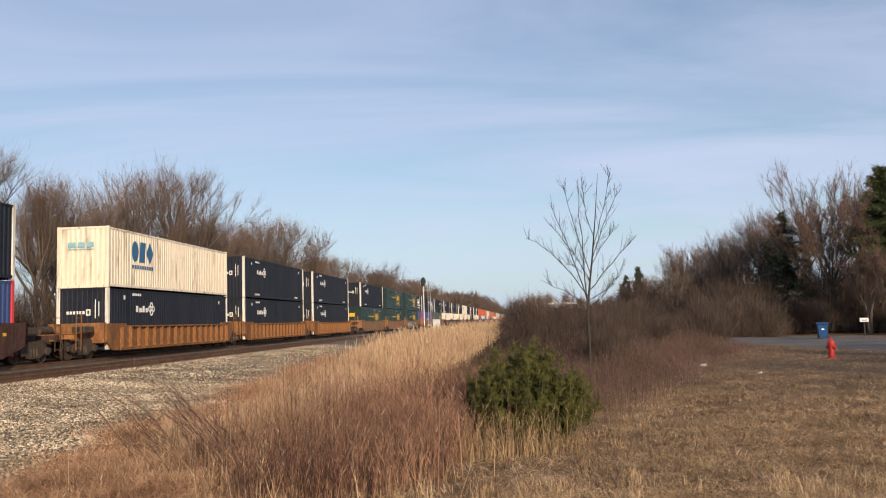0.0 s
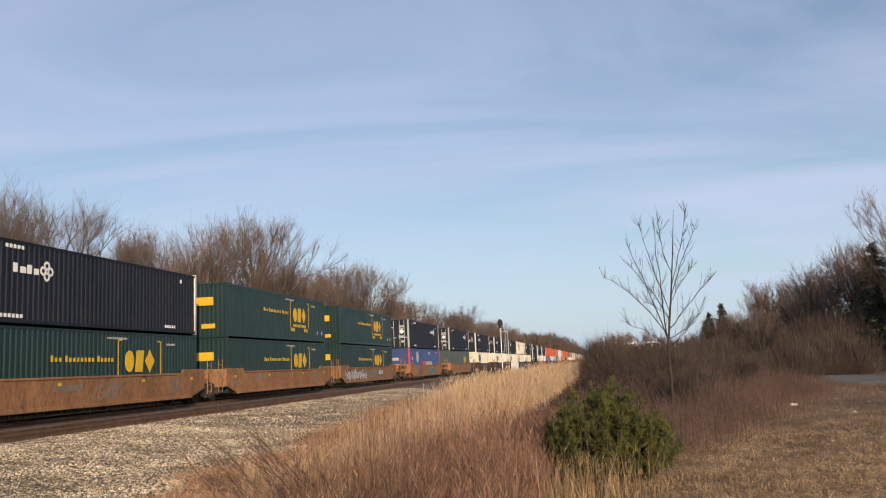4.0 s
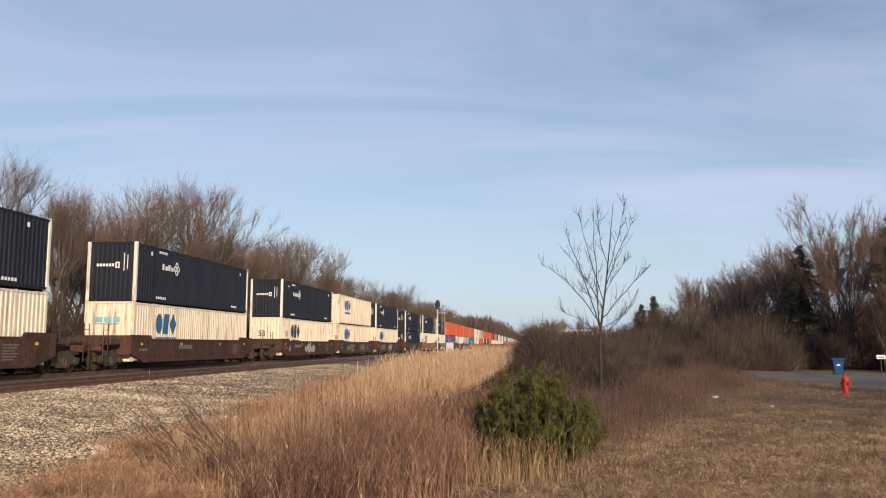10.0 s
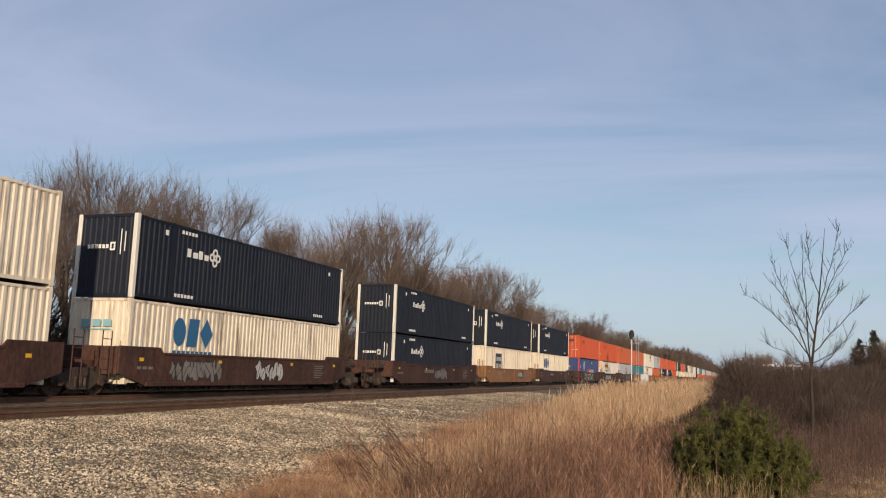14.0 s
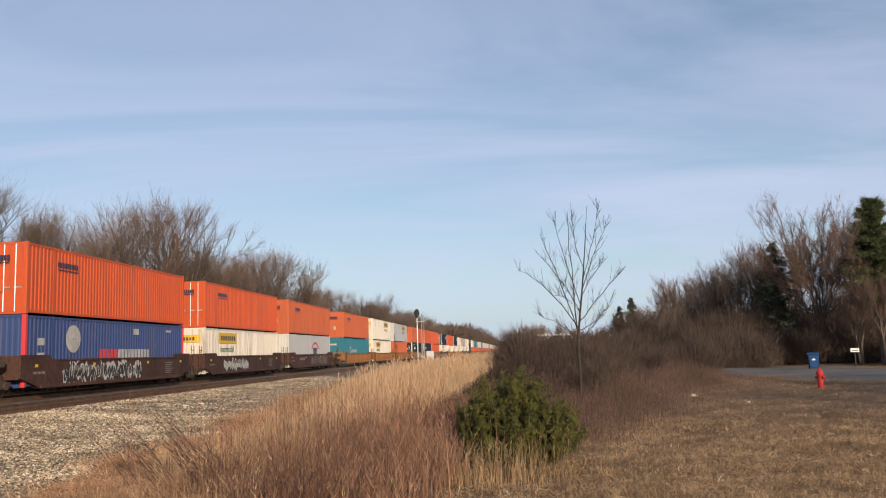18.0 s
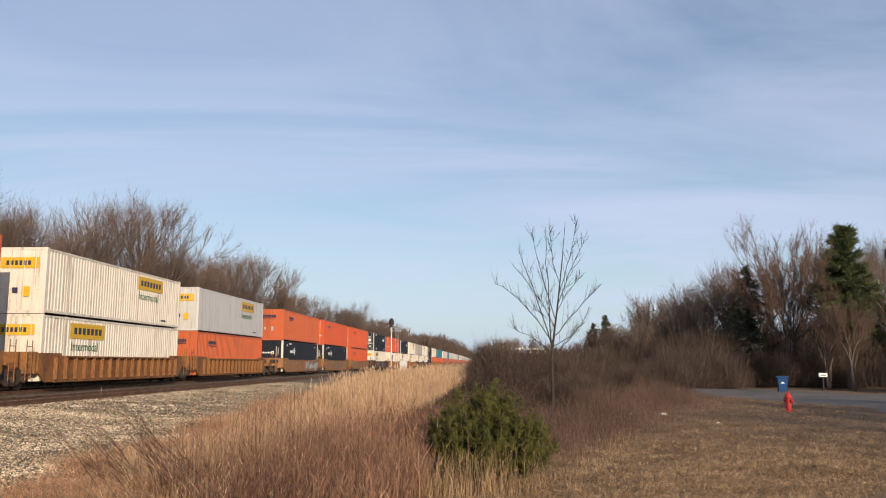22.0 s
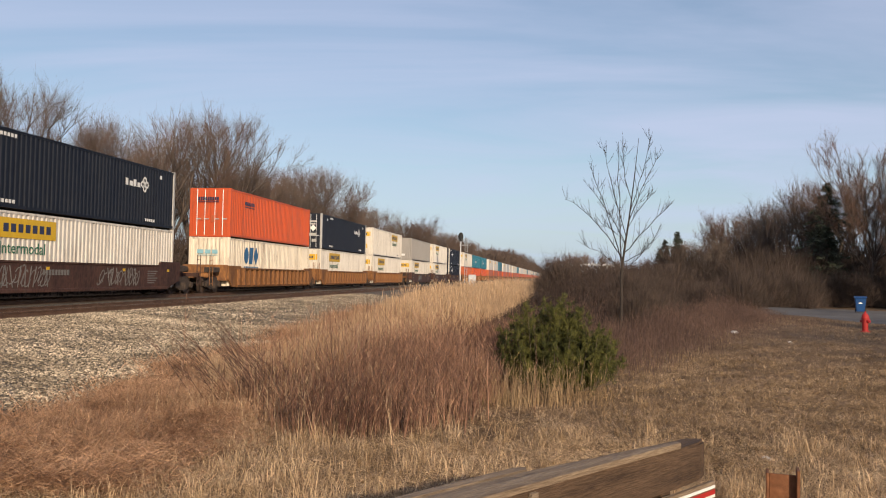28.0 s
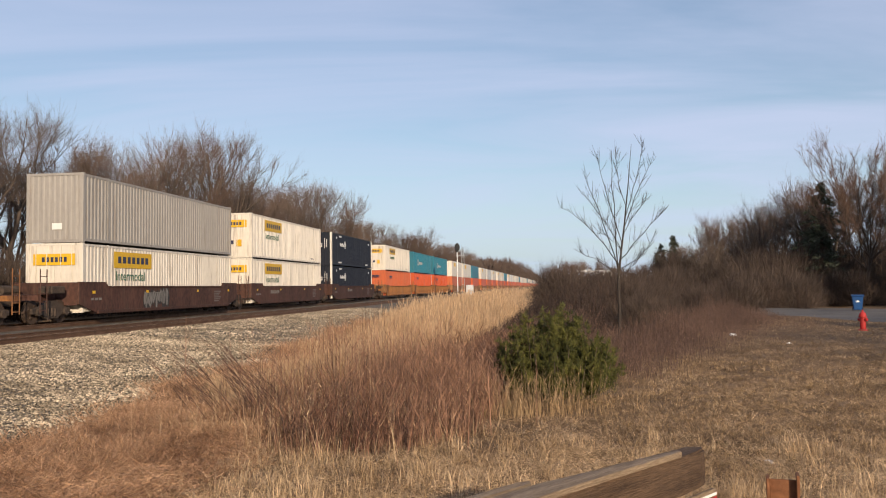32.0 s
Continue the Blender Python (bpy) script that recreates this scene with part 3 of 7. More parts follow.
def container(kind, body, post=None, doors_front=False, flat=False, seam=True):
    """A 53 foot container: corrugated sides, ends, roof, rails, posts; its origin is low at the middle of the front end."""
    c = new("shipping_container")
    post = post or body
    p = 0.0 if flat else 0.034
    for side in (1, -1):
        if flat:
            bm = boxes((side * 1.262 if side > 0 else -1.285, 0.12, 0.16, side * 1.285 if side > 0 else -1.262, LONG - 0.12, HIGH - 0.12))
            part("side_panel", bm, body, c)
        else:
            v, f = corrugated(0.12, LONG - 0.12, side * 1.285, 0.16, HIGH - 0.12, side)
            part("side_panel", mesh_of("side_panel", v, f, body), body, c)
        part("bottom_rail", boxes((side * 1.24 if side > 0 else -1.3, 0.1, 0.05, side * 1.3 if side > 0 else -1.24, LONG - 0.1, 0.17)), body, c)
        part("top_rail", boxes((side * 1.24 if side > 0 else -1.3, 0.1, HIGH - 0.13, side * 1.3 if side > 0 else -1.24, LONG - 0.1, HIGH - 0.045)), body, c)
        for y in (0.0, LONG - 0.17):
            part("corner_post", boxes((side * 1.13 if side > 0 else -1.302, y, 0.0, side * 1.302 if side > 0 else -1.13, y + 0.17, HIGH), bevel=0.015), post, c)
        if seam:
            for y in (1.98, LONG - 2.1):
                part("lifting_post", boxes((side * 1.26 if side > 0 else -1.292, y, 0.1, side * 1.292 if side > 0 else -1.26, y + 0.10, HIGH - 0.02)), body, c)
    part("roof", boxes((-1.235, 0.1, HIGH - 0.12, 1.235, LONG - 0.1, HIGH - 0.05)), body, c)
    part("floor", boxes((-1.235, 0.1, 0.05, 1.25, LONG - 0.1, 0.15)), M_TRUCK, c)
    for at_front in (True, False):
        y, out = (0.04, -1) if at_front else (LONG - 0.04, 1)
        if at_front == doors_front:
            for s in (0, 1):
                d = part("door", boxes((-1.13 + s * 1.135, min(y, y - out * 0.05), 0.12, -1.13 + s * 1.135 + 1.125, max(y, y - out * 0.05), HIGH - 0.1), bevel=0.01), body, c)
                for k in range(2):
                    bm = bmesh.new()
                    x = -1.13 + s * 1.135 + 0.3 + 0.5 * k
                    rod(bm, (x, y + out * 0.035, 0.1), (x, y + out * 0.035, HIGH - 0.1), 0.022, n=6)
                    box(bm, x - 0.05, y + out * 0.02 - 0.02, 1.05, x + 0.26, y + out * 0.02 + 0.02, 1.12)
                    part("locking_bar", bm, M_GALV if body in (M_NAVY, M_ORANGE) else body, d)
        else:
            v, f = ribbed_end(-1.13, 1.13, y, 0.12, HIGH - 0.1, out)
            part("end_panel", mesh_of("end_panel", v, f, body), body, c)
        part("end_sill", boxes((-1.13, min(y - 0.02, y + 0.02), 0.0, 1.13, max(y - 0.02, y + 0.02) + 0.02, 0.13)), body, c)
        part("end_header", boxes((-1.13, min(y - 0.02, y + 0.02), HIGH - 0.11, 1.13, max(y - 0.02, y + 0.02) + 0.02, HIGH - 0.008)), body, c)
    return c


def dress(c, kind):
    if kind in ("umax", "umax_doors"):
        u = 2.9 if kind == "umax" else 11.2
        bm = plate_side(*[(u + i * 0.36, 1.80, u + i * 0.36 + q, 2.12 - 0.1 * (i % 2)) for i, q in enumerate((0.22, 0.30, 0.24, 0.26))])
        for du, dv in ((0.0, 0.20), (0.0, -0.20), (0.20, 0.0), (-0.20, 0.0)):
            ring(bm, u + 1.78 + du, 1.98 + dv, 0.18, 0.09, 7)
        part("logo", bm, M_WHITE, c, "white logo of blocks and a knot of rings")
        small_marks(c, M_WHITE)
        if kind == "umax":
            part("logo", plate_end(*[(-0.78 + q * 0.16, 1.72, -0.67 + q * 0.16, 1.86) for q in range(6)], (0.2, 1.64, 0.42, 1.70), (0.2, 1.88, 0.42, 1.94), (0.2, 1.70, 0.26, 1.88), (0.36, 1.70, 0.42, 1.88), (0.64, 1.5, 0.68, 2.4), (0.82, 1.6, 0.86, 2.3)), M_WHITE, c)
        else:
            part("placard", prism_placard(), M_WHITE, c, "white diamond placard")
            part("data_lettering", plate_end_at(-0.04, (-0.95, 2.1, -0.3, 2.22), (0.25, 2.2, 0.85, 2.35), (0.25, 2.0, 0.75, 2.12), (0.2, 1.05, 0.85, 1.3), (0.45, 0.55, 0.85, 0.8), (-0.95, 0.7, -0.7, 0.95)), M_GRAF_W, c)
    elif kind == "cream":
        mark_three(c, M_CBLUE, 2.4, 1.35, 2.5, 1.15)
        part("logo", plate_end((-0.75, 1.95, -0.35, 2.2), (-0.25, 1.95, 0.1, 2.2), (0.2, 1.95, 0.55, 2.2), (-0.75, 1.84, 0.55, 1.88)), M_CBLUE_FADED, c, "faded blue logo shape")
    elif kind == "cream_53":
        mark_three(c, M_CNAVY, 2.5, 1.35, 2.5, 1.15)
        lettered(_fifty, "number", c, 1.0, 1.5)
        lettered(_fifty, "number", c, 0, 1.5, True)
        part("logo", plate_end((-0.6, 0.95, -0.25, 1.2), (-0.15, 0.95, 0.2, 1.2), (0.3, 0.95, 0.65, 1.2)), M_CNAVY, c)
    elif kind == "cream_box":
        part("logo", plate_side((3.0, 0.9, 4.9, 2.4)), M_CNAVY, c, "dark square sign")
        part("logo_pattern", boxes((1.304, 3.2, 1.1, 1.310, 3.8, 1.55), (1.304, 4.0, 1.2, 1.310, 4.7, 1.5), (1.304, 3.2, 1.75, 1.310, 4.7, 2.1)), M_GRAF_W, c)
    elif kind == "green":
        mark_three(c, M_YELLOW, 9.8, 1.2, 2.4, 1.0)
        part("slogan", plate_side(*[(5.0 + i * 0.24 + 0.12 * (i > 2) + 0.12 * (i > 10), 1.68, 5.0 + i * 0.24 + 0.12 * (i > 2) + 0.12 * (i > 10) + 0.13, 1.84 + 0.08 * (i in (0, 3, 11))) for i in range(16)]), M_YELLOW, c, "yellow slogan too blurred to read")
        part("logo_frame", plate_side((9.3, 0.9, 9.36, 2.6), (9.3, 2.54, 9.6, 2.6), (12.7, 0.9, 12.76, 2.6), (12.46, 2.54, 12.76, 2.6), (9.4, 0.62, 9.65, 0.85), (9.8, 0.6, 10.05, 0.82), (11.8, 0.62, 12.05, 0.85), (12.2, 0.6, 12.45, 0.82)), M_YELLOW, c)
        part("data_lettering", plate_side((13.2, 2.4, 14.0, 2.5), (14.4, 0.5, 14.55, 0.75), (15.3, 0.5, 15.5, 0.75), (8.5, 2.6, 10.0, 2.68)), M_GRAF_W, c)
        part("end_sign", plate_end((-0.9, 1.75, 0.5, 2.2), (-0.2, 0.5, 0.6, 0.75)), M_YELLOW, c)
    elif kind == "greygreen":
        mark_three(c, M_YELLOW, 10.8, 1.2, 2.2, 1.0)
        part("end_sign", plate_end((-0.7, 0.8, 0.3, 1.1)), M_YELLOW, c)
        lettered(_fifty, "number", c, 0.9, 1.9)
    elif kind == "blue":
        part("logo", ring(bmesh.new(), 3.7, 2.0, 0.62, 0.05), M_GRAF_W, c, "pale round emblem")
        part("wordmark", plate_side(*[(6.1 + i * 0.36, 1.1, 6.1 + i * 0.36 + 0.26, 1.55) for i in range(5)]), M_PRED, c, "red wordmark shapes")
        part("wordmark", plate_side(*[(7.95 + i * 0.36, 1.1, 7.95 + i * 0.36 + 0.26, 1.55) for i in range(10)]), M_GRAF_W, c, "white wordmark shapes")
        part("data_lettering", plate_side((0.9, 1.7, 1.4, 2.0), (0.9, 1.1, 1.4, 1.4), (9.6, 2.3, 10.2, 2.6), (13.6, 2.5, 14.3, 2.62)), M_GRAF_W, c)
        part("end_lettering", plate_end((-0.6, 1.7, 0.1, 2.0), (-0.6, 1.2, 0.1, 1.35), (-0.6, 0.9, 0.1, 1.05)), M_GRAF_W, c)
    elif kind in ("white", "white_rear", "silver"):
        u = 2.5 if kind == "white" else 9.8
        sign = part("yellow_sign", plate_side((u, 1.95, u + 3.5, 2.68)), M_YELLOW, c, "yellow sign panel")
        part("sign_lettering", boxes(*[(1.304, u + 0.35 + i * 0.42, 2.16, 1.311, u + 0.35 + i * 0.42 + 0.28, 2.47) for i in range(7)]), M_CNAVY, sign)
        lettered(_intermodal, "lettering", c, u + 0.12, 1.38)
        es = part("end_sign", plate_end((-0.95, 2.02, 0.95, 2.5)), M_YELLOW, c, "yellow sign panel")
        part("sign_lettering", boxes(*[(-0.55 + i * 0.2, -0.012, 2.15, -0.42 + i * 0.2, 0.0, 2.36) for i in range(6)]), M_CNAVY, es)
        part("end_label", plate_end((0.25, 0.75, 0.6, 1.2)), M_YELLOW, c)
        part("end_label", plate_end((-0.2, 0.9, 0.05, 1.15)), M_CNAVY, c)
        part("data_lettering", plate_side((13.2, 0.3, 14.0, 0.38)), M_CNAVY, c)
    elif kind in ("orange", "orange_pale"):
        part("wordmark", plate_side(*[(2.3 + i * 0.19, 2.12, 2.3 + i * 0.19 + 0.14, 2.34) for i in range(9)], (2.3, 1.98, 4.0, 2.03)), M_CNAVY, c, "dark wordmark shapes")
        part("wordmark", plate_end_at(-0.04, *[(-0.75 + i * 0.15, 2.2, -0.75 + i * 0.15 + 0.11, 2.42) for i in range(9)], (-0.75, 2.1, 0.55, 2.14)), M_CNAVY, c, "dark wordmark shapes")
        part("end_label", plate_end_at(-0.04, (0.1, 0.9, 0.32, 1.3), (-0.55, 1.0, -0.4, 1.25)), M_ORANGE_PALE if kind == "orange" else M_GRAF_W, c)
    elif kind == "teal":
        part("logo", ring(plate_side(*[(4.3 + i * 0.42, 1.25, 4.6 + i * 0.42, 1.6) for i in range(8)]), 3.6, 1.5, 0.5, 0.3), M_GRAF_W, c, "white emblem and wordmark shapes")
        part("end_sign", plate_end((-0.8, 2.1, 0.4, 2.3)), M_GRAF_W, c)
    elif kind == "carrier":
        bm = bmesh.new()
        for i in range(8):
            a, b = math.pi * (0.1 + i * 0.1), math.pi * (0.1 + (i + 1) * 0.1)
            prism_yz(bm, [(9.6 + math.cos(a) * 1.5, 1.35 + math.sin(a) * 0.95), (9.6 + math.cos(a) * 1.25, 1.35 + math.sin(a) * 0.78), (9.6 + math.cos(b) * 1.25, 1.35 + math.sin(b) * 0.78), (9.6 + math.cos(b) * 1.5, 1.35 + math.sin(b) * 0.95)], 1.297, 1.306)
        part("swoosh", bm, M_PRED, c, "red arc")
        part("logo", plate_side((8.8, 1.05, 9.35, 1.75), (9.5, 1.05, 10.0, 1.75), (10.15, 1.05, 10.4, 1.75)), M_CNAVY, c)
    elif kind == "grey":
        part("end_label", plate_end((-0.1, 0.55, 0.35, 0.82)), M_WHITE, c)


def plate_end_at(y, *rects):
    return boxes(*[(a, y - 0.02, b, c, y + 0.01, d) for a, b, c, d in rects])


def prism_placard():
    bm = boxes((-0.2, -0.008, -0.2, 0.2, 0.001, 0.2))
    bmesh.ops.rotate(bm, verts=bm.verts, cent=(0, 0, 0), matrix=Matrix.Rotation(radians(45), 3, "Y"))
    bmesh.ops.translate(bm, verts=bm.verts, vec=(0.55, -0.05, 1.72))
    return bm


KINDS = {
    "umax": (M_NAVY, M_POST, False, False, "dark navy 53 foot container with white corner posts"),
    "umax_doors": (M_NAVY, M_GRAF_W, True, False, "dark navy 53 foot container, barred doors in front"),
    "cream": (M_CREAM, None, False, False, "cream corrugated container with a blue logo and rust"),
    "cream_53": (M_CREAM, None, False, False, "cream corrugated container with navy logo and 53"),
    "cream_box": (M_CREAM, None, False, False, "cream container with a dark square sign"),
    "green": (M_GREEN, None, False, False, "dark green container with yellow logo and slogan"),
    "greygreen": (M_GREYGREEN, None, False, False, "grey green container with a yellow logo"),
    "blue": (M_PBLUE, M_PRED, False, False, "blue container with red corner posts"),
    "white": (M_JBW, None, True, False, "white corrugated container with yellow sign near the front"),
    "white_rear": (M_JBW, None, True, False, "white corrugated container with yellow sign near the rear"),
    "silver": (M_SILVER, None, True, True, "smooth silver container with yellow sign near the rear"),
    "orange": (M_ORANGE, None, True, False, "bright orange corrugated container with dark wordmark"),
    "orange_pale": (M_ORANGE_PALE, None, True, False, "faded orange corrugated container with dark wordmark"),
    "teal": (M_TEAL, None, False, False, "teal blue container with white emblem"),
    "carrier": (M_SILVER, None, False, True, "pale smooth container with a red arc emblem"),
    "grey": (M_GREY, None, False, False, "plain grey corrugated container"),
}
_made = {}


def load(kind, s, z):
    body, post, doors, flat, label = KINDS[kind]
    if kind not in _made:
        c = container(kind, body, post, doors, flat, kind not in ("silver",))
        dress(c, kind)
        tagged(c, label, "container", "containers on the train")
        _made[kind] = c
    else:
        c = copy_thing(_made[kind], pose(0, 0, 0))
    keyed.append((c, s, z))


def load_far(kind, s, z):
    """Containers that stay far down the line: body, doors and posts only."""
    body, post, doors, flat, label = KINDS[kind]
    key = kind + " far"
    if key not in _made:
        c = new("shipping_container")
        part("body", boxes((-1.29, 0.02, 0.0, 1.29, LONG, HIGH), bevel=0.03), body, c)
        part("end_frame", boxes((-1.3, -0.01, 0, -1.13, 0.12, HIGH), (1.13, -0.01, 0, 1.3, 0.12, HIGH), (-1.13, -0.01, HIGH - 0.1, 1.13, 0.1, HIGH)), post or body, c)
        if "white" in kind:
            part("yellow_sign", plate_side((3, 1.95, 6, 2.68)), M_YELLOW, c)
        tagged(c, label, "container", "containers on the train")
        _made[key] = c
    else:
        c = copy_thing(_made[key], pose(0, 0, 0))
    keyed.append((c, s, z))


# well cars: origin at the front end of the container, top of rail
def wheelset_mesh():
    bm = bmesh.new()
    for sx in (-0.75, 0.75):
        rod(bm, (sx - 0.06, 0, 0), (sx + 0.06, 0, 0), 0.47, n=14)
        rod(bm, (sx + (0.05 if sx < 0 else -0.05) - 0.02, 0, 0), (sx + (0.05 if sx < 0 else -0.05) + 0.02, 0, 0), 0.50, n=14)
        for k in range(4):
            a = math.pi / 2 * k
            box(bm, sx + (0.075 if sx > 0 else -0.075) - 0.02, 0.26 * math.cos(a) - 0.05, 0.26 * math.sin(a) - 0.05, sx + (0.075 if sx > 0 else -0.075) + 0.02, 0.26 * math.cos(a) + 0.05, 0.26 * math.sin(a) + 0.05)
    rod(bm, (-1.05, 0, 0), (1.05, 0, 0), 0.085, n=10)
    return bm_mesh("wheelset", bm, M_WHEEL)


_wheelset = wheelset_mesh()


def side_frame_mesh(sx):
    bm = bmesh.new()
    prism_yz(bm, [(-1.25, 0.42), (-1.25, 0.62), (-0.75, 0.70), (-0.35, 0.92), (0.35, 0.92), (0.75, 0.70), (1.25, 0.62), (1.25, 0.42), (0.75, 0.42), (0.4, 0.22), (-0.4, 0.22), (-0.75, 0.42)], sx * 1.0 - 0.06, sx * 1.0 + 0.06)
    for y in (-0.9, 0.9):
        rod(bm, (sx * 0.98, y, 0.48), (sx * 1.14, y, 0.48), 0.15, n=12)
    for k in range(3):
        rod(bm, (sx * 1.03, -0.2 + 0.2 * k, 0.30), (sx * 1.03, -0.2 + 0.2 * k, 0.62), 0.08, n=8)
    return bm_mesh("side_frame", bm, M_TRUCK)


_frames = [side_frame_mesh(1), side_frame_mesh(-1)]
_bolster = bm_mesh("bolster", boxes((-1.0, -0.25, 0.5, 1.0, 0.25, 0.86), bevel=0.03), M_TRUCK)
wheels = []


def truck(parent, y):
    t = part("truck", _bolster, None, parent, "grimy two-axle truck")
    t.location = (0, y, 0)
    for me in _frames:
        part("side_frame", me, None, t)
    for dy in (-0.9, 0.9):
        w = part("wheelset", _wheelset, None, t)
        w.location = (0, dy, 0.482)
        wheels.append((w, dy, parent))
    return t


_car = {}


def car_meshes(style, paint_m):
    key = (style, paint_m.name)
    if key in _car:
        return _car[key]
    m = {}
    top, low = 1.50, 0.34
    for sx in (1, -1):
        bm = bmesh.new()
        a, b = sorted((sx * 1.38, sx * 1.46))
        if style == "smooth":
            prism_yz(bm, [(0.9, low), (LONG - 0.9, low), (LONG + 0.5, 0.75), (LONG + 0.5, top + 0.18), (LONG - 1.6, top + 0.18), (LONG - 1.75, top), (1.75, top), (1.6, top + 0.18), (-0.5, top + 0.18), (-0.5, 0.75)], a, b)
        else:
            prism_yz(bm, [(0.2, low), (LONG - 0.2, low), (LONG + 0.4, 0.8), (LONG + 0.4, top + 0.12), (LONG - 1.5, top + 0.12), (LONG - 1.6, top), (1.6, top), (1.5, top + 0.12), (-0.4, top + 0.12), (-0.4, 0.8)], a, b)
        m["side_sill", sx] = bm_mesh("side_sill", bm, paint_m)
        m["top_chord", sx] = bm_mesh("top_chord", boxes((min(sx * 1.36, sx * (1.50 if style == "smooth" else 1.62)), 1.75, top - 0.08, max(sx * 1.36, sx * (1.50 if style == "smooth" else 1.62)), LONG - 1.75, top + 0.008), bevel=0.015), paint_m)
        m["bottom_chord", sx] = bm_mesh("bottom_chord", boxes((min(sx * 1.36, sx * 1.52), 0.9, low - 0.03, max(sx * 1.36, sx * 1.52), LONG - 0.9, low + 0.12), bevel=0.02), paint_m)
    m["rib"] = bm_mesh("rib", boxes((1.46, -0.045, 0.44, 1.64, 0.045, 1.42), bevel=0.010), paint_m)
    m["floor_beam"] = bm_mesh("floor_beam", boxes((-1.38, -0.2, low, 1.38, 0.2, low + 0.02)), paint_m)
    return _car.setdefault(key, m)


def well_car(style, paint_m, label, front_outer, rear_outer, s, near=True):
    c = tagged(new("well_car"), label, "well car", "cars of the train")
    m = car_meshes(style, paint_m)
    for sx in (1, -1):
        part("side_sill", m["side_sill", sx], None, c)
        if near:
            part("top_chord", m["top_chord", sx], None, c)
            part("bottom_chord", m["bottom_chord", sx], None, c)
    if near and style == "ribbed":
        for i in range(17):
            r = part("rib", m["rib"], None, c)
            r.location = (0, 0.9 + i * (LONG - 1.8) / 16, 0)
    if near:
        for y in (1.0, LONG / 2, LONG - 1.0):
            part("floor_beam", m["floor_beam"], None, c).location = (0, y, 0)
        if style == "smooth":
            part("reflector", boxes(*[(1.459, u, 1.18, 1.467, u + 0.22, 1.30) for u in (0.5, 5.2, 10.9, 15.2)]), M_YELLOW, c, "yellow reflective plates")
            part("data_lettering", boxes(*[(1.459, 13.2 + 0.02 * (k % 2), 0.62 + k * 0.11, 1.464, 13.9 + 0.3 * ((k * 7) % 3) / 2, 0.67 + k * 0.11) for k in range(6)], *[(1.459, 0.4 + k * 0.3, 0.9, 1.464, 0.62 + k * 0.3, 1.0) for k in range(3)]), M_GRAF_GREY, c)
    for front in (True, False):
        outer = front_outer if front else rear_outer
        reach = 3.65 if outer else 1.74
        y0 = 0.0 if front else LONG
        d = -1 if front else 1
        bm = bmesh.new()
        ya, yb = sorted((y0 + d * 0.35, y0 + d * (reach - 0.6)))
        box(bm, -0.45, ya, 0.86, 0.45, yb, 1.18, bevel=0.02)
        ya, yb = sorted((y0 + d * 0.30, y0 + d * 0.55))
        box(bm, -1.38, ya, 0.70, 1.38, yb, 1.66, bevel=0.02)
        if outer:
            ya, yb = sorted((y0 + d * 2.9, y0 + d * 3.1))
            box(bm, -1.35, ya, 0.95, 1.35, yb, 1.15)
        part("end_platform", bm, paint_m, c)
        if near:
            yl = y0 + d * (2.85 if outer else 1.1)
            for x in (1.42, -1.42):
                bm = bmesh.new()
                for dy in (0.0, 0.42):
                    rod(bm, (x, yl + d * dy - d * 0.2, 0.45), (x, yl + d * dy - d * 0.2, 2.15), 0.022, n=5)
                for k in range(5):
                    rod(bm, (x, yl - d * 0.2, 0.55 + k * 0.33), (x, yl + d * 0.22, 0.55 + k * 0.33), 0.016, n=5)
                part("ladder", bm, paint_m, c)
            if outer:
                part("coupler", boxes((-0.16, min(y0 + d * 2.8, y0 + d * 3.67), 0.72, 0.16, max(y0 + d * 2.8, y0 + d * 3.67), 0.98), bevel=0.04), M_TRUCK, c)
                bm = boxes((0.55, min(y0 + d * 1.0, y0 + d * 1.9), 1.2, 1.15, max(y0 + d * 1.0, y0 + d * 1.9), 1.5), bevel=0.03)
                part("brake_box", bm, M_TRUCK, c)
                bm = bmesh.new()
                rod(bm, (-0.9, y0 + d * 1.2, 1.35), (-0.9, y0 + d * 2.2, 1.35), 0.2, n=10)
                part("air_tank", bm, M_TRUCK, c)
        if outer:
            truck(c, y0 + d * 1.75)
        elif front:
            truck(c, y0 - 1.74)
    keyed.append((c, s, 0.0))
    return c


def graffiti(c, material, u0, u1, seed, low=0.52, tall=0.8):
    """Spray-painted tangle on the sill: looping thin strokes with no letters."""
    rng = random.Random(seed)
    bm = bmesh.new()
    u = u0
    while u < u1:
        rx, rz = rng.uniform(0.10, 0.22), tall * rng.uniform(0.28, 0.5)
        cz = low + rz + rng.uniform(0, 0.15)
        a0, sweep, t = rng.uniform(0, 6.28), rng.uniform(2.5, 5.6), rng.uniform(0.035, 0.06)
        for i in range(7):
            q = []
            for k, d in ((i, 0), (i + 1, 0), (i + 1, t), (i, t)):
                g = a0 + sweep * k / 7
                q.append((u + (rx - d) * math.cos(g) + 0.12 * math.sin(g), cz + (rz - d) * math.sin(g)))
            prism_yz(bm, q, 1.459, 1.464)
        if rng.random() < 0.5:
            k = rng.uniform(-0.2, 0.2)
            prism_yz(bm, [(u, low), (u + 0.05, low), (u + 0.06 + k, low + tall), (u + k, low + tall)], 1.459, 1.4655)
        u += rx * rng.uniform(0.9, 1.6)
    part("graffiti", bm, material, c, "spray-painted tangle")


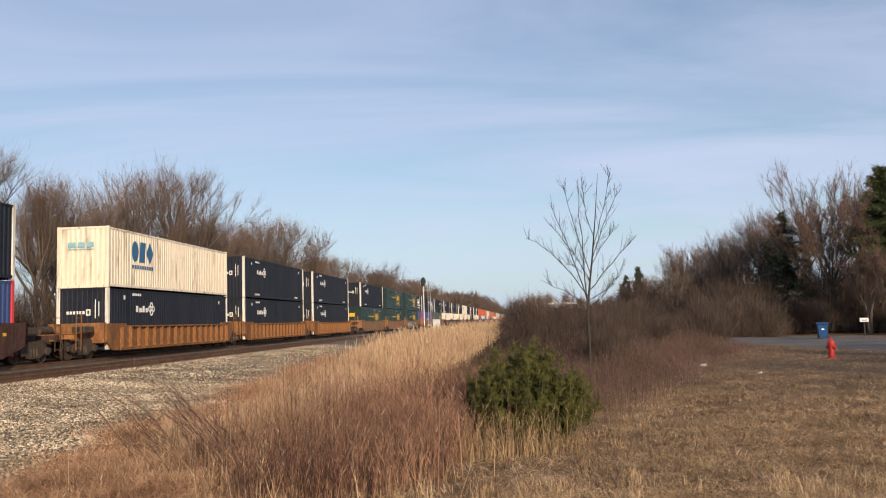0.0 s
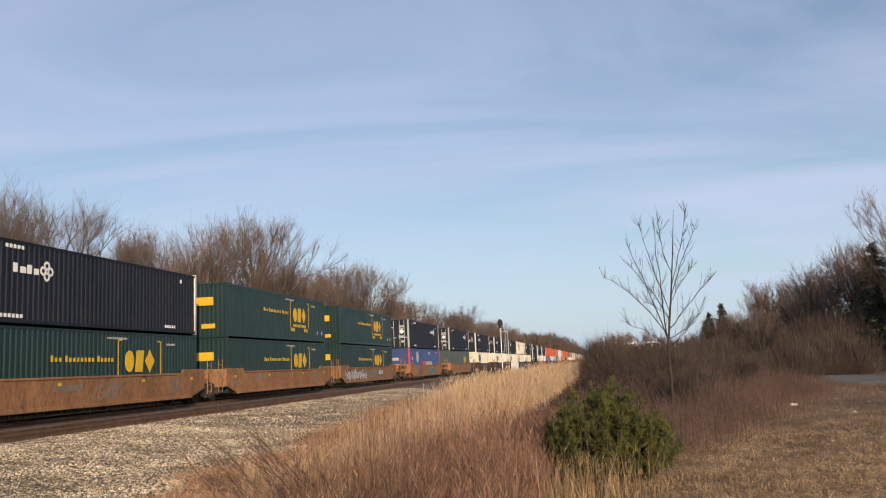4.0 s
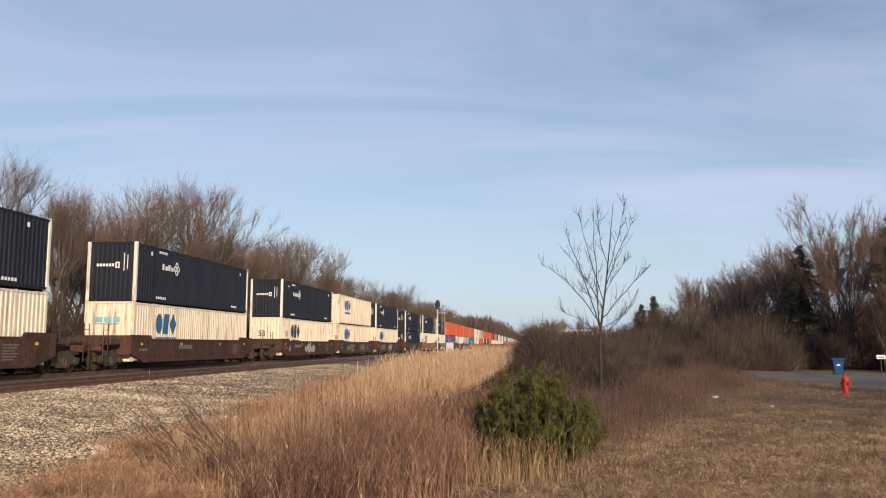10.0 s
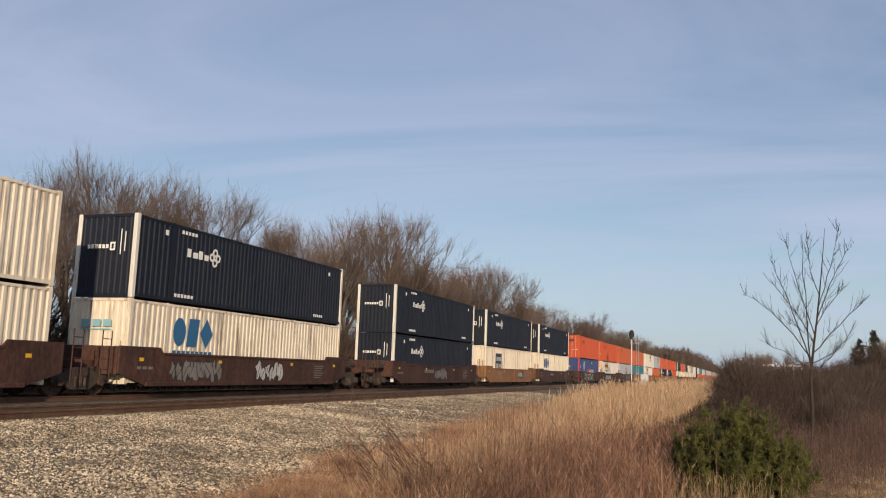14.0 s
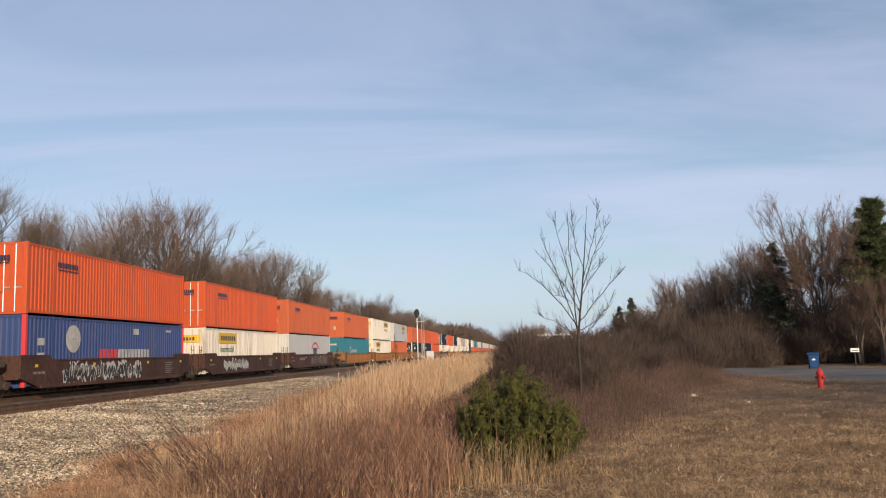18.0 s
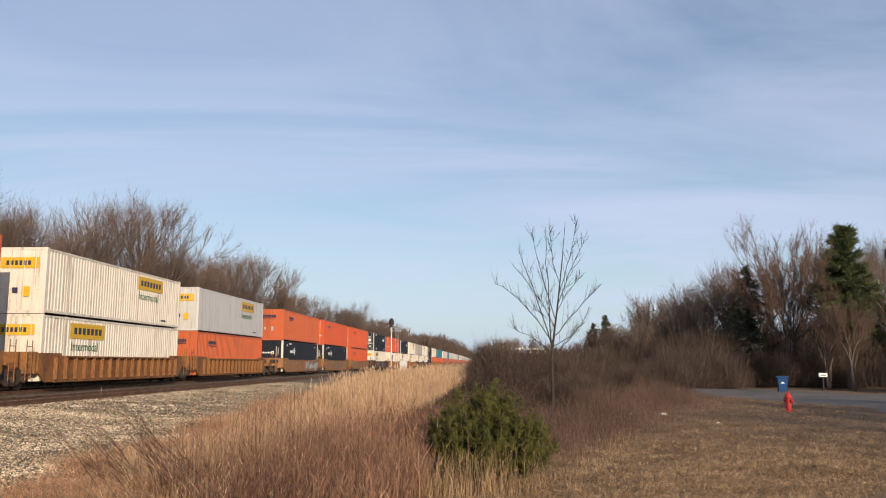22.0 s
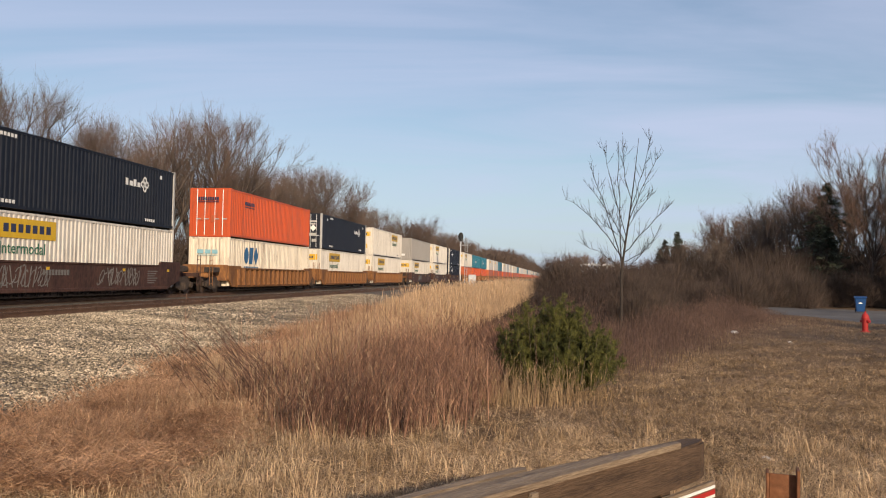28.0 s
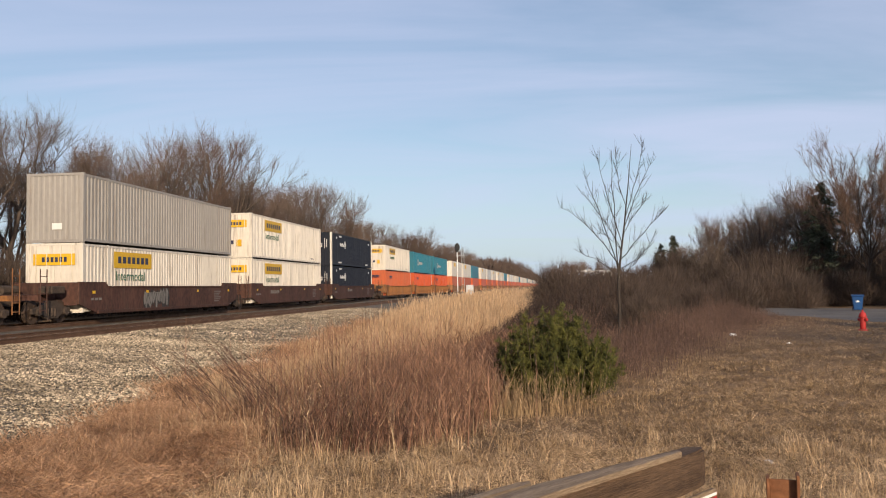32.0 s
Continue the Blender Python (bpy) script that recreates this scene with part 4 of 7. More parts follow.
def bubble(bm, u, v, ru, rv, rng, x0, x1):
    """One rounded blob, its outline a little uneven."""
    n = 9
    k = [rng.uniform(0.5, 1.25) for _ in range(n)]
    prism_yz(bm, [(u + ru * k[i] * math.cos(2 * math.pi * i / n), v + rv * k[i] * math.sin(2 * math.pi * i / n)) for i in range(n)], x0, x1)


def bold_graffiti(c, u0, u1, fill, outline, seed, low=0.42, tall=0.95):
    """Large spray-painted blobs with dark outlines and drips, no letters."""
    rng = random.Random(seed)
    back, front, cut = bmesh.new(), bmesh.new(), bmesh.new()
    n = max(4, round((u1 - u0) / 0.36))
    for i in range(n):
        u = u0 + (u1 - u0) * (i + 0.5) / n
        ru, rv, v = (u1 - u0) / n * rng.uniform(0.5, 0.85), tall * rng.uniform(0.32, 0.54), low + tall / 2 + rng.uniform(-0.1, 0.08)
        step = 0.0008 * (i % 2)
        bubble(back, u, v, ru * 1.18, rv * 1.12, rng, 1.459, 1.4625 + step)
        bubble(front, u, v, ru * 0.92, rv * 0.9, rng, 1.459, 1.4650 + step)
        k, q = rng.uniform(-0.25, 0.25), rng.uniform(0.025, 0.05)
        prism_yz(cut, [(u - k, v - rv * 0.6), (u - k + q, v - rv * 0.6), (u + k + q, v + rv * 0.6), (u + k, v + rv * 0.6)], 1.459, 1.4672 + step)
        if rng.random() < 0.6:
            prism_yz(back, [(u, low - 0.08), (u + 0.05, low - 0.08), (u + 0.06, low + 0.3), (u, low + 0.3)], 1.459, 1.4618)
    for bm, m in ((back, outline), (front, fill), (cut, outline)):
        part("graffiti", bm, m, c, "spray-painted blobs")


BOLD = {6: ((0.6, 6.6, "W", 13),), 11: ((6.2, 9.4, "W", 1),), 12: ((2.9, 6.2, "G", 2), (9.2, 12.4, "GREY", 3)), 13: ((2.2, 5.4, "GREY", 4), (8.0, 10.2, "W", 5)),
        14: ((7.0, 9.5, "GREY", 6),), 17: ((2.6, 10.2, "K", 7),), 18: ((3.0, 8.2, "W", 8),), 23: ((9.4, 15.6, "W", 9),), 7: ((9.4, 12.0, "T", 10), (3.4, 5.2, "GREY", 11)), 30: ((5.0, 7.5, "GREY", 12),)}
SPRAY = {"K": M_GRAF_K, "W": M_GRAF_W, "GREY": M_GRAF_GREY, "G": M_GRAF_G, "T": M_GRAF_T}


def number_bars(c, u, seed=0):
    part("car_number", boxes(*[(1.459, u + i * 0.2, 0.98, 1.466, u + i * 0.2 + 0.14, 1.2) for i in range(9)]), M_GRAF_GREY, c)


TAN, BRN, YEL = ("smooth", M_CARTAN, "tan brown smooth-sided well car, weathered"), ("smooth", M_CARBROWN, "dark red-brown well car with grime"), ("ribbed", M_CARYELLOW, "rusty yellow well car with upright ribs")
# upper box, lower box, car style, gap kind after it (0 jointed, 1 coupled)
TRAIN = [
    ("umax", "blue", BRN, 1),
    ("cream", "umax", YEL, 0), ("umax", "umax", YEL, 0), ("umax", "umax", YEL, 1),
    ("umax", "green", TAN, 0), ("green", "green", TAN, 0), ("green", "green", TAN, 1),
    ("umax_doors", "blue", TAN, 1), ("umax_doors", "greygreen", TAN, 1), ("umax", "cream", BRN, 1), ("umax", "cream", BRN, 1),
    ("umax", "cream_53", BRN, 0), ("cream", "cream", BRN, 0), ("umax", "cream", BRN, 1),
    ("umax", "umax", BRN, 0), ("umax", "cream_box", TAN, 0), ("umax", "cream", BRN, 1),
    ("orange", "blue", BRN, 0), ("orange", "white", BRN, 0), ("orange_pale", "carrier", BRN, 1),
    ("orange_pale", "teal", YEL, 0), ("white_rear", "white", YEL, 0), ("silver", "orange_pale", YEL, 1),
    ("orange_pale", "umax", TAN, 0), ("orange", "umax", TAN, 0), ("orange", "orange", TAN, 1),
    ("umax_doors", "white", BRN, 1),
    ("orange", "cream", YEL, 0), ("umax_doors", "white", YEL, 0), ("white_rear", "white", YEL, 1),
    ("grey", "white", BRN, 0), ("white", "white", BRN, 0), ("umax", "umax", BRN, 1),
    ("white", "orange_pale", YEL, 0), ("teal", "orange", YEL, 0), ("teal", "orange", YEL, 1),
]
FAR = [("white", "orange_pale", TAN, 0), ("white", "orange_pale", TAN, 0), ("teal", "orange", TAN, 1), ("white", "orange", YEL, 0), ("silver", "orange_pale", YEL, 0), ("white", "orange", YEL, 1)]
START, JOINED, COUPLED = 15.6, 19.63, 23.52

pos, before = START, 1
for i, (up, lo, style, after) in enumerate(TRAIN):
    car = well_car(*style, before == 1, after == 1, pos)
    if style is TAN and i in (6, 15):
        sign = part("reporting_sign", boxes((1.459, 10.2, 0.72, 1.464, 12.0, 1.28)), M_BLACK, car, "black sign with pale shapes")
        part("sign_shape", boxes(*[(1.4645, 10.35 + k * 0.52, 0.82, 1.468, 10.75 + k * 0.52, 1.18) for k in range(3)]), M_GRAF_W, sign)
    for u0, u1, tint, seed in BOLD.get(i, ()):
        bold_graffiti(car, u0, u1, SPRAY[tint], {"T": M_GRAF_T, "K": M_GRAF_W}.get(tint, M_GRAF_K), seed * 7, *((0.30, 1.15) if i == 23 else ()))
    if style is not YEL:
        number_bars(car, 3.2 if i % 2 else 5.0)
        if i in (4, 6, 9, 19, 24, 26):
            graffiti(car, M_GRAF_GREY, 6.0 + (i % 3) * 1.5, 9.5 + (i % 4) * 1.4, i)
            if i == 26:
                graffiti(car, M_GRAF_GREY, 2.6, 5.5, i + 50)
    if i == 11:
        lettered(_fifty_white, "number", car, 1.5, 0.72).location.x = 1.463
    load(lo, pos, 0.38)
    load(up, pos, 0.38 + HIGH + 0.02)
    before = after
    pos += (COUPLED if after else JOINED) + {10: 0.55, 11: -0.55}.get(i, 0.0)
i = 0
while pos < 2300:
    up, lo, style, after = FAR[i % len(FAR)]
    car = well_car(*style, before == 1, after == 1, pos, near=False)
    load_far(lo, pos, 0.36)
    load_far(up, pos, 0.36 + HIGH + 0.02)
    before = after
    pos += COUPLED if after else JOINED
    i += 1

# ---- plants ----
def tri_mesh(name, V, F, material):
    """A mesh from arrays of corners and triangles."""
    me = bpy.data.meshes.new(name)
    V, F = np.asarray(V, np.float32).reshape(-1, 3), np.asarray(F, np.int32).reshape(-1, 3)
    me.vertices.add(len(V))
    me.vertices.foreach_set("co", V.ravel())
    me.loops.add(F.size)
    me.loops.foreach_set("vertex_index", F.ravel())
    me.polygons.add(len(F))
    me.polygons.foreach_set("loop_start", np.arange(0, F.size, 3, dtype=np.int32))
    me.update(calc_edges=True)
    me.materials.append(material)
    return me


def blades(P, h, w, lean, rng, droop=0.5, heading=None):
    """Tapered, bent blades from points P: five corners and three triangles each."""
    n = len(P)
    a = rng.uniform(0, 2 * np.pi, n) if heading is None else heading
    d = np.stack([np.cos(a), np.sin(a), np.zeros(n)], -1)
    face = a + rng.uniform(0.6, 2.5, n)
    s = np.stack([np.cos(face), np.sin(face), np.zeros(n)], -1) * (w * 0.5)[:, None]
    L = lean * rng.uniform(0.3, 1.4, n)
    up = np.array([0, 0, 1.0])
    mid = P + up * (h * 0.55)[:, None] + d * (h * L * 0.35)[:, None]
    tip = P + up * (h * (1 - droop * L * 0.5))[:, None] + d * (h * L)[:, None]
    V = np.stack([P - s, P + s, mid - s * 0.8, mid + s * 0.8, tip], 1)
    F = np.array([(0, 1, 3), (0, 3, 2), (2, 3, 4)])[None] + 5 * np.arange(n)[:, None, None]
    return V.reshape(-1, 3), F.reshape(-1, 3)


def spikes(P, D, r):
    """Thin three-sided spikes from P along D."""
    n = len(P)
    d = D / np.linalg.norm(D, axis=1)[:, None]
    ref = np.where(np.abs(d[:, 2:3]) > 0.9, np.array([[1.0, 0, 0]]), np.array([[0, 0, 1.0]]))
    u = np.cross(d, ref)
    u /= np.linalg.norm(u, axis=1)[:, None]
    v = np.cross(d, u)
    ring3 = [P + (u * math.cos(k * 2.0944) + v * math.sin(k * 2.0944)) * r[:, None] for k in range(3)]
    V = np.stack(ring3 + [P + D], 1)
    F = np.array([(0, 1, 3), (1, 2, 3), (2, 0, 3)])[None] + 4 * np.arange(n)[:, None, None]
    return V.reshape(-1, 3), F.reshape(-1, 3)


def joined(*pieces):
    V, F, k = [], [], 0
    for v, f in pieces:
        V.append(v)
        F.append(f + k)
        k += len(v)
    return np.concatenate(V), np.concatenate(F)


def on_ground(x, y):
    return np.stack([x, y, height(x, y) - 0.02], -1)


def road_left(y):
    return np.interp(y, [p[1] for p in road_l], [p[0] for p in road_l])


def gold_right(y):
    """Right-hand border of the golden grass."""
    return np.interp(y, [6, 9, 12, 16, 25, 40, 70, 140], [-5.0, -4.6, -4.1, -3.6, -3.1, -2.2, -1.0, -0.5])


def brush_right(y):
    """Right-hand border of the dark brush, where the mown field begins."""
    return np.interp(y, [13, 15, 26, 36, 45, 49, 60], [0.4, 1.5, 4.4, 8.0, 11.0, 13.5, 15.0])


def fan(n, y0, y1, a0, a1, rng, power=1.0):
    """Points spread over a wedge of ground seen from the edge of the field."""
    y = y0 + (y1 - y0) * rng.uniform(0, 1, n) ** power
    a = np.radians(rng.uniform(a0, a1, n))
    return y * np.tan(a), y


def short_grass():
    rng = np.random.default_rng(11)
    for n, y0, y1, h0, h1, w, power in ((60000, 2.6, 9, 0.02, 0.085, 0.0042, 1.0), (60000, 8, 20, 0.03, 0.11, 0.006, 0.8), (70000, 18, 52, 0.05, 0.17, 0.016, 0.8)):
        m = n // 8
        cx, cy = fan(m, y0, y1, -48, 36, rng, power)
        x = np.repeat(cx, 8) + rng.normal(0, 0.09 + 0.004 * np.repeat(cy, 8), m * 8)
        y = np.repeat(cy, 8) + rng.normal(0, 0.10 + 0.004 * np.repeat(cy, 8), m * 8)
        tall = np.repeat(rng.uniform(0.35, 1.0, m) ** 1.6, 8)
        patch = 0.5 + 0.5 * np.sin(x * 1.1 + 2 * np.sin(y * 0.5)) * np.cos(y * 0.8 + x * 0.3)
        keep = (x > edge_x(y) + 0.3 + rng.normal(0, 0.4, len(x))) & (x < road_left(y) + 0.1 + rng.normal(0, 0.45, len(x))) & ((x > brush_right(y) - 0.5) | (y < 13)) & (rng.uniform(0, 1, len(x)) < 0.5 + 0.5 * patch)
        x, y, tall = x[keep], y[keep], tall[keep]
        h = h0 + (h1 - h0) * tall * rng.uniform(0.4, 1.3, len(x))
        V, F = blades(on_ground(x, y), h, np.full(len(x), w), 1.9, rng, 0.45)
        tagged(new("field_grass", tri_mesh("field_grass", V, F, M_STRAW if y1 < 10 else M_STRAW_BROWN)), "short matted dead grass, straw coloured" if y1 < 10 else "short dead grass, dull brown", "grass", kind="stuff")
    # tufts that stand higher near the camera
    out = []
    n = 420
    cx, cy = fan(n, 3.2, 16, -40, 32, rng, 0.9)
    x, y = np.repeat(cx, 26) + rng.normal(0, 0.09, n * 26), np.repeat(cy, 26) + rng.normal(0, 0.09, n * 26)
    keep = (x > edge_x(y) + 0.2) & (x < road_left(y) - 0.3) & ((x > brush_right(y)) | (y < 9.5))
    x, y = x[keep], y[keep]
    h = rng.uniform(0.08, 0.28, len(x))
    out.append(blades(on_ground(x, y), h, np.full(len(x), 0.0036), 1.0, rng, 0.6))
    V, F = joined(*out)
    tagged(new("grass_tufts", tri_mesh("grass_tufts", V, F, M_STRAW)), "taller dry grass tufts in the field", "grass", kind="stuff")


def golden_grass():
    rng = np.random.default_rng(12)
    out = []
    for n, y0, y1, h0, h1, w in ((22000, 9.8, 14, 0.40, 0.80, 0.0032), (36000, 12, 26, 0.6, 1.15, 0.0044), (22000, 24, 60, 0.8, 1.5, 0.011), (9000, 55, 150, 1.0, 1.7, 0.03)):
        y = y0 + (y1 - y0) * rng.uniform(0, 1, n)
        a, b = edge_x(y) + np.interp(y, [10, 16, 24, 40], [1.35, 1.2, 0.8, 0.45]), gold_right(y)
        x = a + (b - a + 0.8) * rng.uniform(0, 1, n) + rng.normal(0, 0.25, n)
        P = on_ground(x, y)
        low = np.clip((x - a) / 2.2, 0.30, 1)
        clump = 0.75 + 0.35 * np.sin(x * 1.7 + y * 0.6) * np.sin(y * 1.1)
        h = rng.uniform(h0, h1, n) * low * clump
        out.append(blades(P, h, np.full(n, w * 0.7), 0.22, rng, 0.3))
        k = rng.uniform(0.1, 0.6, n)
        Q = P + np.stack([0 * h, 0 * h, h * k], -1)
        out.append(blades(Q, h * 0.5, np.full(n, w), 0.55, rng, 0.9))
        m = rng.uniform(0, 1, n) < 0.35
        T = P[m] + np.stack([0 * h[m], 0 * h[m], h[m] * 0.86], -1)
        out.append(blades(T, h[m] * 0.22, np.full(m.sum(), w * 1.7), 0.4, rng, 0.7))
    V, F = joined(*out)
    tagged(new("tall_grass", tri_mesh("tall_grass", V, F, M_GOLD)), "tall golden dry grass with feathery tops beside the gravel", "grass", kind="stuff")
    # lone taller stalks, straight and dark
    n = 460
    y = rng.uniform(11.5, 32, n)
    x = edge_x(y) + rng.uniform(1.4, 4.6, n)
    V, F = spikes(on_ground(x, y), np.stack([rng.normal(0, 0.06, n), rng.normal(0, 0.06, n), rng.uniform(0.95, 1.6, n)], -1), np.full(n, 0.0062))
    tagged(new("tall_stalks", tri_mesh("tall_stalks", V, F, M_WEED)), "straight brown dead stalks over the grass", "weed stalk", kind="stuff")


def weeds(name, label, material, x, y, h, r, twigs, rng, lean=0.16, tilt=0.0):
    n = len(x)
    P = on_ground(x, y)
    xy = (rng.normal(0, lean, (n, 2)) + tilt) * h[:, None]
    D = np.concatenate([xy, h[:, None]], 1)
    out = [spikes(P, D, np.full(n, r))]
    for k in range(twigs):
        t = rng.uniform(0.35, 0.92, n)
        a = rng.uniform(0, 2 * np.pi, n)
        L = h * rng.uniform(0.12, 0.34, n) * (1.15 - t * 0.6)
        out.append(slivers(P + D * t[:, None], np.stack([np.cos(a) * L * 0.55, np.sin(a) * L * 0.55, L * 0.85], -1), np.full(n, r * 0.75), k))
    V, F = joined(*out)
    return tagged(new(name, tri_mesh(name, V, F, material)), label, "weeds", kind="stuff")


def weed_beds():
    rng = np.random.default_rng(13)
    # reddish brown stand before and beside the evergreen bush
    m, k = 330, 22
    cy = 9.2 + 9.0 * rng.uniform(0, 1, m) ** 1.1 + rng.normal(0, 0.3, m)
    left = np.interp(cy, [8.6, 9.4, 10.6, 13, 19], [-2.2, -2.9, -3.5, -2.9, -1.9])
    right = np.interp(cy, [8.6, 9.4, 10.5, 12.6, 14, 19], [-1.9, -1.3, -0.9, -0.6, -0.2, 0.6])
    cx = left + (right - left) * rng.uniform(0, 1, m) + rng.normal(0, 0.25, m)
    x, y = np.repeat(cx, k) + rng.normal(0, 0.11, m * k), np.repeat(cy, k) + rng.normal(0, 0.11, m * k)
    h = np.repeat(rng.uniform(0.5, 1.12, m) * np.interp(cy, [8.6, 10.5, 18], [0.75, 1.0, 1.1]), k) * rng.uniform(0.45, 1.1, m * k)
    weeds("dead_weeds", "dense reddish brown dead weeds with branching stems", M_WEED, x, y, h, 0.0050, 4, rng, 0.09, np.repeat(rng.normal(0, 0.10, (m, 2)), k, 0) + (np.stack([x, y], -1) - np.repeat(np.stack([cx, cy], -1), k, 0)) * 0.9)
    # arching bramble canes at the near left corner
    n = 46
    x, y = rng.normal(-3.7, 0.35, n), rng.normal(11.4, 0.5, n)
    P = on_ground(x, y)
    a = rng.uniform(2.2, 4.1, n)
    L = rng.uniform(0.6, 1.35, n)
    out = [spikes(P, np.stack([np.cos(a) * L * 0.8, np.sin(a) * L * 0.35, L * 0.95], -1), np.full(n, 0.007))]
    for k in range(6):
        t = rng.uniform(0.3, 0.9, n)
        b = a + rng.normal(0, 0.7, n)
        out.append(spikes(P + np.stack([np.cos(a) * L * 0.8, np.sin(a) * L * 0.35, L * 0.95], -1) * t[:, None], np.stack([np.cos(b) * L * 0.3, np.sin(b) * L * 0.3, L * 0.22], -1), np.full(n, 0.005)))
    V, F = joined(*out)
    tagged(new("bramble_canes", tri_mesh("bramble_canes", V, F, M_CANE)), "arching dark bramble canes leaning over the gravel", "bramble", kind="stuff")
    # thin reed stems before the bush
    n = 480
    x, y = rng.normal(-0.1, 0.62, n), rng.normal(12.2, 0.25, n)
    weeds("reed_stems", "thin pale dead stems before the evergreen bush", M_STRAW, x, y, rng.uniform(0.12, 0.78, n), 0.0036, 2, rng, 0.13)
    # dark brush behind, out to the road
    n = 17000
    y = 15 + 45 * rng.uniform(0, 1, n) ** 0.8
    l, r = gold_right(y) + 0.4, brush_right(y)
    x = l + (r - l) * rng.uniform(0, 1, n) + rng.normal(0, 0.6, n)
    lump = 0.72 + 0.38 * np.sin(x * 0.9 + y * 0.23) * np.sin(y * 0.41 + 1.0) + 0.22 * np.sin(x * 2.3 + y * 0.9)
    h = rng.uniform(0.4, 1.25, n) * np.interp(y, [15, 24, 32, 40, 60], [0.75, 0.85, 1.2, 1.9, 2.5]) * np.clip((r - x + rng.normal(0, 0.8, n)) / 6.0, 0.12, 1) * np.clip((x - l + 0.8) / 4.0, 0.3, 1) * lump
    near = (y < 33 + rng.normal(0, 3, n)) | (r - x < 2.5 + rng.normal(0, 1, n))
    weeds("brown_brush", "reddish brown dead brush behind the weeds", M_BRUSH_RED, x[near], y[near], h[near], 0.0075, 6, rng, 0.16)
    weeds("dark_brush", "dark brown dead brush and brambles", M_BRUSH, x[~near], y[~near], h[~near], 0.011, 7, rng, 0.22)
    # low reddish stems where the brush thins out over the field and round the young tree
    n = 9000
    y = 15.5 + 30 * rng.uniform(0, 1, n) ** 0.9
    out = np.abs(rng.normal(0, 1, n)) * np.interp(y, [15, 24, 34, 46], [0.7, 1.7, 2.6, 3.2])
    x = brush_right(y) - 1.6 + out
    h = rng.uniform(0.35, 1.15, n) * np.interp(y, [15, 27, 46], [0.6, 0.95, 1.2]) * np.clip(1.1 - out * 0.26, 0.18, 1)
    keep = x < road_left(y) - 0.8
    weeds("thin_stems", "thin reddish dead stems thinning out over the field", M_BRUSH_RED, x[keep], y[keep], h[keep], 0.0058, 4, rng, 0.10)
    # undergrowth along the wood beyond the road and behind the tracks
    n = 7000
    a, r = np.radians(rng.uniform(8, 37, n)), 71 + 16 * rng.uniform(0, 1, n)
    weeds("undergrowth", "dense dark brown undergrowth at the wood edge", M_BRAMBLE, r * np.sin(a), r * np.cos(a), rng.uniform(0.9, 3.8, n), 0.016, 8, rng, 0.3)
    n = 3500
    y = rng.uniform(14, 130, n)
    weeds("undergrowth", "dense dark brown undergrowth behind the tracks", M_BRAMBLE, rng.uniform(-36, -27, n) + SKEW * y, y, rng.uniform(1.0, 3.8, n), 0.020, 8, rng, 0.16)
    # straight pale and dark stalks standing above the weeds
    n = 420
    x, y = rng.normal(-2.3, 0.75, n), rng.uniform(10.2, 14.5, n)
    weeds("tall_weed_stalks", "tall straight dead stalks above the weeds", M_WEED, x, y, rng.uniform(0.9, 1.45, n), 0.005, 3, rng, 0.04)
    n = 620
    y = rng.normal(10.8, 1.0, n)
    x = rng.normal(-2.6, 0.8, n)
    weeds("pale_stems", "pale straw stems among the weeds", M_PALE, x, y, rng.uniform(0.2, 0.85, n), 0.0035, 2, rng, 0.16)
    # low straggling grass over the gravel's edge
    n = 12000
    y = 8.0 + 34 * rng.uniform(0, 1, n) ** 1.3
    x = edge_x(y) + rng.normal(0.25, 0.42, n)
    a = rng.uniform(0, 6.28, n)
    L = rng.uniform(0.08, 0.32, n) * (1 + 0.02 * y)
    V, F = slivers(on_ground(x, y) + np.array([0, 0, 0.04]), np.stack([np.cos(a) * L * 0.7, np.sin(a) * L * 0.7, np.abs(rng.normal(0.35, 0.3, n)) * L], -1), 0.0028 + 0.00022 * y)
    tagged(new("edge_grass", tri_mesh("edge_grass", V, F, M_STRAWRED)), "straggling dead grass over the gravel edge", "grass", kind="stuff")
    # thin short stems scattered over the field
    n = 16000
    x, y = fan(n, 5.0, 26.0, -20, 30, rng, 0.9)
    keep = (x < road_left(y) - 0.5) & (x > np.where(y > 9, brush_right(y), edge_x(y) + 1.0))
    weeds("field_stems", "short thin dead stems over the field", M_STRAW_BROWN, x[keep], y[keep], rng.uniform(0.05, 0.22, n)[keep], 0.0032, 1, rng, 0.28)
    # sparse reddish stems standing in the left foreground
    n = 1500
    y = rng.uniform(7.6, 11.0, n)
    x = rng.normal(-4.6, 0.75, n)
    keep = x > edge_x(y) + 0.4
    weeds("red_stems", "thin reddish dead stems in the grass", M_STRAWRED, x[keep], y[keep], rng.uniform(0.12, 0.5, n)[keep], 0.0036, 3, rng, 0.3)
    # fallen reddish grass in the left foreground
    n = 9000
    y = rng.uniform(6.2, 12.0, n)
    x = np.interp(y, [5, 8, 10.4, 12], [-4.0, -5.5, -5.6, -5.8]) + rng.normal(0, 0.3, n) + rng.uniform(0, 1, n) * np.interp(y, [5, 8, 10.4, 12], [0.7, 2.2, 2.0, 1.8])
    V, F = blades(on_ground(x, y), rng.uniform(0.08, 0.26, n), np.full(n, 0.0034), 1.6, rng, 0.6)
    m = 80000
    q = rng.integers(0, n, m)
    P = on_ground(x[q], y[q]) + rng.normal(0, 0.1, (m, 3)) * np.array([1, 1, 0]) + np.stack([np.zeros(m), np.zeros(m), rng.uniform(0.02, 0.20, m)], -1)
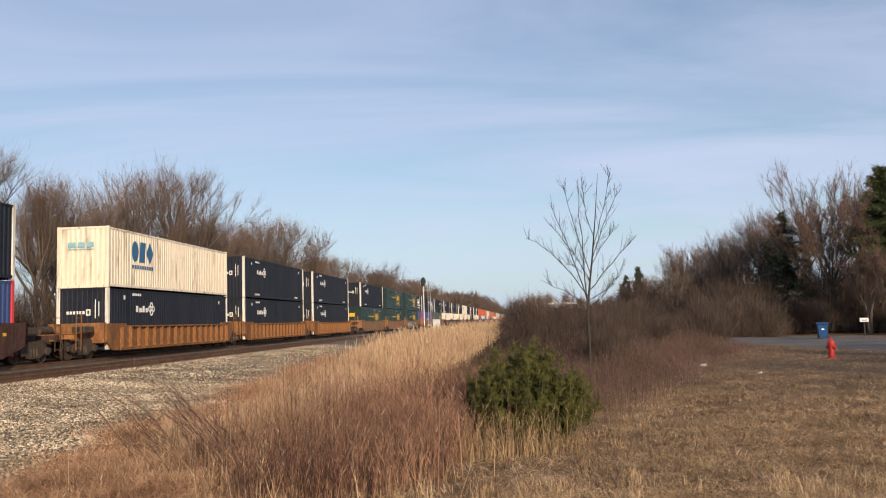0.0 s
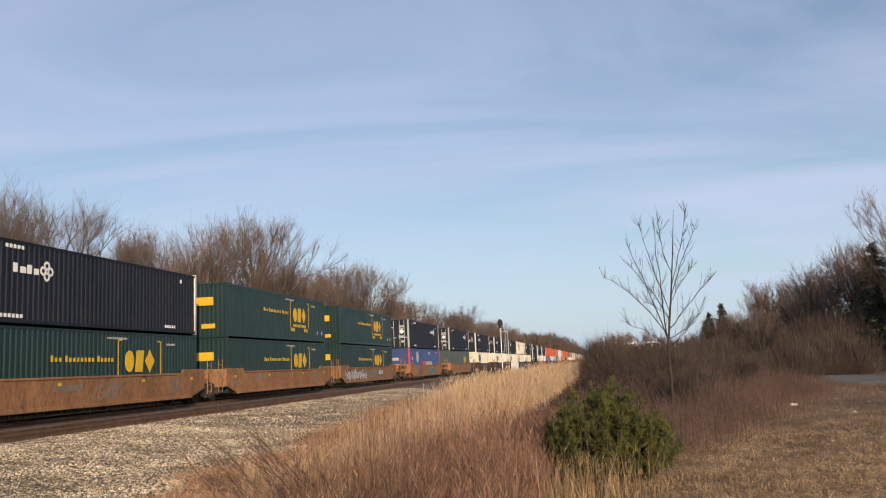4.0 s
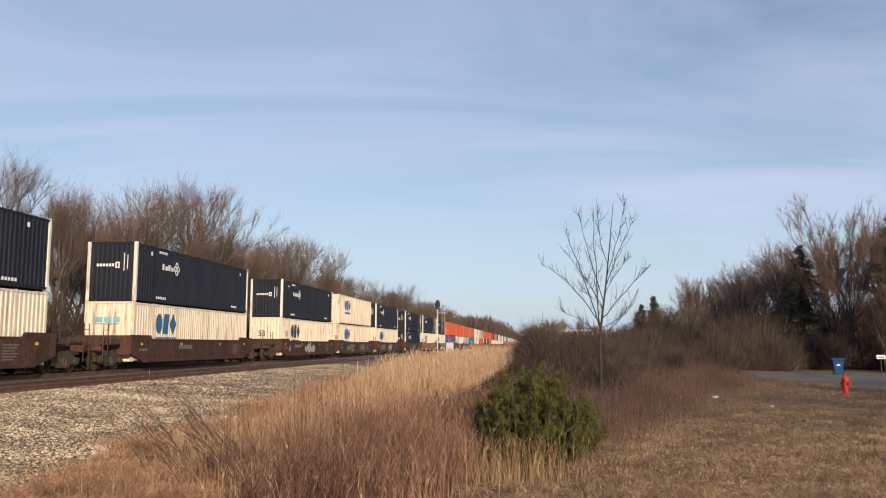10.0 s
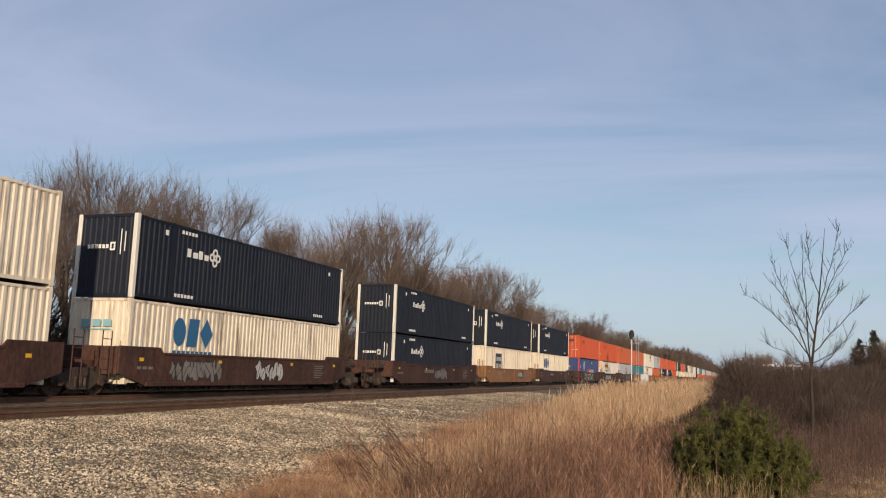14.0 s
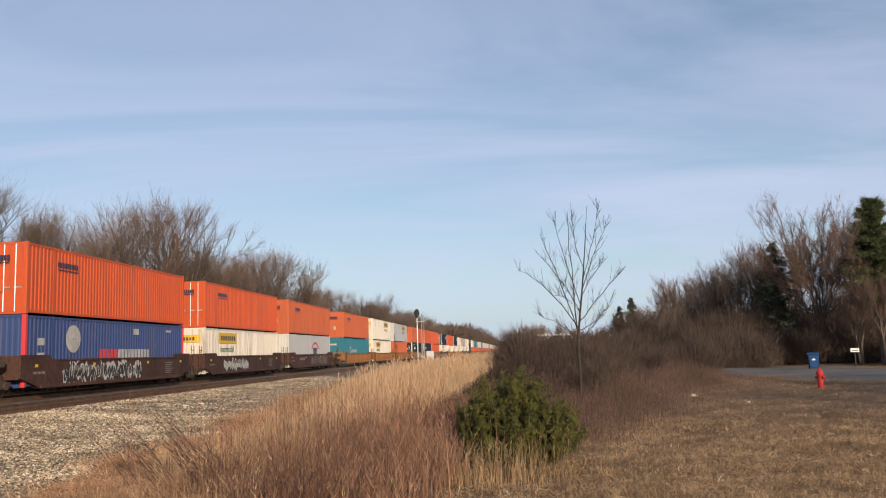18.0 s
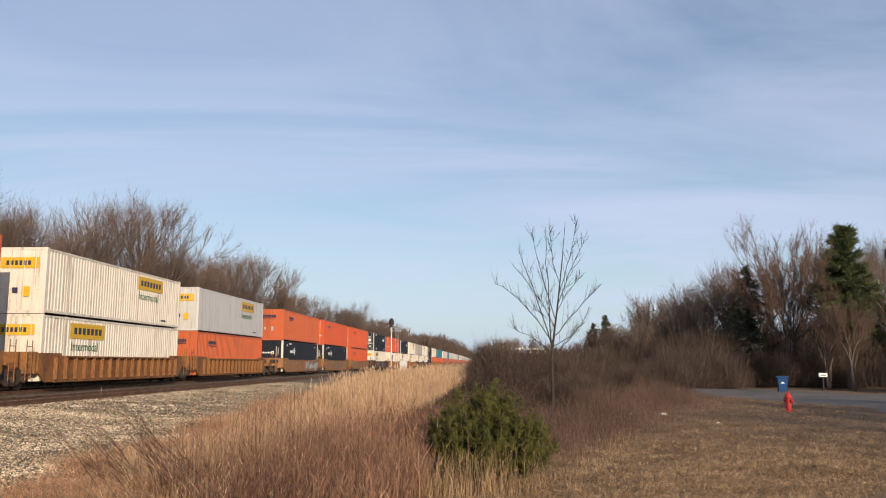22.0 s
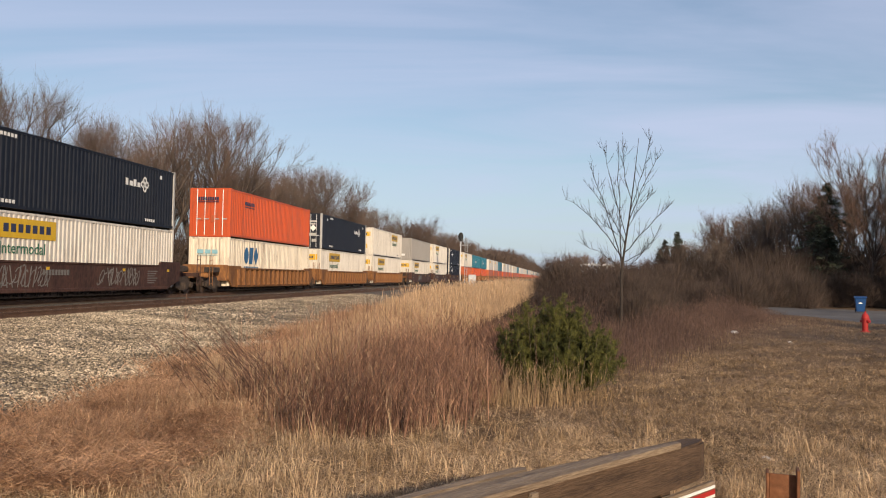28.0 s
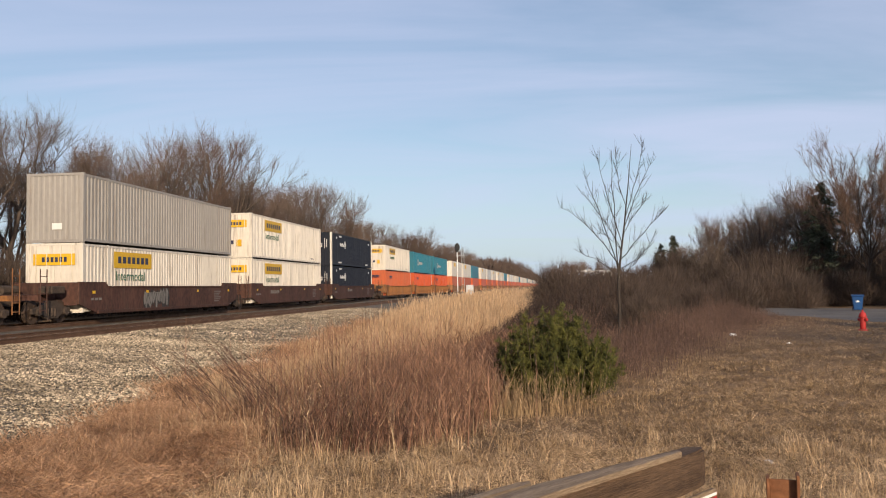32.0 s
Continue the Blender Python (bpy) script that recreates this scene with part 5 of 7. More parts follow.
    a = rng.uniform(0, 6.28, m)
    D = np.stack([np.cos(a), np.sin(a), rng.normal(0.3, 0.35, m)], -1) * rng.uniform(0.04, 0.14, (m, 1))
    V, F = joined((V, F), slivers(P, D, np.full(m, 0.0030)))
    tagged(new("fallen_grass", tri_mesh("fallen_grass", V, F, M_STRAWRED)), "reddish flattened dead grass", "grass", kind="stuff")


M_STRAWRED = surface("reddish_straw", (0.19, 0.095, 0.050), (0.62, 0.39, 0.235), 1.2, 7.0, 0.75, bump=0, islands=0.5, through_light=0.3)


class Wood:
    """Collects tapered branches (three to six sided) and twig spikes of one tree."""

    def __init__(self, seed):
        self.rng = random.Random(seed)
        self.v, self.f = [], []
        self.tp, self.td, self.tr = [], [], []

    def limb(self, pts, radii, sides):
        base = len(self.v)
        for i, p in enumerate(pts):
            d = (pts[min(i + 1, len(pts) - 1)] - pts[max(i - 1, 0)]).normalized()
            u = d.orthogonal().normalized()
            w = d.cross(u)
            for k in range(sides):
                a = 2 * math.pi * k / sides
                self.v.append(p + (u * math.cos(a) + w * math.sin(a)) * radii[i])
        for i in range(len(pts) - 1):
            for k in range(sides):
                a, b = base + i * sides + k, base + i * sides + (k + 1) % sides
                self.f += [(a, b, b + sides), (a, b + sides, a + sides)]

    def branch(self, p, d, length, r, sides, n, lift, wobble=0.10):
        """A curving limb; returns its points and radii."""
        rng = self.rng
        pts, radii = [p], [r]
        for i in range(n):
            d = (d + Vector((rng.gauss(0, wobble), rng.gauss(0, wobble), rng.gauss(0, wobble * 0.6) + lift))).normalized()
            p = p + d * length / n
            pts.append(p)
            radii.append(r * (1 - 0.78 * (i + 1) / n))
        self.limb(pts, radii, sides)
        return pts, radii

    def spray(self, pts, radii, count, long, up, out, fork=2):
        """Long thin shoots that carry on the way of a limb, each forking again."""
        rng = self.rng
        n = len(pts) - 1
        way = (pts[-1] - pts[0]).normalized()
        for _ in range(count):
            t = rng.uniform(0.08, 1.0) * n
            i = min(int(t), n - 1)
            q = pts[i].lerp(pts[i + 1], t - i)
            e = (way * 0.8 + Vector((q.x * out + rng.gauss(0, 0.32), q.y * out + rng.gauss(0, 0.32), up + rng.gauss(0, 0.2)))).normalized()
            L = long * rng.uniform(0.4, 1.2)
            self.tp.append(q)
            self.td.append(e * L)
            self.tr.append(max(radii[i] * 0.22, 0.0068))
            for _k in range(fork):
                s = q + e * L * rng.uniform(0.15, 0.75)
                g = (e + Vector((rng.gauss(0, 0.38), rng.gauss(0, 0.38), rng.gauss(0.1, 0.25)))).normalized()
                self.tp.append(s)
                self.td.append(g * L * rng.uniform(0.35, 0.7))
                self.tr.append(0.0058)


def slivers(P, D, r, seed=5):
    """Fine twigs as long thin triangles from P along D."""
    rng = np.random.default_rng(seed)
    s = np.cross(D, rng.normal(0, 1, D.shape))
    s *= (r / np.maximum(np.linalg.norm(s, axis=1), 1e-6))[:, None]
    V = np.stack([P - s, P + s, P + D], 1)
    return V.reshape(-1, 3), np.arange(3 * len(P)).reshape(-1, 3)


def bare_tree(seed, wide=26, low=0.22, stems=1, levels=5, bark=None, twig=None, fine=2, lift=0.10, lean=0.0, shoots=6, first=0, spread=30):
    """A leafless tree 10 m tall that forks again and again: trunk and limbs as one mesh, fine crown twigs as another.
    wide is the angle of a fork in degrees, low the height of the first fork; first limbs may fan out of it at up to spread degrees."""
    w = Wood(seed)
    rng = w.rng

    def turned(d, angle, way):
        u = d.orthogonal().normalized()
        v = d.cross(u)
        return (d * math.cos(angle) + (u * math.cos(way) + v * math.sin(way)) * math.sin(angle)).normalized()

    def grow(p, d, length, r, level):
        pts, radii = [p], [r]
        n = 4 if level < 2 else 3
        for i in range(n):
            d = (d + Vector((rng.gauss(0, 0.09), rng.gauss(0, 0.09), rng.gauss(0, 0.05) + lift * (level > 0)))).normalized()
            p = p + d * length / n
            pts.append(p)
            radii.append(max(r * (1 - 0.26 * (i + 1) / n), 0.0045))
        w.limb(pts, radii, (7, 5, 4, 3)[min(level, 3)])
        if level >= levels - 1:
            for _ in range(shoots):
                t = rng.uniform(0.15, 1.0) * n
                i = min(int(t), n - 1)
                q = pts[i].lerp(pts[i + 1], t - i)
                e = (turned(d, rng.uniform(0.1, 0.75), rng.uniform(0, 6.28)) + Vector((0, 0, 0.25))).normalized()
                L = rng.uniform(0.35, 1.0) * 0.85
                w.tp.append(q)
                w.td.append(e * L)
                w.tr.append(0.0050)
                for _k in range(fine):
                    w.tp.append(q + e * L * rng.uniform(0.1, 0.85))
                    w.td.append((turned(e, rng.uniform(0.2, 0.8), rng.uniform(0, 6.28)) + Vector((0, 0, 0.2))).normalized() * L * rng.uniform(0.3, 0.75))
                    w.tr.append(0.0038)
        if level >= levels:
            return
        if first and level == 0:
            for c in range(first):
                grow(pts[-1 - c % 2], turned(d, radians(spread) * math.sqrt((c + 0.4) / first), 2.4 * c), length * rng.uniform(0.62, 0.86), radii[-1] * rng.uniform(0.42, 0.60), 1)
            return
        way = rng.uniform(0, 6.28)
        k = 3 if level < 2 and rng.random() < 0.75 else 2
        for c in range(k):
            a = radians(wide) * rng.uniform(0.45, 1.15) * (0.6 if c == 0 else 1.0)
            grow(pts[-1], turned(d, a, way + 6.28 * c / k + rng.gauss(0, 0.35)), length * rng.uniform(0.66, 0.84), radii[-1] * (0.84 if c == 0 else 0.70), level + 1)
        # side limbs below the fork
        for c in range(2 if 0 < level < levels else 0):
            t = rng.uniform(0.3, 0.9) * n
            i = min(int(t), n - 1)
            grow(pts[i].lerp(pts[i + 1], t - i), turned(d, radians(wide) * rng.uniform(1.0, 1.7), rng.uniform(0, 6.28)), length * rng.uniform(0.42, 0.62), radii[i] * 0.42, level + 2)

    for s in range(stems):
        a = 6.28 * s / stems + rng.uniform(0, 0.8)
        k = rng.uniform(0.10, 0.28) if stems > 1 else 0.03
        grow(Vector((math.cos(a) * 0.15 * (stems > 1), math.sin(a) * 0.15 * (stems > 1), -0.1)), Vector((math.cos(a) * k + lean, math.sin(a) * k, 1)).normalized(), 10 * low * rng.uniform(0.9, 1.15), 0.15 / stems ** 0.35, 0)
    top = sorted((a + b).z for a, b in zip(w.tp, w.td))[-10]
    f = 10.0 / top
    trunk = tri_mesh("trunk", [(v.x * f, v.y * f, v.z * f) for v in w.v], w.f, bark or M_BARK)
    V, F = slivers(np.array([tuple(v * f) for v in w.tp]), np.array([tuple(v * f) for v in w.td]), np.array(w.tr), seed)
    return trunk, tri_mesh("crown", V, F, twig or M_TWIG)


def thicket_bush(seed, count, bark, twig, upright=0.5):
    """A dense leafless bush about 3 m tall and 4 m wide: many stems and a tangle of fine twigs inside a lumpy dome."""
    rng = np.random.default_rng(seed)
    w = Wood(seed)
    for k in range(14):
        a, o = rng.uniform(0, 6.28), rng.uniform(0.15, 0.9)
        w.branch(Vector((math.cos(a) * 0.3, math.sin(a) * 0.3, -0.1)), Vector((math.cos(a) * o, math.sin(a) * o, 1)).normalized(), rng.uniform(2.0, 2.9), 0.035, 3, 4, 0.03, 0.09)
    u = rng.normal(0, 1, (count, 3))
    u /= np.linalg.norm(u, axis=1)[:, None]
    u[:, 2] = np.abs(u[:, 2])
    lump = 0.88 + 0.16 * np.sin(u[:, 0] * 6 + seed) * np.cos(u[:, 1] * 5) + 0.10 * np.sin(u[:, 2] * 9 + u[:, 0] * 8)
    r = rng.uniform(0.02, 1, count) ** 0.45 * lump
    P = np.stack([u[:, 0] * 1.9 * r, u[:, 1] * 1.9 * r, 0.1 + u[:, 2] * 2.5 * r], -1)
    o = P - np.array([0, 0, 0.3])
    o /= np.linalg.norm(o, axis=1)[:, None]
    D = (o * 0.6 + np.array([0, 0, upright]) + rng.normal(0, 0.4, P.shape)) * rng.uniform(0.25, 0.8, (count, 1))
    V, F = slivers(P, D, np.full(count, 0.0092), seed)
    return tri_mesh("stem", [tuple(v) for v in w.v], w.f, bark), tri_mesh("crown", V, F, twig)


def plant(name, meshes, names, x, y, scale, turn, label, category, group="", sz=1.0):
    e = new(name)
    for me, nm in zip(meshes, names):
        part(nm, me, None, e)
    e.matrix_basis = pose(x, y, height(x, y) - 0.05, 0, 0, turn)
    e.scale = (scale, scale, scale * sz)
    return tagged(e, label, category, group)


def conifer(seed, tall, wide, material, droop=0.25, layers=22, per=9, irregular=0.2, domed=False):
    """An evergreen: tapering trunk, whorls of boughs, and fine needle sprays along every bough."""
    rng = np.random.default_rng(seed)
    bm = bmesh.new()
    rod(bm, (0, 0, -0.1), (0, 0, tall * 0.97), tall * 0.018, 0.01, 7)
    out = []
    for i in range(layers):
        t = (i + 0.5) / layers
        z = tall * ((0.34 + 0.63 * t) if domed else (0.08 + 0.90 * t))
        R = wide * (min(1.0, 0.22 + 1.15 * (1 - t)) * min(1.0, 0.55 + 2.2 * t) if domed else (1 - t) ** 0.75) + 0.08
        for k in range(per):
            a = rng.uniform(0, 6.28)
            L = R * rng.uniform(1 - irregular * 2.2, 1 + irregular)
            zz = z + rng.normal(0, 0.025) * tall
            tip = Vector((math.cos(a) * L, math.sin(a) * L, zz - droop * L + (0.25 * L if domed else 0.0)))
            rod(bm, (0, 0, zz), tip, 0.022, 0.006, 3)
            m = 130 if domed else 46
            s = rng.uniform(0.15, 1, m) ** 0.8
            side = rng.normal(0, 0.20, m) * L * (1.15 - s)
            P = np.stack([np.cos(a) * L * s - np.sin(a) * side, np.sin(a) * L * s + np.cos(a) * side, zz + (tip.z - zz) * s + rng.normal(0, 0.05, m)], -1)
            b = a + rng.normal(0, 0.8, m)
            D = np.stack([np.cos(b), np.sin(b), rng.normal(0.25 if domed else -0.05, 0.38, m)], -1) * rng.uniform(0.18, 0.46, m)[:, None]
            out.append(slivers(P, D, np.full(m, 0.021 if domed else 0.040), seed + i * 31 + k))
    trunk = bm_mesh("trunk", bm, M_BARK)
    V, F = joined(*out)
    return trunk, tri_mesh("foliage", V, F, material)


def juniper_bush():
    """A broad bush of many upright leading shoots, each clothed in short scaly sprays."""
    rng = np.random.default_rng(21)
    e = new("juniper_bush")
    bm = bmesh.new()
    pieces = []
    for k in range(170):
        a, q = rng.uniform(0, 6.28), math.sqrt(rng.uniform(0, 1))
        x, y = 1.0 * q * math.cos(a), 0.85 * q * math.sin(a)
        top = (1.44 - 0.78 * q ** 2.6) * rng.uniform(0.72, 1.07) * (1.0 - 0.14 * (x > 0.5)) + 0.10 * math.sin(5 * x + 1) * math.sin(4 * y)
        foot, head = Vector((x * 0.25, y * 0.25, 0.02)), Vector((x * 1.08, y * 1.08, max(top, 0.25)))
        bend = foot.lerp(head, 0.45) + Vector((x * 0.30, y * 0.30, -0.05))
        if k % 3 == 0:
            rod(bm, foot, bend, 0.014, 0.009, 4)
            rod(bm, bend, head, 0.009, 0.003, 4)
        # side sprigs along the shoot, each a small fan of scaly tips
        sprigs = 24
        A, B, C = np.array(foot), np.array(bend), np.array(head)
        t = rng.uniform(0.30, 1.0, sprigs)
        line = (1 - t)[:, None] ** 2 * A + (2 * t * (1 - t))[:, None] * B + (t ** 2)[:, None] * C
        u = rng.normal(0, 1, (sprigs, 3)) + np.array([0, 0, 0.35]) + (C - A) * 0.35
        u /= np.linalg.norm(u, axis=1)[:, None]
        reach = rng.uniform(0.06, 0.19, sprigs) * (1.25 - 0.7 * t)
        m = 13
        f = rng.uniform(0.15, 1.0, (sprigs, m, 1))
        P = (line[:, None] + u[:, None] * reach[:, None, None] * f + rng.normal(0, 0.012, (sprigs, m, 3))).reshape(-1, 3)
        D = ((u[:, None] + rng.normal(0, 0.55, (sprigs, m, 3)) + np.array([0, 0, 0.25])) * rng.uniform(0.025, 0.065, (sprigs, m, 1))).reshape(-1, 3)
        m = len(P)
        pieces.append(spikes(P, D, np.full(m, 0.0062)))
    part("trunk", bm, M_BARK, e)
    V, F = joined(*pieces)
    V[:, 2] = np.maximum(V[:, 2], 0.02)
    part("foliage", tri_mesh("foliage", V, F, M_JUNIPER), None, e)
    e.matrix_basis = pose(0.30, 13.4, height(0.30, 13.4))
    tagged(e, "rounded dark green juniper bush among dead weeds", "bush")


def far_wood():
    """Woods far down the line: crowns and trunks of many trees joined."""
    rng = np.random.default_rng(77)
    n = 520
    y = 440 + 1300 * rng.uniform(0, 1, n) ** 1.3
    x = SKEW * y - 31 - 38 * rng.uniform(0, 1, n)
    h = np.interp(y, [440, 620, 900, 1200, 1700], [15, 23, 26, 25, 22]) * rng.uniform(0.82, 1.05, n)
    base = on_ground(x, y)
    trunks = spikes(base, np.stack([0 * h, 0 * h, h * 0.9], -1), np.full(n, 0.25))
    k = 170
    u = rng.normal(0, 1, (n * k, 3))
    u *= (rng.uniform(0.1, 1, n * k) ** 0.4 / np.linalg.norm(u, axis=1))[:, None]
    H = np.repeat(h, k)
    P = np.repeat(base, k, 0) + np.stack([u[:, 0] * H * 0.26, u[:, 1] * H * 0.26, H * (0.52 + u[:, 2] * 0.42)], -1)
    D = (u * 0.8 + np.array([0, 0, 0.7]) + rng.normal(0, 0.3, u.shape)) * rng.uniform(1.0, 2.6, (n * k, 1))
    V, F = joined(trunks, slivers(P, D, np.full(n * k, 0.22)))
    tagged(new("far_wood", tri_mesh("far_wood", V, F, M_TWIG)), "distant leafless wood beside the line", "woods", kind="stuff")


def woods():
    rng = random.Random(31)
    kinds = [bare_tree(40 + i, (26, 31, 24, 27, 33, 25)[i], (0.26, 0.22, 0.30, 0.22, 0.24, 0.28)[i], (1, 1, 1, 2, 1, 1)[i], 5, lift=0.055, twig=(M_TWIG, M_TWIG_GREY, M_TWIG_RED, M_TWIG, M_TWIG_GREY, M_TWIG_RED)[i]) for i in range(6)]
    far_kinds = [bare_tree(70 + i, 26, 0.18, 2, 4, twig=(M_TWIG, M_TWIG_RED, M_TWIG)[i], fine=4, shoots=11) for i in range(3)]
    vase = bare_tree(55, 14, 0.30, 1, 5, twig=M_TWIG_RED, fine=2, shoots=8, lift=0.03, first=15, spread=50)
    broad = bare_tree(57, 15, 0.28, 1, 4, twig=M_TWIG_GREY, fine=1, shoots=6, lift=0.03, first=9, spread=50)
    label = ["leafless deciduous tree, grey brown, in the wood edge", "leafless tree with pale grey twigs in the wood edge"]
    # wood behind the track: height of its edge by distance along the line
    ys = [10, 31, 36, 45, 50, 56, 62, 70, 76, 82, 92, 105, 122, 145, 177, 250, 320, 500, 900]
    hs = [9.0, 9.5, 12, 14.2, 13, 11.6, 14.8, 17.8, 15.8, 13.8, 14.5, 18.0, 14.8, 15.0, 15.5, 17, 17, 19, 20]

    def edge(y):
        return float(np.interp(y, ys, hs))

    y = 14.0
    while y < 330:
        k = rng.randrange(6)
        h = edge(y) * rng.uniform(0.92, 1.05) * float(np.interp(y, [50, 66, 110, 180, 330], [1.05, 0.95, 0.90, 0.88, 0.80]))
        plant("bare_tree", kinds[k], ("trunk", "crown"), rng.uniform(-34, -29.5) + SKEW * y, y, h / 10.0, rng.uniform(0, 360), label[k in (1, 4)], "tree", "trees behind the track", 1.0)
        y += rng.uniform(2.8, 4.4) if y < 130 else rng.uniform(5, 8)
    y = 16.0
    while y < 300:
        k = rng.randrange(3)
        plant("bare_tree", far_kinds[k], ("trunk", "crown"), rng.uniform(-44, -36) + SKEW * y, y, edge(y) * rng.uniform(0.85, 1.06) * float(np.interp(y, [50, 66, 110, 180, 330], [1.05, 0.97, 0.91, 0.88, 0.80])) / 10.0, rng.uniform(0, 360), label[0], "tree", "trees behind the track")
        y += rng.uniform(3.8, 5.6) * (1.0 if y < 130 else 1.8)
    far_wood()
    # wood beyond the road: heading in degrees, distance, height
    az_s = [0.2, 1.8, 3.7, 6, 8.4, 10.3, 11.5, 13.2, 14.5, 16.4, 18, 20.9, 23, 25, 26.3, 28.2, 29.4, 30.3, 38]
    el_s = [1.2, 1.9, 1.9, 1.5, 2.2, 3.2, 4.3, 5.6, 5.1, 6.2, 6.6, 8.5, 8.9, 7.2, 7.8, 7.3, 6.6, 6.9, 7.0]

    def top(az, r):
        return 1.8 + r * math.tan(radians(float(np.interp(az, az_s, el_s))))

    def stand(az, r, h, me, text):
        plant("bare_tree", me, ("trunk", "crown"), r * math.sin(radians(az)), r * math.cos(radians(az)), h / 10.0, rng.uniform(0, 360), text, "tree", "trees beyond the road")

    az = 9.2
    while az < 39:
        k = rng.randrange(6)
        r = rng.uniform(74, 82)
        if not 19.4 < az < 21.8:
            k = k if az < 24.5 else (1, 4)[k % 2]
            stand(az, r, top(az, r) * rng.uniform(0.9, 1.02) * (0.52 if 24.5 < az < 28.6 else 0.82 if 19.0 < az < 23.2 else 1.0), kinds[k], label[k in (1, 4)])
        r = rng.uniform(90, 100)
        if az < 18.8 or az > 28.8 or 22.4 < az < 24.5:
            stand(az + 0.4, r, top(az, r) * rng.uniform(0.85, 1.0), far_kinds[rng.randrange(3)], label[0])
        az += rng.uniform(0.75, 1.15) if az < 24.5 else rng.uniform(1.1, 1.7)
    stand(20.7, 71.5, 14.2, vase, "spreading vase-shaped leafless tree beyond the road")
    stand(26.9, 73, 12.6, broad, "spreading leafless tree with pale grey twigs")
    stand(24.1, 65, 6.9, far_kinds[1], "leafless tree with reddish twigs in front of a pine")
    stand(22.7, 66.5, 6.3, far_kinds[1], "leafless tree with reddish twigs beside the road")
    az = 1.0
    while az < 10:
        r = rng.uniform(105, 135)
        stand(az, r, top(az, r) * rng.uniform(0.85, 1.03), far_kinds[rng.randrange(3)], label[0])
        az += rng.uniform(0.5, 0.8)
    stand(2.6, 66, 3.9, kinds[4], "low spreading leafless tree with pale grey twigs")
    # unseen trees added behind the viewer, near side of the road, to shade the field
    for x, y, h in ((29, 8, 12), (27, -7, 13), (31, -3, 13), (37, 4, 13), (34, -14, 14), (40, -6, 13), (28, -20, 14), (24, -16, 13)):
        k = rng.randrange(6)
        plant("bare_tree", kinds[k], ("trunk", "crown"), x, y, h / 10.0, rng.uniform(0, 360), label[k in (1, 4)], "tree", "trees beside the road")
    # dense spruces, also out of view, added to deepen that shade
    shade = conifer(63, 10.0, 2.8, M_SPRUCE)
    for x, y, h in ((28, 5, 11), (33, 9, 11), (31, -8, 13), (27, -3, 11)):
        plant("evergreen_tree", shade, ("trunk", "foliage"), x, y, h / 10.0, rng.uniform(0, 360), "unseen dark green spruce beside the road, added for shade", "evergreen tree", "evergreens beside the road")
    # evergreens among them
    spruce = conifer(61, 10.0, 3.1, M_SPRUCE, layers=24, per=10, irregular=0.38)
    pine = conifer(62, 10.0, 1.6, M_PINE, 0.1, 30, 11, 0.40, True)
    for az, r, h, kind in ((18.1, 74, 9.9, spruce), (17.4, 80, 7.5, spruce), (9.06, 118, 8.4, spruce), (8.3, 121, 7.4, spruce), (8.0, 124, 6.2, spruce), (23.9, 68, 11.9, pine), (25.4, 78, 8.6, pine)):
        plant("evergreen_tree", kind, ("trunk", "foliage"), r * math.sin(radians(az)), r * math.cos(radians(az)), h / 10.0, rng.uniform(0, 360), "dark green spruce in the wood edge" if kind is spruce else "ragged green pine in the wood edge", "evergreen tree", "evergreens beyond the road")
    # shrubs: low many-stemmed thickets
    bushes = [thicket_bush(80 + i, 4600, M_BRAMBLE, M_BRAMBLE) for i in range(3)]
    pale = thicket_bush(90, 2800, M_TWIG, M_TWIG, 0.7)

    def shrub(x, y, s, sz=1.0, me=None):
        plant("bare_shrub", me or bushes[rng.randrange(3)], ("stem", "crown"), x, y, s, rng.uniform(0, 360), "dense dark tangled leafless shrub", "shrub", "thicket", sz)

    for _ in range(20):
        y = rng.uniform(33, 60)
        l, r = float(gold_right(np.array(y))) + 4.0, float(brush_right(np.array(y))) - 1.8
        shrub(rng.uniform(l, max(r, l + 1)), y, rng.uniform(0.5, 0.8) * (1.15 if y > 42 else 0.8))
    for _ in range(26):
        y = rng.uniform(62, 112)
        shrub(rng.uniform(1.5, 0.15 * y), y, rng.uniform(1.0, 1.45))
    for az in np.arange(9.0, 36, 1.1):
        for r0, k in ((66, 0.85), (72, 1.25), (80, 1.5)):
            r = r0 + rng.uniform(-2.0, 2.5) + (9 if az < 13 else 5 if az > 17 else 0)
            if r0 == 66 and az > 17.5 and rng.random() < 0.5:
                continue
            shrub(r * math.sin(radians(az)), r * math.cos(radians(az)), rng.uniform(0.8, 1.2) * k * (1.3 if az < 17.5 else 1.35 if az < 24 else 1.0))
    for y in np.arange(14, 120, 4.5):
        shrub(rng.uniform(-30.5, -28.5) + SKEW * y, y, rng.uniform(1.3, 2.1))
    for az, r, s in ((28.6, 63.5, 1.5), (29.6, 64, 1.8), (30.4, 61, 1.5), (31.3, 60, 1.6), (32.6, 59, 1.6)):
        shrub(r * math.sin(radians(az)), r * math.cos(radians(az)), s)
    for az, r, s in ((15.2, 64, 0.66), (16.9, 64, 0.6), (12.0, 68, 0.75)):
        plant("bare_shrub", pale, ("stem", "crown"), r * math.sin(radians(az)), r * math.cos(radians(az)), s, 40, "pale reddish leafless shrub by the road", "shrub", "thicket")


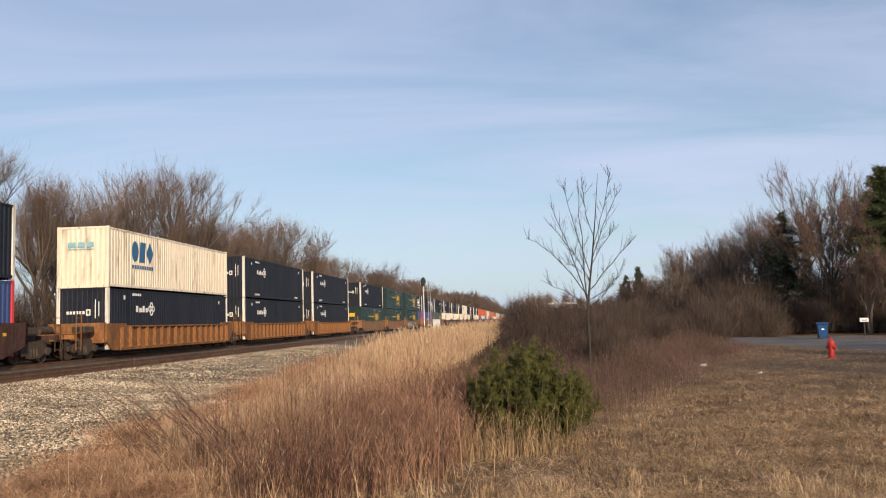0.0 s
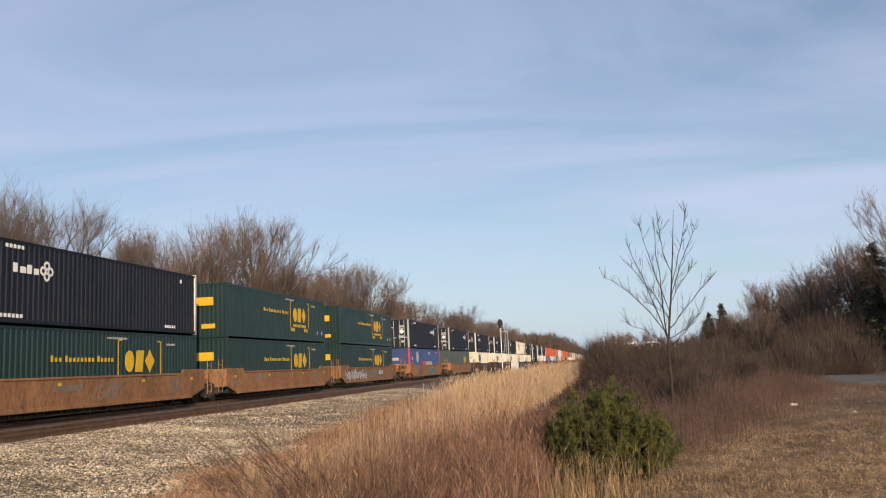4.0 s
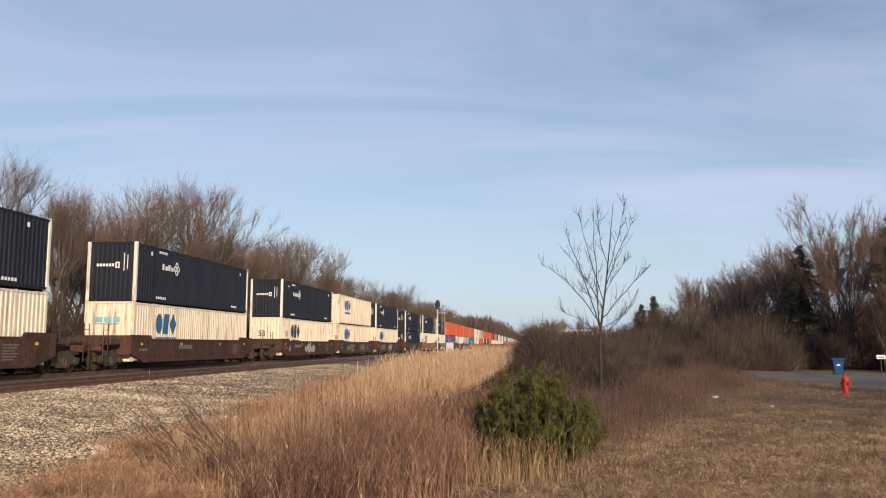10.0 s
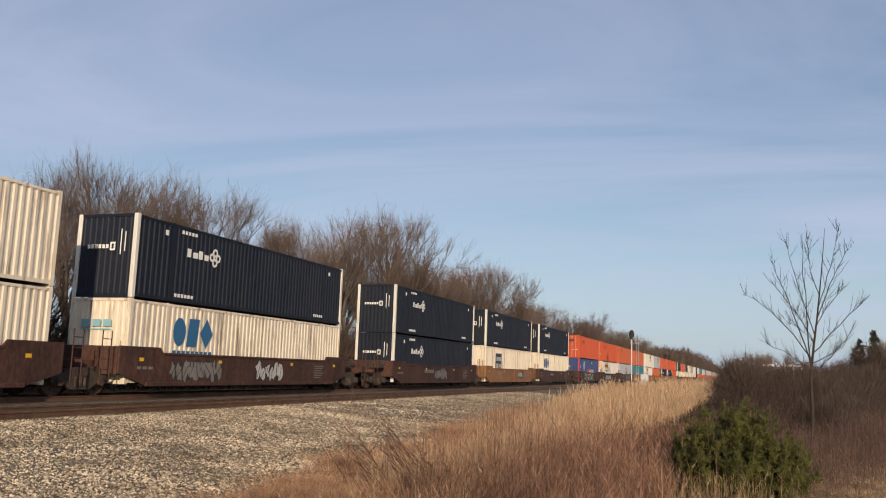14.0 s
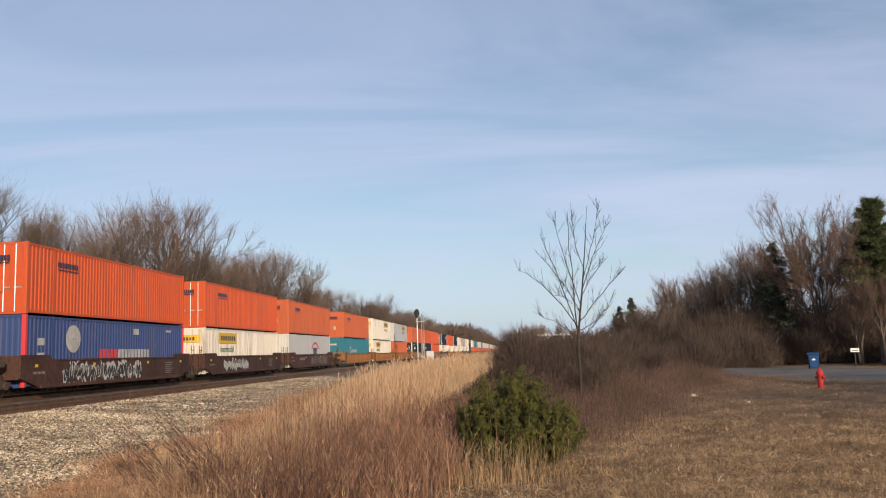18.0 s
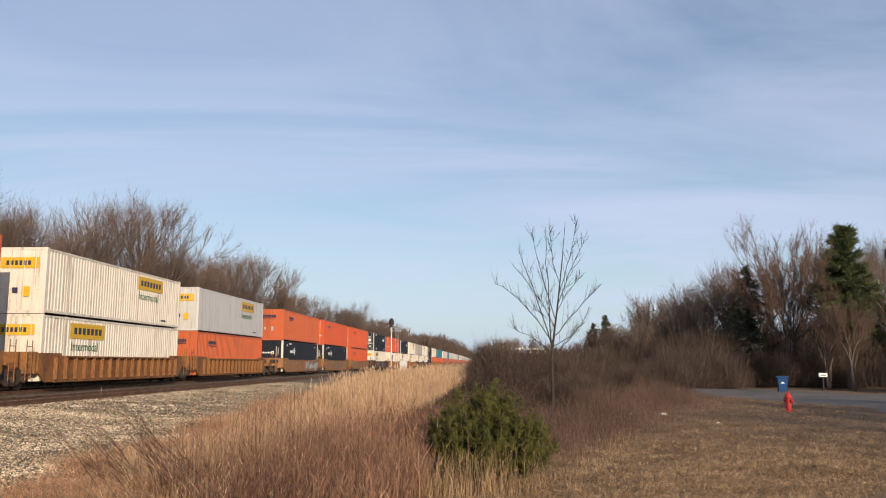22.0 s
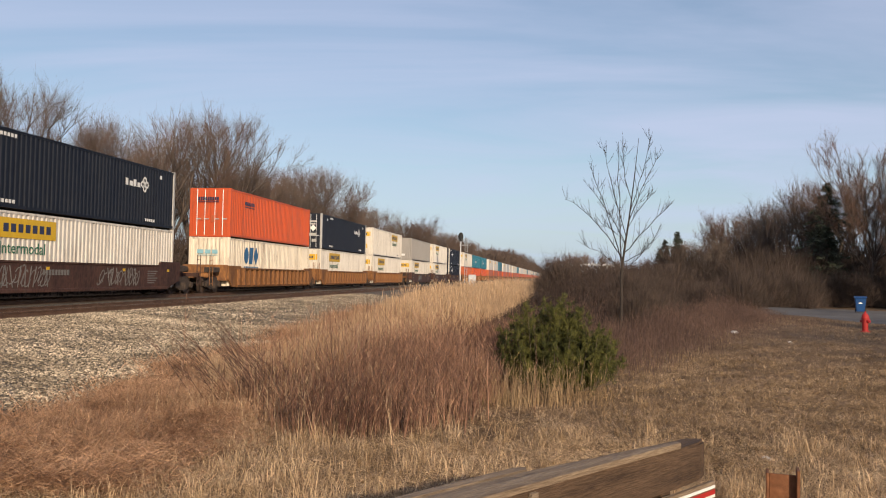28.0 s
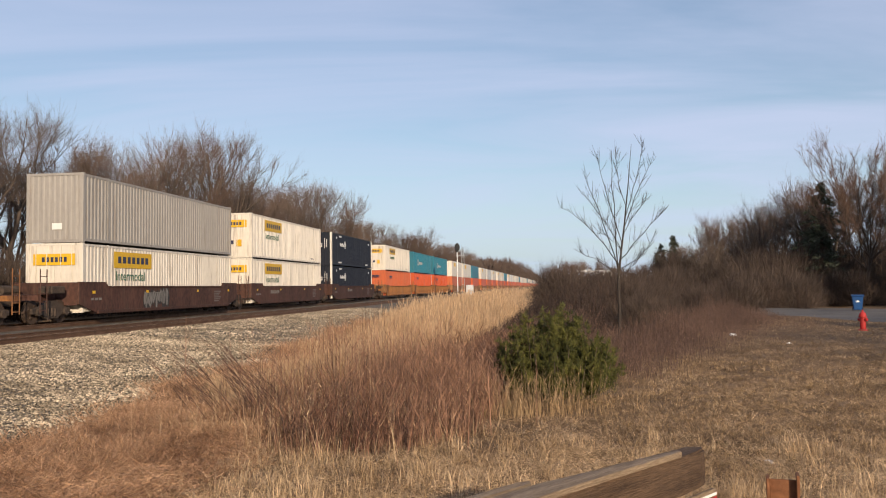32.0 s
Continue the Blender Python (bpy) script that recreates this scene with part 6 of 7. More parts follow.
M_BARK_YOUNG = surface("young_bark", (0.022, 0.018, 0.015), (0.060, 0.047, 0.039), 1.5, 16.0, 0.85, bump=0.3)
M_TWIG_RED = surface("twig_red", (0.098, 0.062, 0.048), (0.20, 0.128, 0.100), 0.3, 5.0, 0.85, bump=0, vary=0.2)


def young_tree():
    """The thin bare tree that stands in the brush: two leaders, long swept limbs, curved upright twigs."""
    w = Wood(7)
    rng = w.rng
    # start height on the stem, then sideways and height at the middle and the tip, thickness
    stem = [Vector((0, 0, -0.1)), Vector((0.02, 0, 1.1)), Vector((0.0, 0.02, 2.05)), Vector((0.10, 0, 2.9)), Vector((0.22, 0.03, 3.75)), Vector((0.36, 0, 5.0)), Vector((0.50, 0.02, 6.4))]
    w.limb(stem, [0.056, 0.048, 0.040, 0.032, 0.025, 0.016, 0.005], 8)
    limbs = [(2.1, -0.10, 3.9, -0.20, 6.2, 0.024), (2.3, -0.62, 4.3, -1.08, 5.5, 0.020), (2.5, -0.95, 3.75, -2.0, 4.5, 0.017), (2.15, -0.65, 2.6, -1.65, 3.05, 0.015),
             (2.7, 0.85, 3.5, 1.75, 4.35, 0.017), (2.4, 0.85, 2.85, 1.40, 3.6, 0.015), (3.7, 0.80, 5.0, 1.40, 5.9, 0.016), (4.0, 0.62, 5.2, 0.90, 6.35, 0.014),
             (3.2, -0.38, 4.9, -0.60, 6.05, 0.015), (3.0, -0.45, 3.9, -1.25, 4.9, 0.013), (3.4, 0.62, 4.1, 1.25, 4.75, 0.013), (4.4, 0.10, 5.4, 0.12, 6.3, 0.012), (2.0, 0.55, 2.5, 1.05, 2.9, 0.011), (2.9, -0.25, 3.4, -0.9, 3.6, 0.011)]
    for z0, x1, z1, x2, z2, r in limbs:
        k = next(i for i in range(len(stem) - 1) if stem[i + 1].z >= z0)
        p = stem[k].lerp(stem[k + 1], (z0 - stem[k].z) / (stem[k + 1].z - stem[k].z))
        dy = rng.uniform(-0.9, 0.9)
        a, b, c = p, Vector((x1 * 0.9, dy * 0.5, z1)), Vector((x2 * 0.88, dy, z2))
        line = []
        for i in range(9):
            t = i / 8
            q = a * (2 * (t - 0.5) * (t - 1)) + b * (4 * t * (1 - t)) + c * (2 * t * (t - 0.5))
            line.append(q + Vector((rng.gauss(0, 0.018), rng.gauss(0, 0.018), rng.gauss(0, 0.012))) * (0 < i))
        rad = [r * (1 - 0.74 * i / 8) for i in range(9)]
        w.limb(line, rad, 5)
        way = (c - a).normalized()
        for _ in range(15):
            u = rng.uniform(0.15, 0.97) * 8
            m = min(int(u), 7)
            q = line[m].lerp(line[m + 1], u - m)
            e = (way * 0.7 + Vector((rng.gauss(0, 0.5), rng.gauss(0, 0.5), rng.uniform(0.2, 0.8)))).normalized()
            ln = rng.uniform(0.22, 0.85) * (1.1 - 0.06 * u)
            f1 = q + e * ln * 0.45
            f2 = f1 + (e + Vector((0, 0, 0.45))).normalized() * ln * 0.55
            w.limb([q, f1, f2], [0.0075, 0.0055, 0.0028], 3)
            for _k in range(3):
                s = q.lerp(f1, rng.uniform(0.4, 1.0)) if rng.random() < 0.5 else f1.lerp(f2, rng.random())
                w.tp.append(s)
                w.td.append((e + Vector((rng.gauss(0, 0.5), rng.gauss(0, 0.5), 0.5))).normalized() * rng.uniform(0.10, 0.34))
                w.tr.append(0.0042)
    trunk = tri_mesh("trunk", [tuple(v) for v in w.v], w.f, M_BARK_YOUNG)
    V, F = spikes(np.array([tuple(v) for v in w.tp]), np.array([tuple(v) for v in w.td]), np.array(w.tr))
    plant("young_tree", (trunk, tri_mesh("crown", V, F, M_BARK_YOUNG)), ("trunk", "crown"), 2.58, 27.0, 1.0, 0, "thin young leafless tree standing in dead brush", "tree")


def matted_straw():
    """Pale flattened clumps and upright bunches in the near field."""
    rng = np.random.default_rng(19)
    for n, y0, y1, r, mat, text in ((150000, 2.8, 9.5, 0.0026, M_PALE, "pale dead straw lying flat in a tangle"), (80000, 2.8, 12.0, 0.0028, M_STRAW_BROWN, "brown dead stems lying flat in a tangle"), (200000, 8.5, 26.0, 0.0042, M_STRAW_BROWN, "brown dead stems lying flat in a tangle"), (90000, 8.5, 20.0, 0.0031, M_STRAW, "straw lying flat in a tangle"), (50000, 9.0, 19.0, 0.003, M_PALE, "pale dead straw lying in patches"), (90000, 22.0, 46.0, 0.008, M_STRAW_BROWN, "brown dead stems lying flat in a tangle")):
        x, y = fan(n, y0, y1, -47, 32, rng, 0.9)
        lump = np.sin(x * 2.3 + 1.3 * np.sin(y * 1.7)) * np.sin(y * 2.9 + x) + 0.6 * np.sin(x * 0.9 - y * 0.7)
        keep = (x > edge_x(y) + 0.3 + rng.normal(0, 0.3, n)) & (x < road_left(y) + 0.15 + rng.normal(0, 0.5, n)) & (lump + rng.normal(0, 0.5, n) > (0.55 if "patches" in text else -0.6))
        if mat is M_PALE:
            keep &= (rng.uniform(0, 1, n) < np.clip((x + 3.2) / 1.8, 0.22, 1)) | (y < 5.2)
        x, y = x[keep], y[keep]
        a = rng.uniform(0, 6.28, len(x))
        L = rng.uniform(0.03, 0.105, len(x))
        P = on_ground(x, y) + np.stack([0 * x, 0 * x, rng.uniform(0.02, 0.07, len(x))], -1)
        V, F = slivers(P, np.stack([np.cos(a) * L, np.sin(a) * L, rng.normal(0.22, 0.30, len(x)) * L], -1), np.full(len(x), r * 0.72))
        tagged(new("lying_straw", tri_mesh("lying_straw", V, F, mat)), text, "grass", kind="stuff")
    # small drooping tufts close together, paler and darker by patches
    for m, y0, y1, mat, w0, tall in ((5200, 3.0, 9.5, M_PALE, 0.0026, 0.15), (5200, 3.0, 12.0, M_STRAW, 0.0030, 0.14), (7000, 8.5, 24.0, M_STRAW_BROWN, 0.0085, 0.16), (4200, 8.5, 22.0, M_STRAW, 0.0080, 0.16), (3000, 8.5, 22.0, M_PALE, 0.0070, 0.15)):
        cx, cy = fan(m, y0, y1, -44, 31, rng, 0.9)
        big = np.sin(cx * 0.9 + 1.7 * np.sin(cy * 0.6)) * np.cos(cy * 0.75 - cx * 0.4) + 0.5 * np.sin(cx * 2.6 - cy * 1.9)
        keep = (cx > edge_x(cy) + 0.6) & (cx < road_left(cy) - 0.2) & ((cx > brush_right(cy) + 0.3) | (cy < 9.6))
        keep &= big + rng.normal(0, 0.35, m) > (0.15 if mat is M_PALE else -0.5)
        if mat is M_PALE:
            keep &= cx > -3.4 + rng.normal(0, 0.5, m)
        cx, cy = cx[keep], cy[keep]
        k = 17
        x, y = np.repeat(cx, k) + rng.normal(0, 0.035, len(cx) * k), np.repeat(cy, k) + rng.normal(0, 0.035, len(cx) * k)
        h = np.repeat(rng.uniform(0.35, 1.0, len(cx)), k) * rng.uniform(0.4, 1.1, len(x)) * tall
        away = np.arctan2(y - np.repeat(cy, k), x - np.repeat(cx, k)) + rng.normal(0, 0.5, len(x))
        V, F = blades(on_ground(x, y), h, np.full(len(x), w0), 1.15, rng, 0.75, away)
        tagged(new("grass_tussocks", tri_mesh("grass_tussocks", V, F, mat)), "small drooping dead grass tufts", "grass", kind="stuff")
    # round the viewer's feet and behind
    n = 60000
    x, y = rng.uniform(-9, 6, n), rng.uniform(-10, 3.2, n)
    keep = (x > edge_x(y) + 0.3) & (x < road_left(y) - 0.2)
    x, y = x[keep], y[keep]
    a, L = rng.uniform(0, 6.28, len(x)), rng.uniform(0.06, 0.2, len(x))
    V, F = slivers(on_ground(x, y) + np.array([0, 0, 0.03]), np.stack([np.cos(a) * L, np.sin(a) * L, rng.normal(0.25, 0.3, len(x)) * L], -1), np.full(len(x), 0.0035))
    tagged(new("lying_straw", tri_mesh("lying_straw", V, F, M_STRAW)), "straw lying flat in a tangle", "grass", kind="stuff")
    m, k = 900, 26
    cx, cy = fan(m, 3.0, 11.5, -46, 30, rng, 1.0)
    way = np.repeat(rng.uniform(0, 6.28, m), k) + rng.normal(0, 0.5, m * k)
    x, y = np.repeat(cx, k) + rng.normal(0, 0.10, m * k), np.repeat(cy, k) + rng.normal(0, 0.10, m * k)
    keep = (x > edge_x(y) + 0.5) & (x < road_left(y) - 0.3)
    flat = blades(on_ground(x[keep], y[keep]), rng.uniform(0.05, 0.17, keep.sum()), np.full(keep.sum(), 0.0050), 2.8, rng, 0.35, way[keep])
    m, k = 430, 34
    cx, cy = fan(m, 3.4, 9.8, -34, 26, rng, 1.0)
    x, y = np.repeat(cx, k) + rng.normal(0, 0.07, m * k), np.repeat(cy, k) + rng.normal(0, 0.07, m * k)
    keep = x > edge_x(y) + 0.5
    up = blades(on_ground(x[keep], y[keep]), rng.uniform(0.08, 0.30, keep.sum()), np.full(keep.sum(), 0.0042), 0.6, rng, 0.5)
    V, F = joined(flat, up)
    tagged(new("matted_straw", tri_mesh("matted_straw", V, F, M_PALE)), "pale matted straw in flattened clumps", "grass", kind="stuff")


M_CANE = surface("bramble_cane", (0.085, 0.045, 0.032), (0.20, 0.115, 0.08), 0.5, 6.0, 0.8, bump=0, islands=0.3)
M_STRAW_BROWN = surface("brown_straw", (0.105, 0.066, 0.038), (0.45, 0.315, 0.195), 0.8, 7.0, 0.75, bump=0, islands=0.5, through_light=0.2)
M_PALE = surface("pale_straw", (0.40, 0.265, 0.14), (0.84, 0.62, 0.39), 0.9, 7.0, 0.7, bump=0, islands=0.4, through_light=0.25)
short_grass()
matted_straw()
golden_grass()
weed_beds()
juniper_bush()
young_tree()
woods()

# ---- things in the field and by the road ----
def lathe(bm, profile, n=16):
    """Turned shape from (radius, height) pairs."""
    rings = []
    for r, z in profile:
        rings.append([bm.verts.new((r * math.cos(2 * math.pi * k / n), r * math.sin(2 * math.pi * k / n), z)) for k in range(n)])
    for a, b in zip(rings, rings[1:]):
        for k in range(n):
            bm.faces.new((a[k], a[(k + 1) % n], b[(k + 1) % n], b[k]))
    bm.faces.new(rings[0][::-1])
    bm.faces.new(rings[-1])
    return bm


def fire_hydrant(x, y):
    h = new("fire_hydrant")
    part("base_flange", lathe(bmesh.new(), [(0.17, -0.05), (0.17, 0.05), (0.12, 0.06)]), M_RED, h)
    part("barrel", lathe(bmesh.new(), [(0.11, 0.05), (0.11, 0.50), (0.15, 0.51), (0.15, 0.55), (0.12, 0.56)]), M_RED, h)
    part("bonnet", lathe(bmesh.new(), [(0.13, 0.56), (0.125, 0.62), (0.09, 0.69), (0.05, 0.72), (0.035, 0.73), (0.035, 0.79)]), M_RED, h)
    for a in (0, 90, 180):
        bm = bmesh.new()
        d = Vector((math.cos(radians(a - 60)), math.sin(radians(a - 60)), 0))
        rod(bm, d * 0.08 + Vector((0, 0, 0.42)), d * 0.19 + Vector((0, 0, 0.42)), 0.06 if a != 90 else 0.08, n=12)
        rod(bm, d * 0.19 + Vector((0, 0, 0.42)), d * 0.215 + Vector((0, 0, 0.42)), 0.03, n=5)
        part("nozzle_cap", bm, M_RED, h)
    h.matrix_basis = pose(x, y, height(x, y))
    tagged(h, "red cast iron fire hydrant in dead grass", "fire hydrant")


def rubbish_bin(x, y):
    b = new("wheelie_bin")
    bm = bmesh.new()
    lo = [bm.verts.new(v) for v in ((-0.26, -0.28, 0.06), (0.26, -0.28, 0.06), (0.26, 0.25, 0.06), (-0.26, 0.25, 0.06))]
    hi = [bm.verts.new(v) for v in ((-0.36, -0.36, 1.0), (0.36, -0.36, 1.0), (0.36, 0.38, 1.0), (-0.36, 0.38, 1.0))]
    bm.faces.new(lo[::-1])
    bm.faces.new(hi)
    for i in range(4):
        bm.faces.new((lo[i], lo[(i + 1) % 4], hi[(i + 1) % 4], hi[i]))
    bmesh.ops.bevel(bm, geom=bm.edges[:], offset=0.04, segments=2, affect="EDGES")
    part("body", bm, M_BLUE, b)
    bm = bmesh.new()
    prism_yz(bm, [(-0.42, 1.0), (0.42, 1.0), (0.42, 1.05), (0.2, 1.12), (-0.30, 1.10), (-0.42, 1.05)], -0.40, 0.40)
    part("lid", bm, M_BLUE, b)
    for x0 in (-0.33, 0.27):
        bm = bmesh.new()
        rod(bm, (x0, 0.27, 0.13), (x0 + 0.06, 0.27, 0.13), 0.13, n=14)
        part("wheel", bm, M_BLACK, b)
    part("emblem", boxes((-0.12, -0.345, 0.60, 0.12, -0.30, 0.66), (-0.05, -0.35, 0.66, 0.05, -0.31, 0.72)), M_WHITE, b, "white emblem")
    bm = bmesh.new()
    rod(bm, (-0.3, 0.44, 0.98), (0.3, 0.44, 0.98), 0.02, n=6)
    part("handle", bm, M_BLUE, b)
    b.matrix_basis = pose(x, y, height(x, y) + 0.05, 0, 0, -18) @ Matrix.Scale(0.88, 4)
    tagged(b, "blue plastic wheelie bin at the roadside", "rubbish bin")


def mailbox(x, y):
    m = new("mailbox")
    part("post", boxes((-0.05, -0.05, -0.2, 0.05, 0.05, 1.0), bevel=0.008), M_BLACK, m)
    bm = bmesh.new()
    prof = [(-0.13, 0)] + [(0.13 * -math.cos(a * math.pi / 8), 0.14 + 0.13 * math.sin(a * math.pi / 8)) for a in range(9)] + [(0.13, 0)]
    a = [bm.verts.new((-0.33, py, 1.0 + pz)) for py, pz in prof]
    b = [bm.verts.new((0.33, py, 1.0 + pz)) for py, pz in prof]
    bm.faces.new(a)
    bm.faces.new(b[::-1])
    for i in range(len(prof)):
        bm.faces.new((a[i], b[i], b[(i + 1) % len(prof)], a[(i + 1) % len(prof)]))
    part("box", bm, M_WHITE, m, "white painted box")
    part("lettering", boxes((-0.2, -0.139, 1.08, 0.2, -0.131, 1.14)), M_BLACK, m)
    part("flag", boxes((0.2, -0.145, 1.15, 0.22, -0.135, 1.36)), M_RED, m)
    m.matrix_basis = pose(x, y, height(x, y), 0, 0, -12) @ Matrix.Diagonal((0.78, 0.78, 0.95, 1.0))
    tagged(m, "white mailbox on a dark post beside the road", "mailbox")


def utility_pole(x, y):
    p = new("utility_pole")
    bm = bmesh.new()
    rod(bm, (0, 0, -0.5), (0, 0, 10.9), 0.22, 0.13, 12)
    part("pole", bm, M_POLE, p)
    part("crossarm", boxes((-0.55, -0.06, 10.25, 0.35, 0.06, 10.38), bevel=0.01), M_POLE, p)
    for k in (-0.48, 0.0, 0.28):
        bm = lathe(bmesh.new(), [(0.03, 10.38), (0.05, 10.42), (0.03, 10.47), (0.05, 10.51), (0.02, 10.56)], 8)
        bmesh.ops.translate(bm, verts=bm.verts, vec=(k, 0, 0 if k else 0.5))
        part("insulator", bm, M_GALV, p)
    bm = lathe(bmesh.new(), [(0.13, 9.1), (0.16, 9.12), (0.16, 9.78), (0.13, 9.82), (0.05, 9.85)], 14)
    bmesh.ops.translate(bm, verts=bm.verts, vec=(-0.30, 0.0, 0))
    part("transformer", bm, M_TRUCK, p, "dark grey transformer can")
    bm = bmesh.new()
    rod(bm, (-0.15, -0.05, 0.2), (-0.12, -0.05, 8.8), 0.025, n=6)
    part("conduit", bm, M_GALV, p)
    part("guard_board", boxes((-0.30, -0.10, 3.9, -0.19, 0.10, 5.9)), M_BLACK, p)
    p.matrix_basis = pose(x, y, height(x, y), 0, 1.5, 15)
    tagged(p, "weathered wooden utility pole with a transformer", "utility pole")
    # service wires going off past the wood
    for k, (dz, to) in enumerate(((6.0, (62, 80, 7.2)), (6.5, (60, 70, 7.6)))):
        bm = bmesh.new()
        a, b = Vector((x, y, dz)), Vector(to)
        q = a
        for i in range(1, 9):
            t = i / 8
            n = a.lerp(b, t) - Vector((0, 0, 1.2 * 4 * t * (1 - t) * 0.5))
            rod(bm, q, n, 0.014, n=4)
            q = n
        tagged(new("overhead_wire", bm_mesh("overhead_wire", bm, M_BLACK)), "thin black overhead wire from the pole", "wire", "overhead wires")


def rail_signal(x, y):
    s = new("rail_signal")
    top = 7.35
    bm = bmesh.new()
    rod(bm, (0, 0, -0.1), (0, 0, top + 0.5), 0.085, n=10)
    part("mast", bm, M_GALV, s)
    bm = bmesh.new()
    for k in (0.65, 1.0):
        rod(bm, (k, 0.1, 0.0), (k, 0.1, top - 0.3), 0.035, n=5)
    for i in range(20):
        rod(bm, (0.65, 0.1, 0.4 + i * 0.34), (1.0, 0.1, 0.4 + i * 0.34), 0.02, n=5)
    part("ladder", bm, M_GALV, s)
    part("platform", boxes((-0.2, -0.3, top - 1.25, 1.1, 0.6, top - 1.19), bevel=0.01), M_GALV, s)
    part("guard_rail", boxes((-0.2, -0.32, top - 0.45, 1.1, -0.28, top - 0.40), bevel=0.01), M_GALV, s)
    bm = bmesh.new()
    n = 24
    a = [bm.verts.new((0.40 * math.cos(2 * math.pi * k / n), -0.10, top + 0.70 * math.sin(2 * math.pi * k / n))) for k in range(n)]
    b = [bm.verts.new((v.co.x, -0.05, v.co.z)) for v in a]
    bm.faces.new(a)
    bm.faces.new(b[::-1])
    for i in range(n):
        bm.faces.new((a[i], b[i], b[(i + 1) % n], a[(i + 1) % n]))
    head = part("backplate", bm, M_BLACK, s, "black oval signal backplate")
    for z in (-0.38, 0.0, 0.38):
        bm = bmesh.new()
        rod(bm, (0, -0.4, top + z), (0, -0.1, top + z), 0.17, n=14)
        part("hood", bm, M_BLACK, head)
    part("housing", boxes((-0.22, -0.05, top - 0.6, 0.22, 0.3, top + 0.6), bevel=0.03), M_BLACK, s)
    part("relay_cabinet", boxes((1.3, -0.4, 0.0, 2.4, 0.5, 1.7), bevel=0.03), M_GALV, s)
    s.matrix_basis = pose(x, y, height(x, y))
    tagged(s, "railway signal mast with black hooded head and ladder", "railway signal")


def timber_barrier():
    """Old road-end barrier: a heavy timber coloured dark for its shaded face, split boards on top paler for the light
    on them, and a striped board under it.
    """
    b = new("timber_barrier")
    m = Matrix.Translation((-0.266, 2.942, 1.017)) @ Matrix.Rotation(radians(52.8), 4, "Z")
    rngt = random.Random(5)

    def slab(pts, z0, z1, bevel):
        bm = bmesh.new()
        lo = [bm.verts.new((x, y, z0 + rngt.uniform(-0.004, 0.004))) for x, y in pts]
        hi = [bm.verts.new((x, y, z1 + rngt.uniform(-0.004, 0.004))) for x, y in pts]
        bm.faces.new(lo[::-1])
        bm.faces.new(hi)
        for i in range(len(pts)):
            bm.faces.new((lo[i], lo[(i + 1) % len(pts)], hi[(i + 1) % len(pts)], hi[i]))
        bmesh.ops.bevel(bm, geom=bm.edges[:], offset=bevel, segments=2, affect="EDGES")
        return bm

    # beam coloured as in shade, the boards on it paler as in sun
    beam = part("beam", slab([(-0.5, 0.012), (0.2, 0.008), (0.9, 0.014), (1.60, 0.010), (1.80, 0.012), (1.88, 0.03), (1.91, 0.08), (1.86, 0.13), (0.7, 0.19), (-0.5, 0.2)], -0.215, -0.022, 0.012), M_TIMBER_SHADED, b, "timber coloured dark for its shaded face")
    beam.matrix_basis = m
    part("top_board", slab([(-0.5, 0.0), (0.3, 0.004), (0.9, -0.004), (1.58, 0.0), (1.62, 0.05), (1.1, 0.085), (0.5, 0.095), (-0.5, 0.09)], -0.020, 0.004, 0.004), M_TIMBER, beam, "weathered split board, paler for the lit top")
    part("top_board", slab([(-0.5, 0.097), (0.5, 0.102), (1.05, 0.09), (0.98, 0.122), (0.6, 0.15), (-0.5, 0.15)], -0.018, 0.001, 0.004), M_TIMBER, beam, "weathered split board, paler for the lit top")
    part("top_board", slab([(-0.5, 0.157), (0.58, 0.155), (0.62, 0.19), (0.55, 0.212), (-0.5, 0.205)], -0.018, 0.006, 0.004), M_TIMBER, beam, "weathered split board, paler for the lit top")
    board = part("striped_board", slab([(0.2, -0.02), (1.90, -0.02), (1.90, 0.01), (0.2, 0.01)], -0.335, -0.225, 0.004), M_TIMBER, b, "weathered board with faded red and white bands")
    board.matrix_basis = m
    for z in (-0.255, -0.30):
        part("white_band", boxes((0.21, -0.0235, z, 1.89, -0.0195, z + 0.014)), M_WHITE, board)
    part("red_band", boxes((0.21, -0.0235, -0.285, 1.89, -0.0195, -0.262)), M_RED, board)
    for x0 in (0.45, 1.45):
        leg = part("leg", boxes((x0, 0.03, -1.13, x0 + 0.09, 0.12, -0.22), bevel=0.008), M_TIMBER_SHADED, b)
        leg.matrix_basis = m
    part("wedge", boxes((0.40, -0.012, -0.16, 0.44, 0.005, -0.03)), M_TIMBER, beam)
    tagged(b, "weathered split timber barrier beam near the field edge", "barrier")


def steel_post(x, y, tall):
    p = new("steel_post")
    bm = boxes((-0.075, -0.05, -0.2, -0.06, 0.05, tall), (0.06, -0.05, -0.2, 0.075, 0.05, tall + 0.02), (-0.06, -0.006, -0.2, 0.06, 0.006, tall - 0.01), bevel=0.003)
    part("profile", bm, M_RUST, p)
    bm = bmesh.new()
    rod(bm, (0, -0.03, tall - 0.14), (0, 0.0, tall - 0.14), 0.018, n=6)
    part("bolt", bm, M_GALV, p)
    p.matrix_basis = pose(x, y, height(x, y), 0, 0, -14)
    tagged(p, "rusty steel H-section post in dead grass", "post")


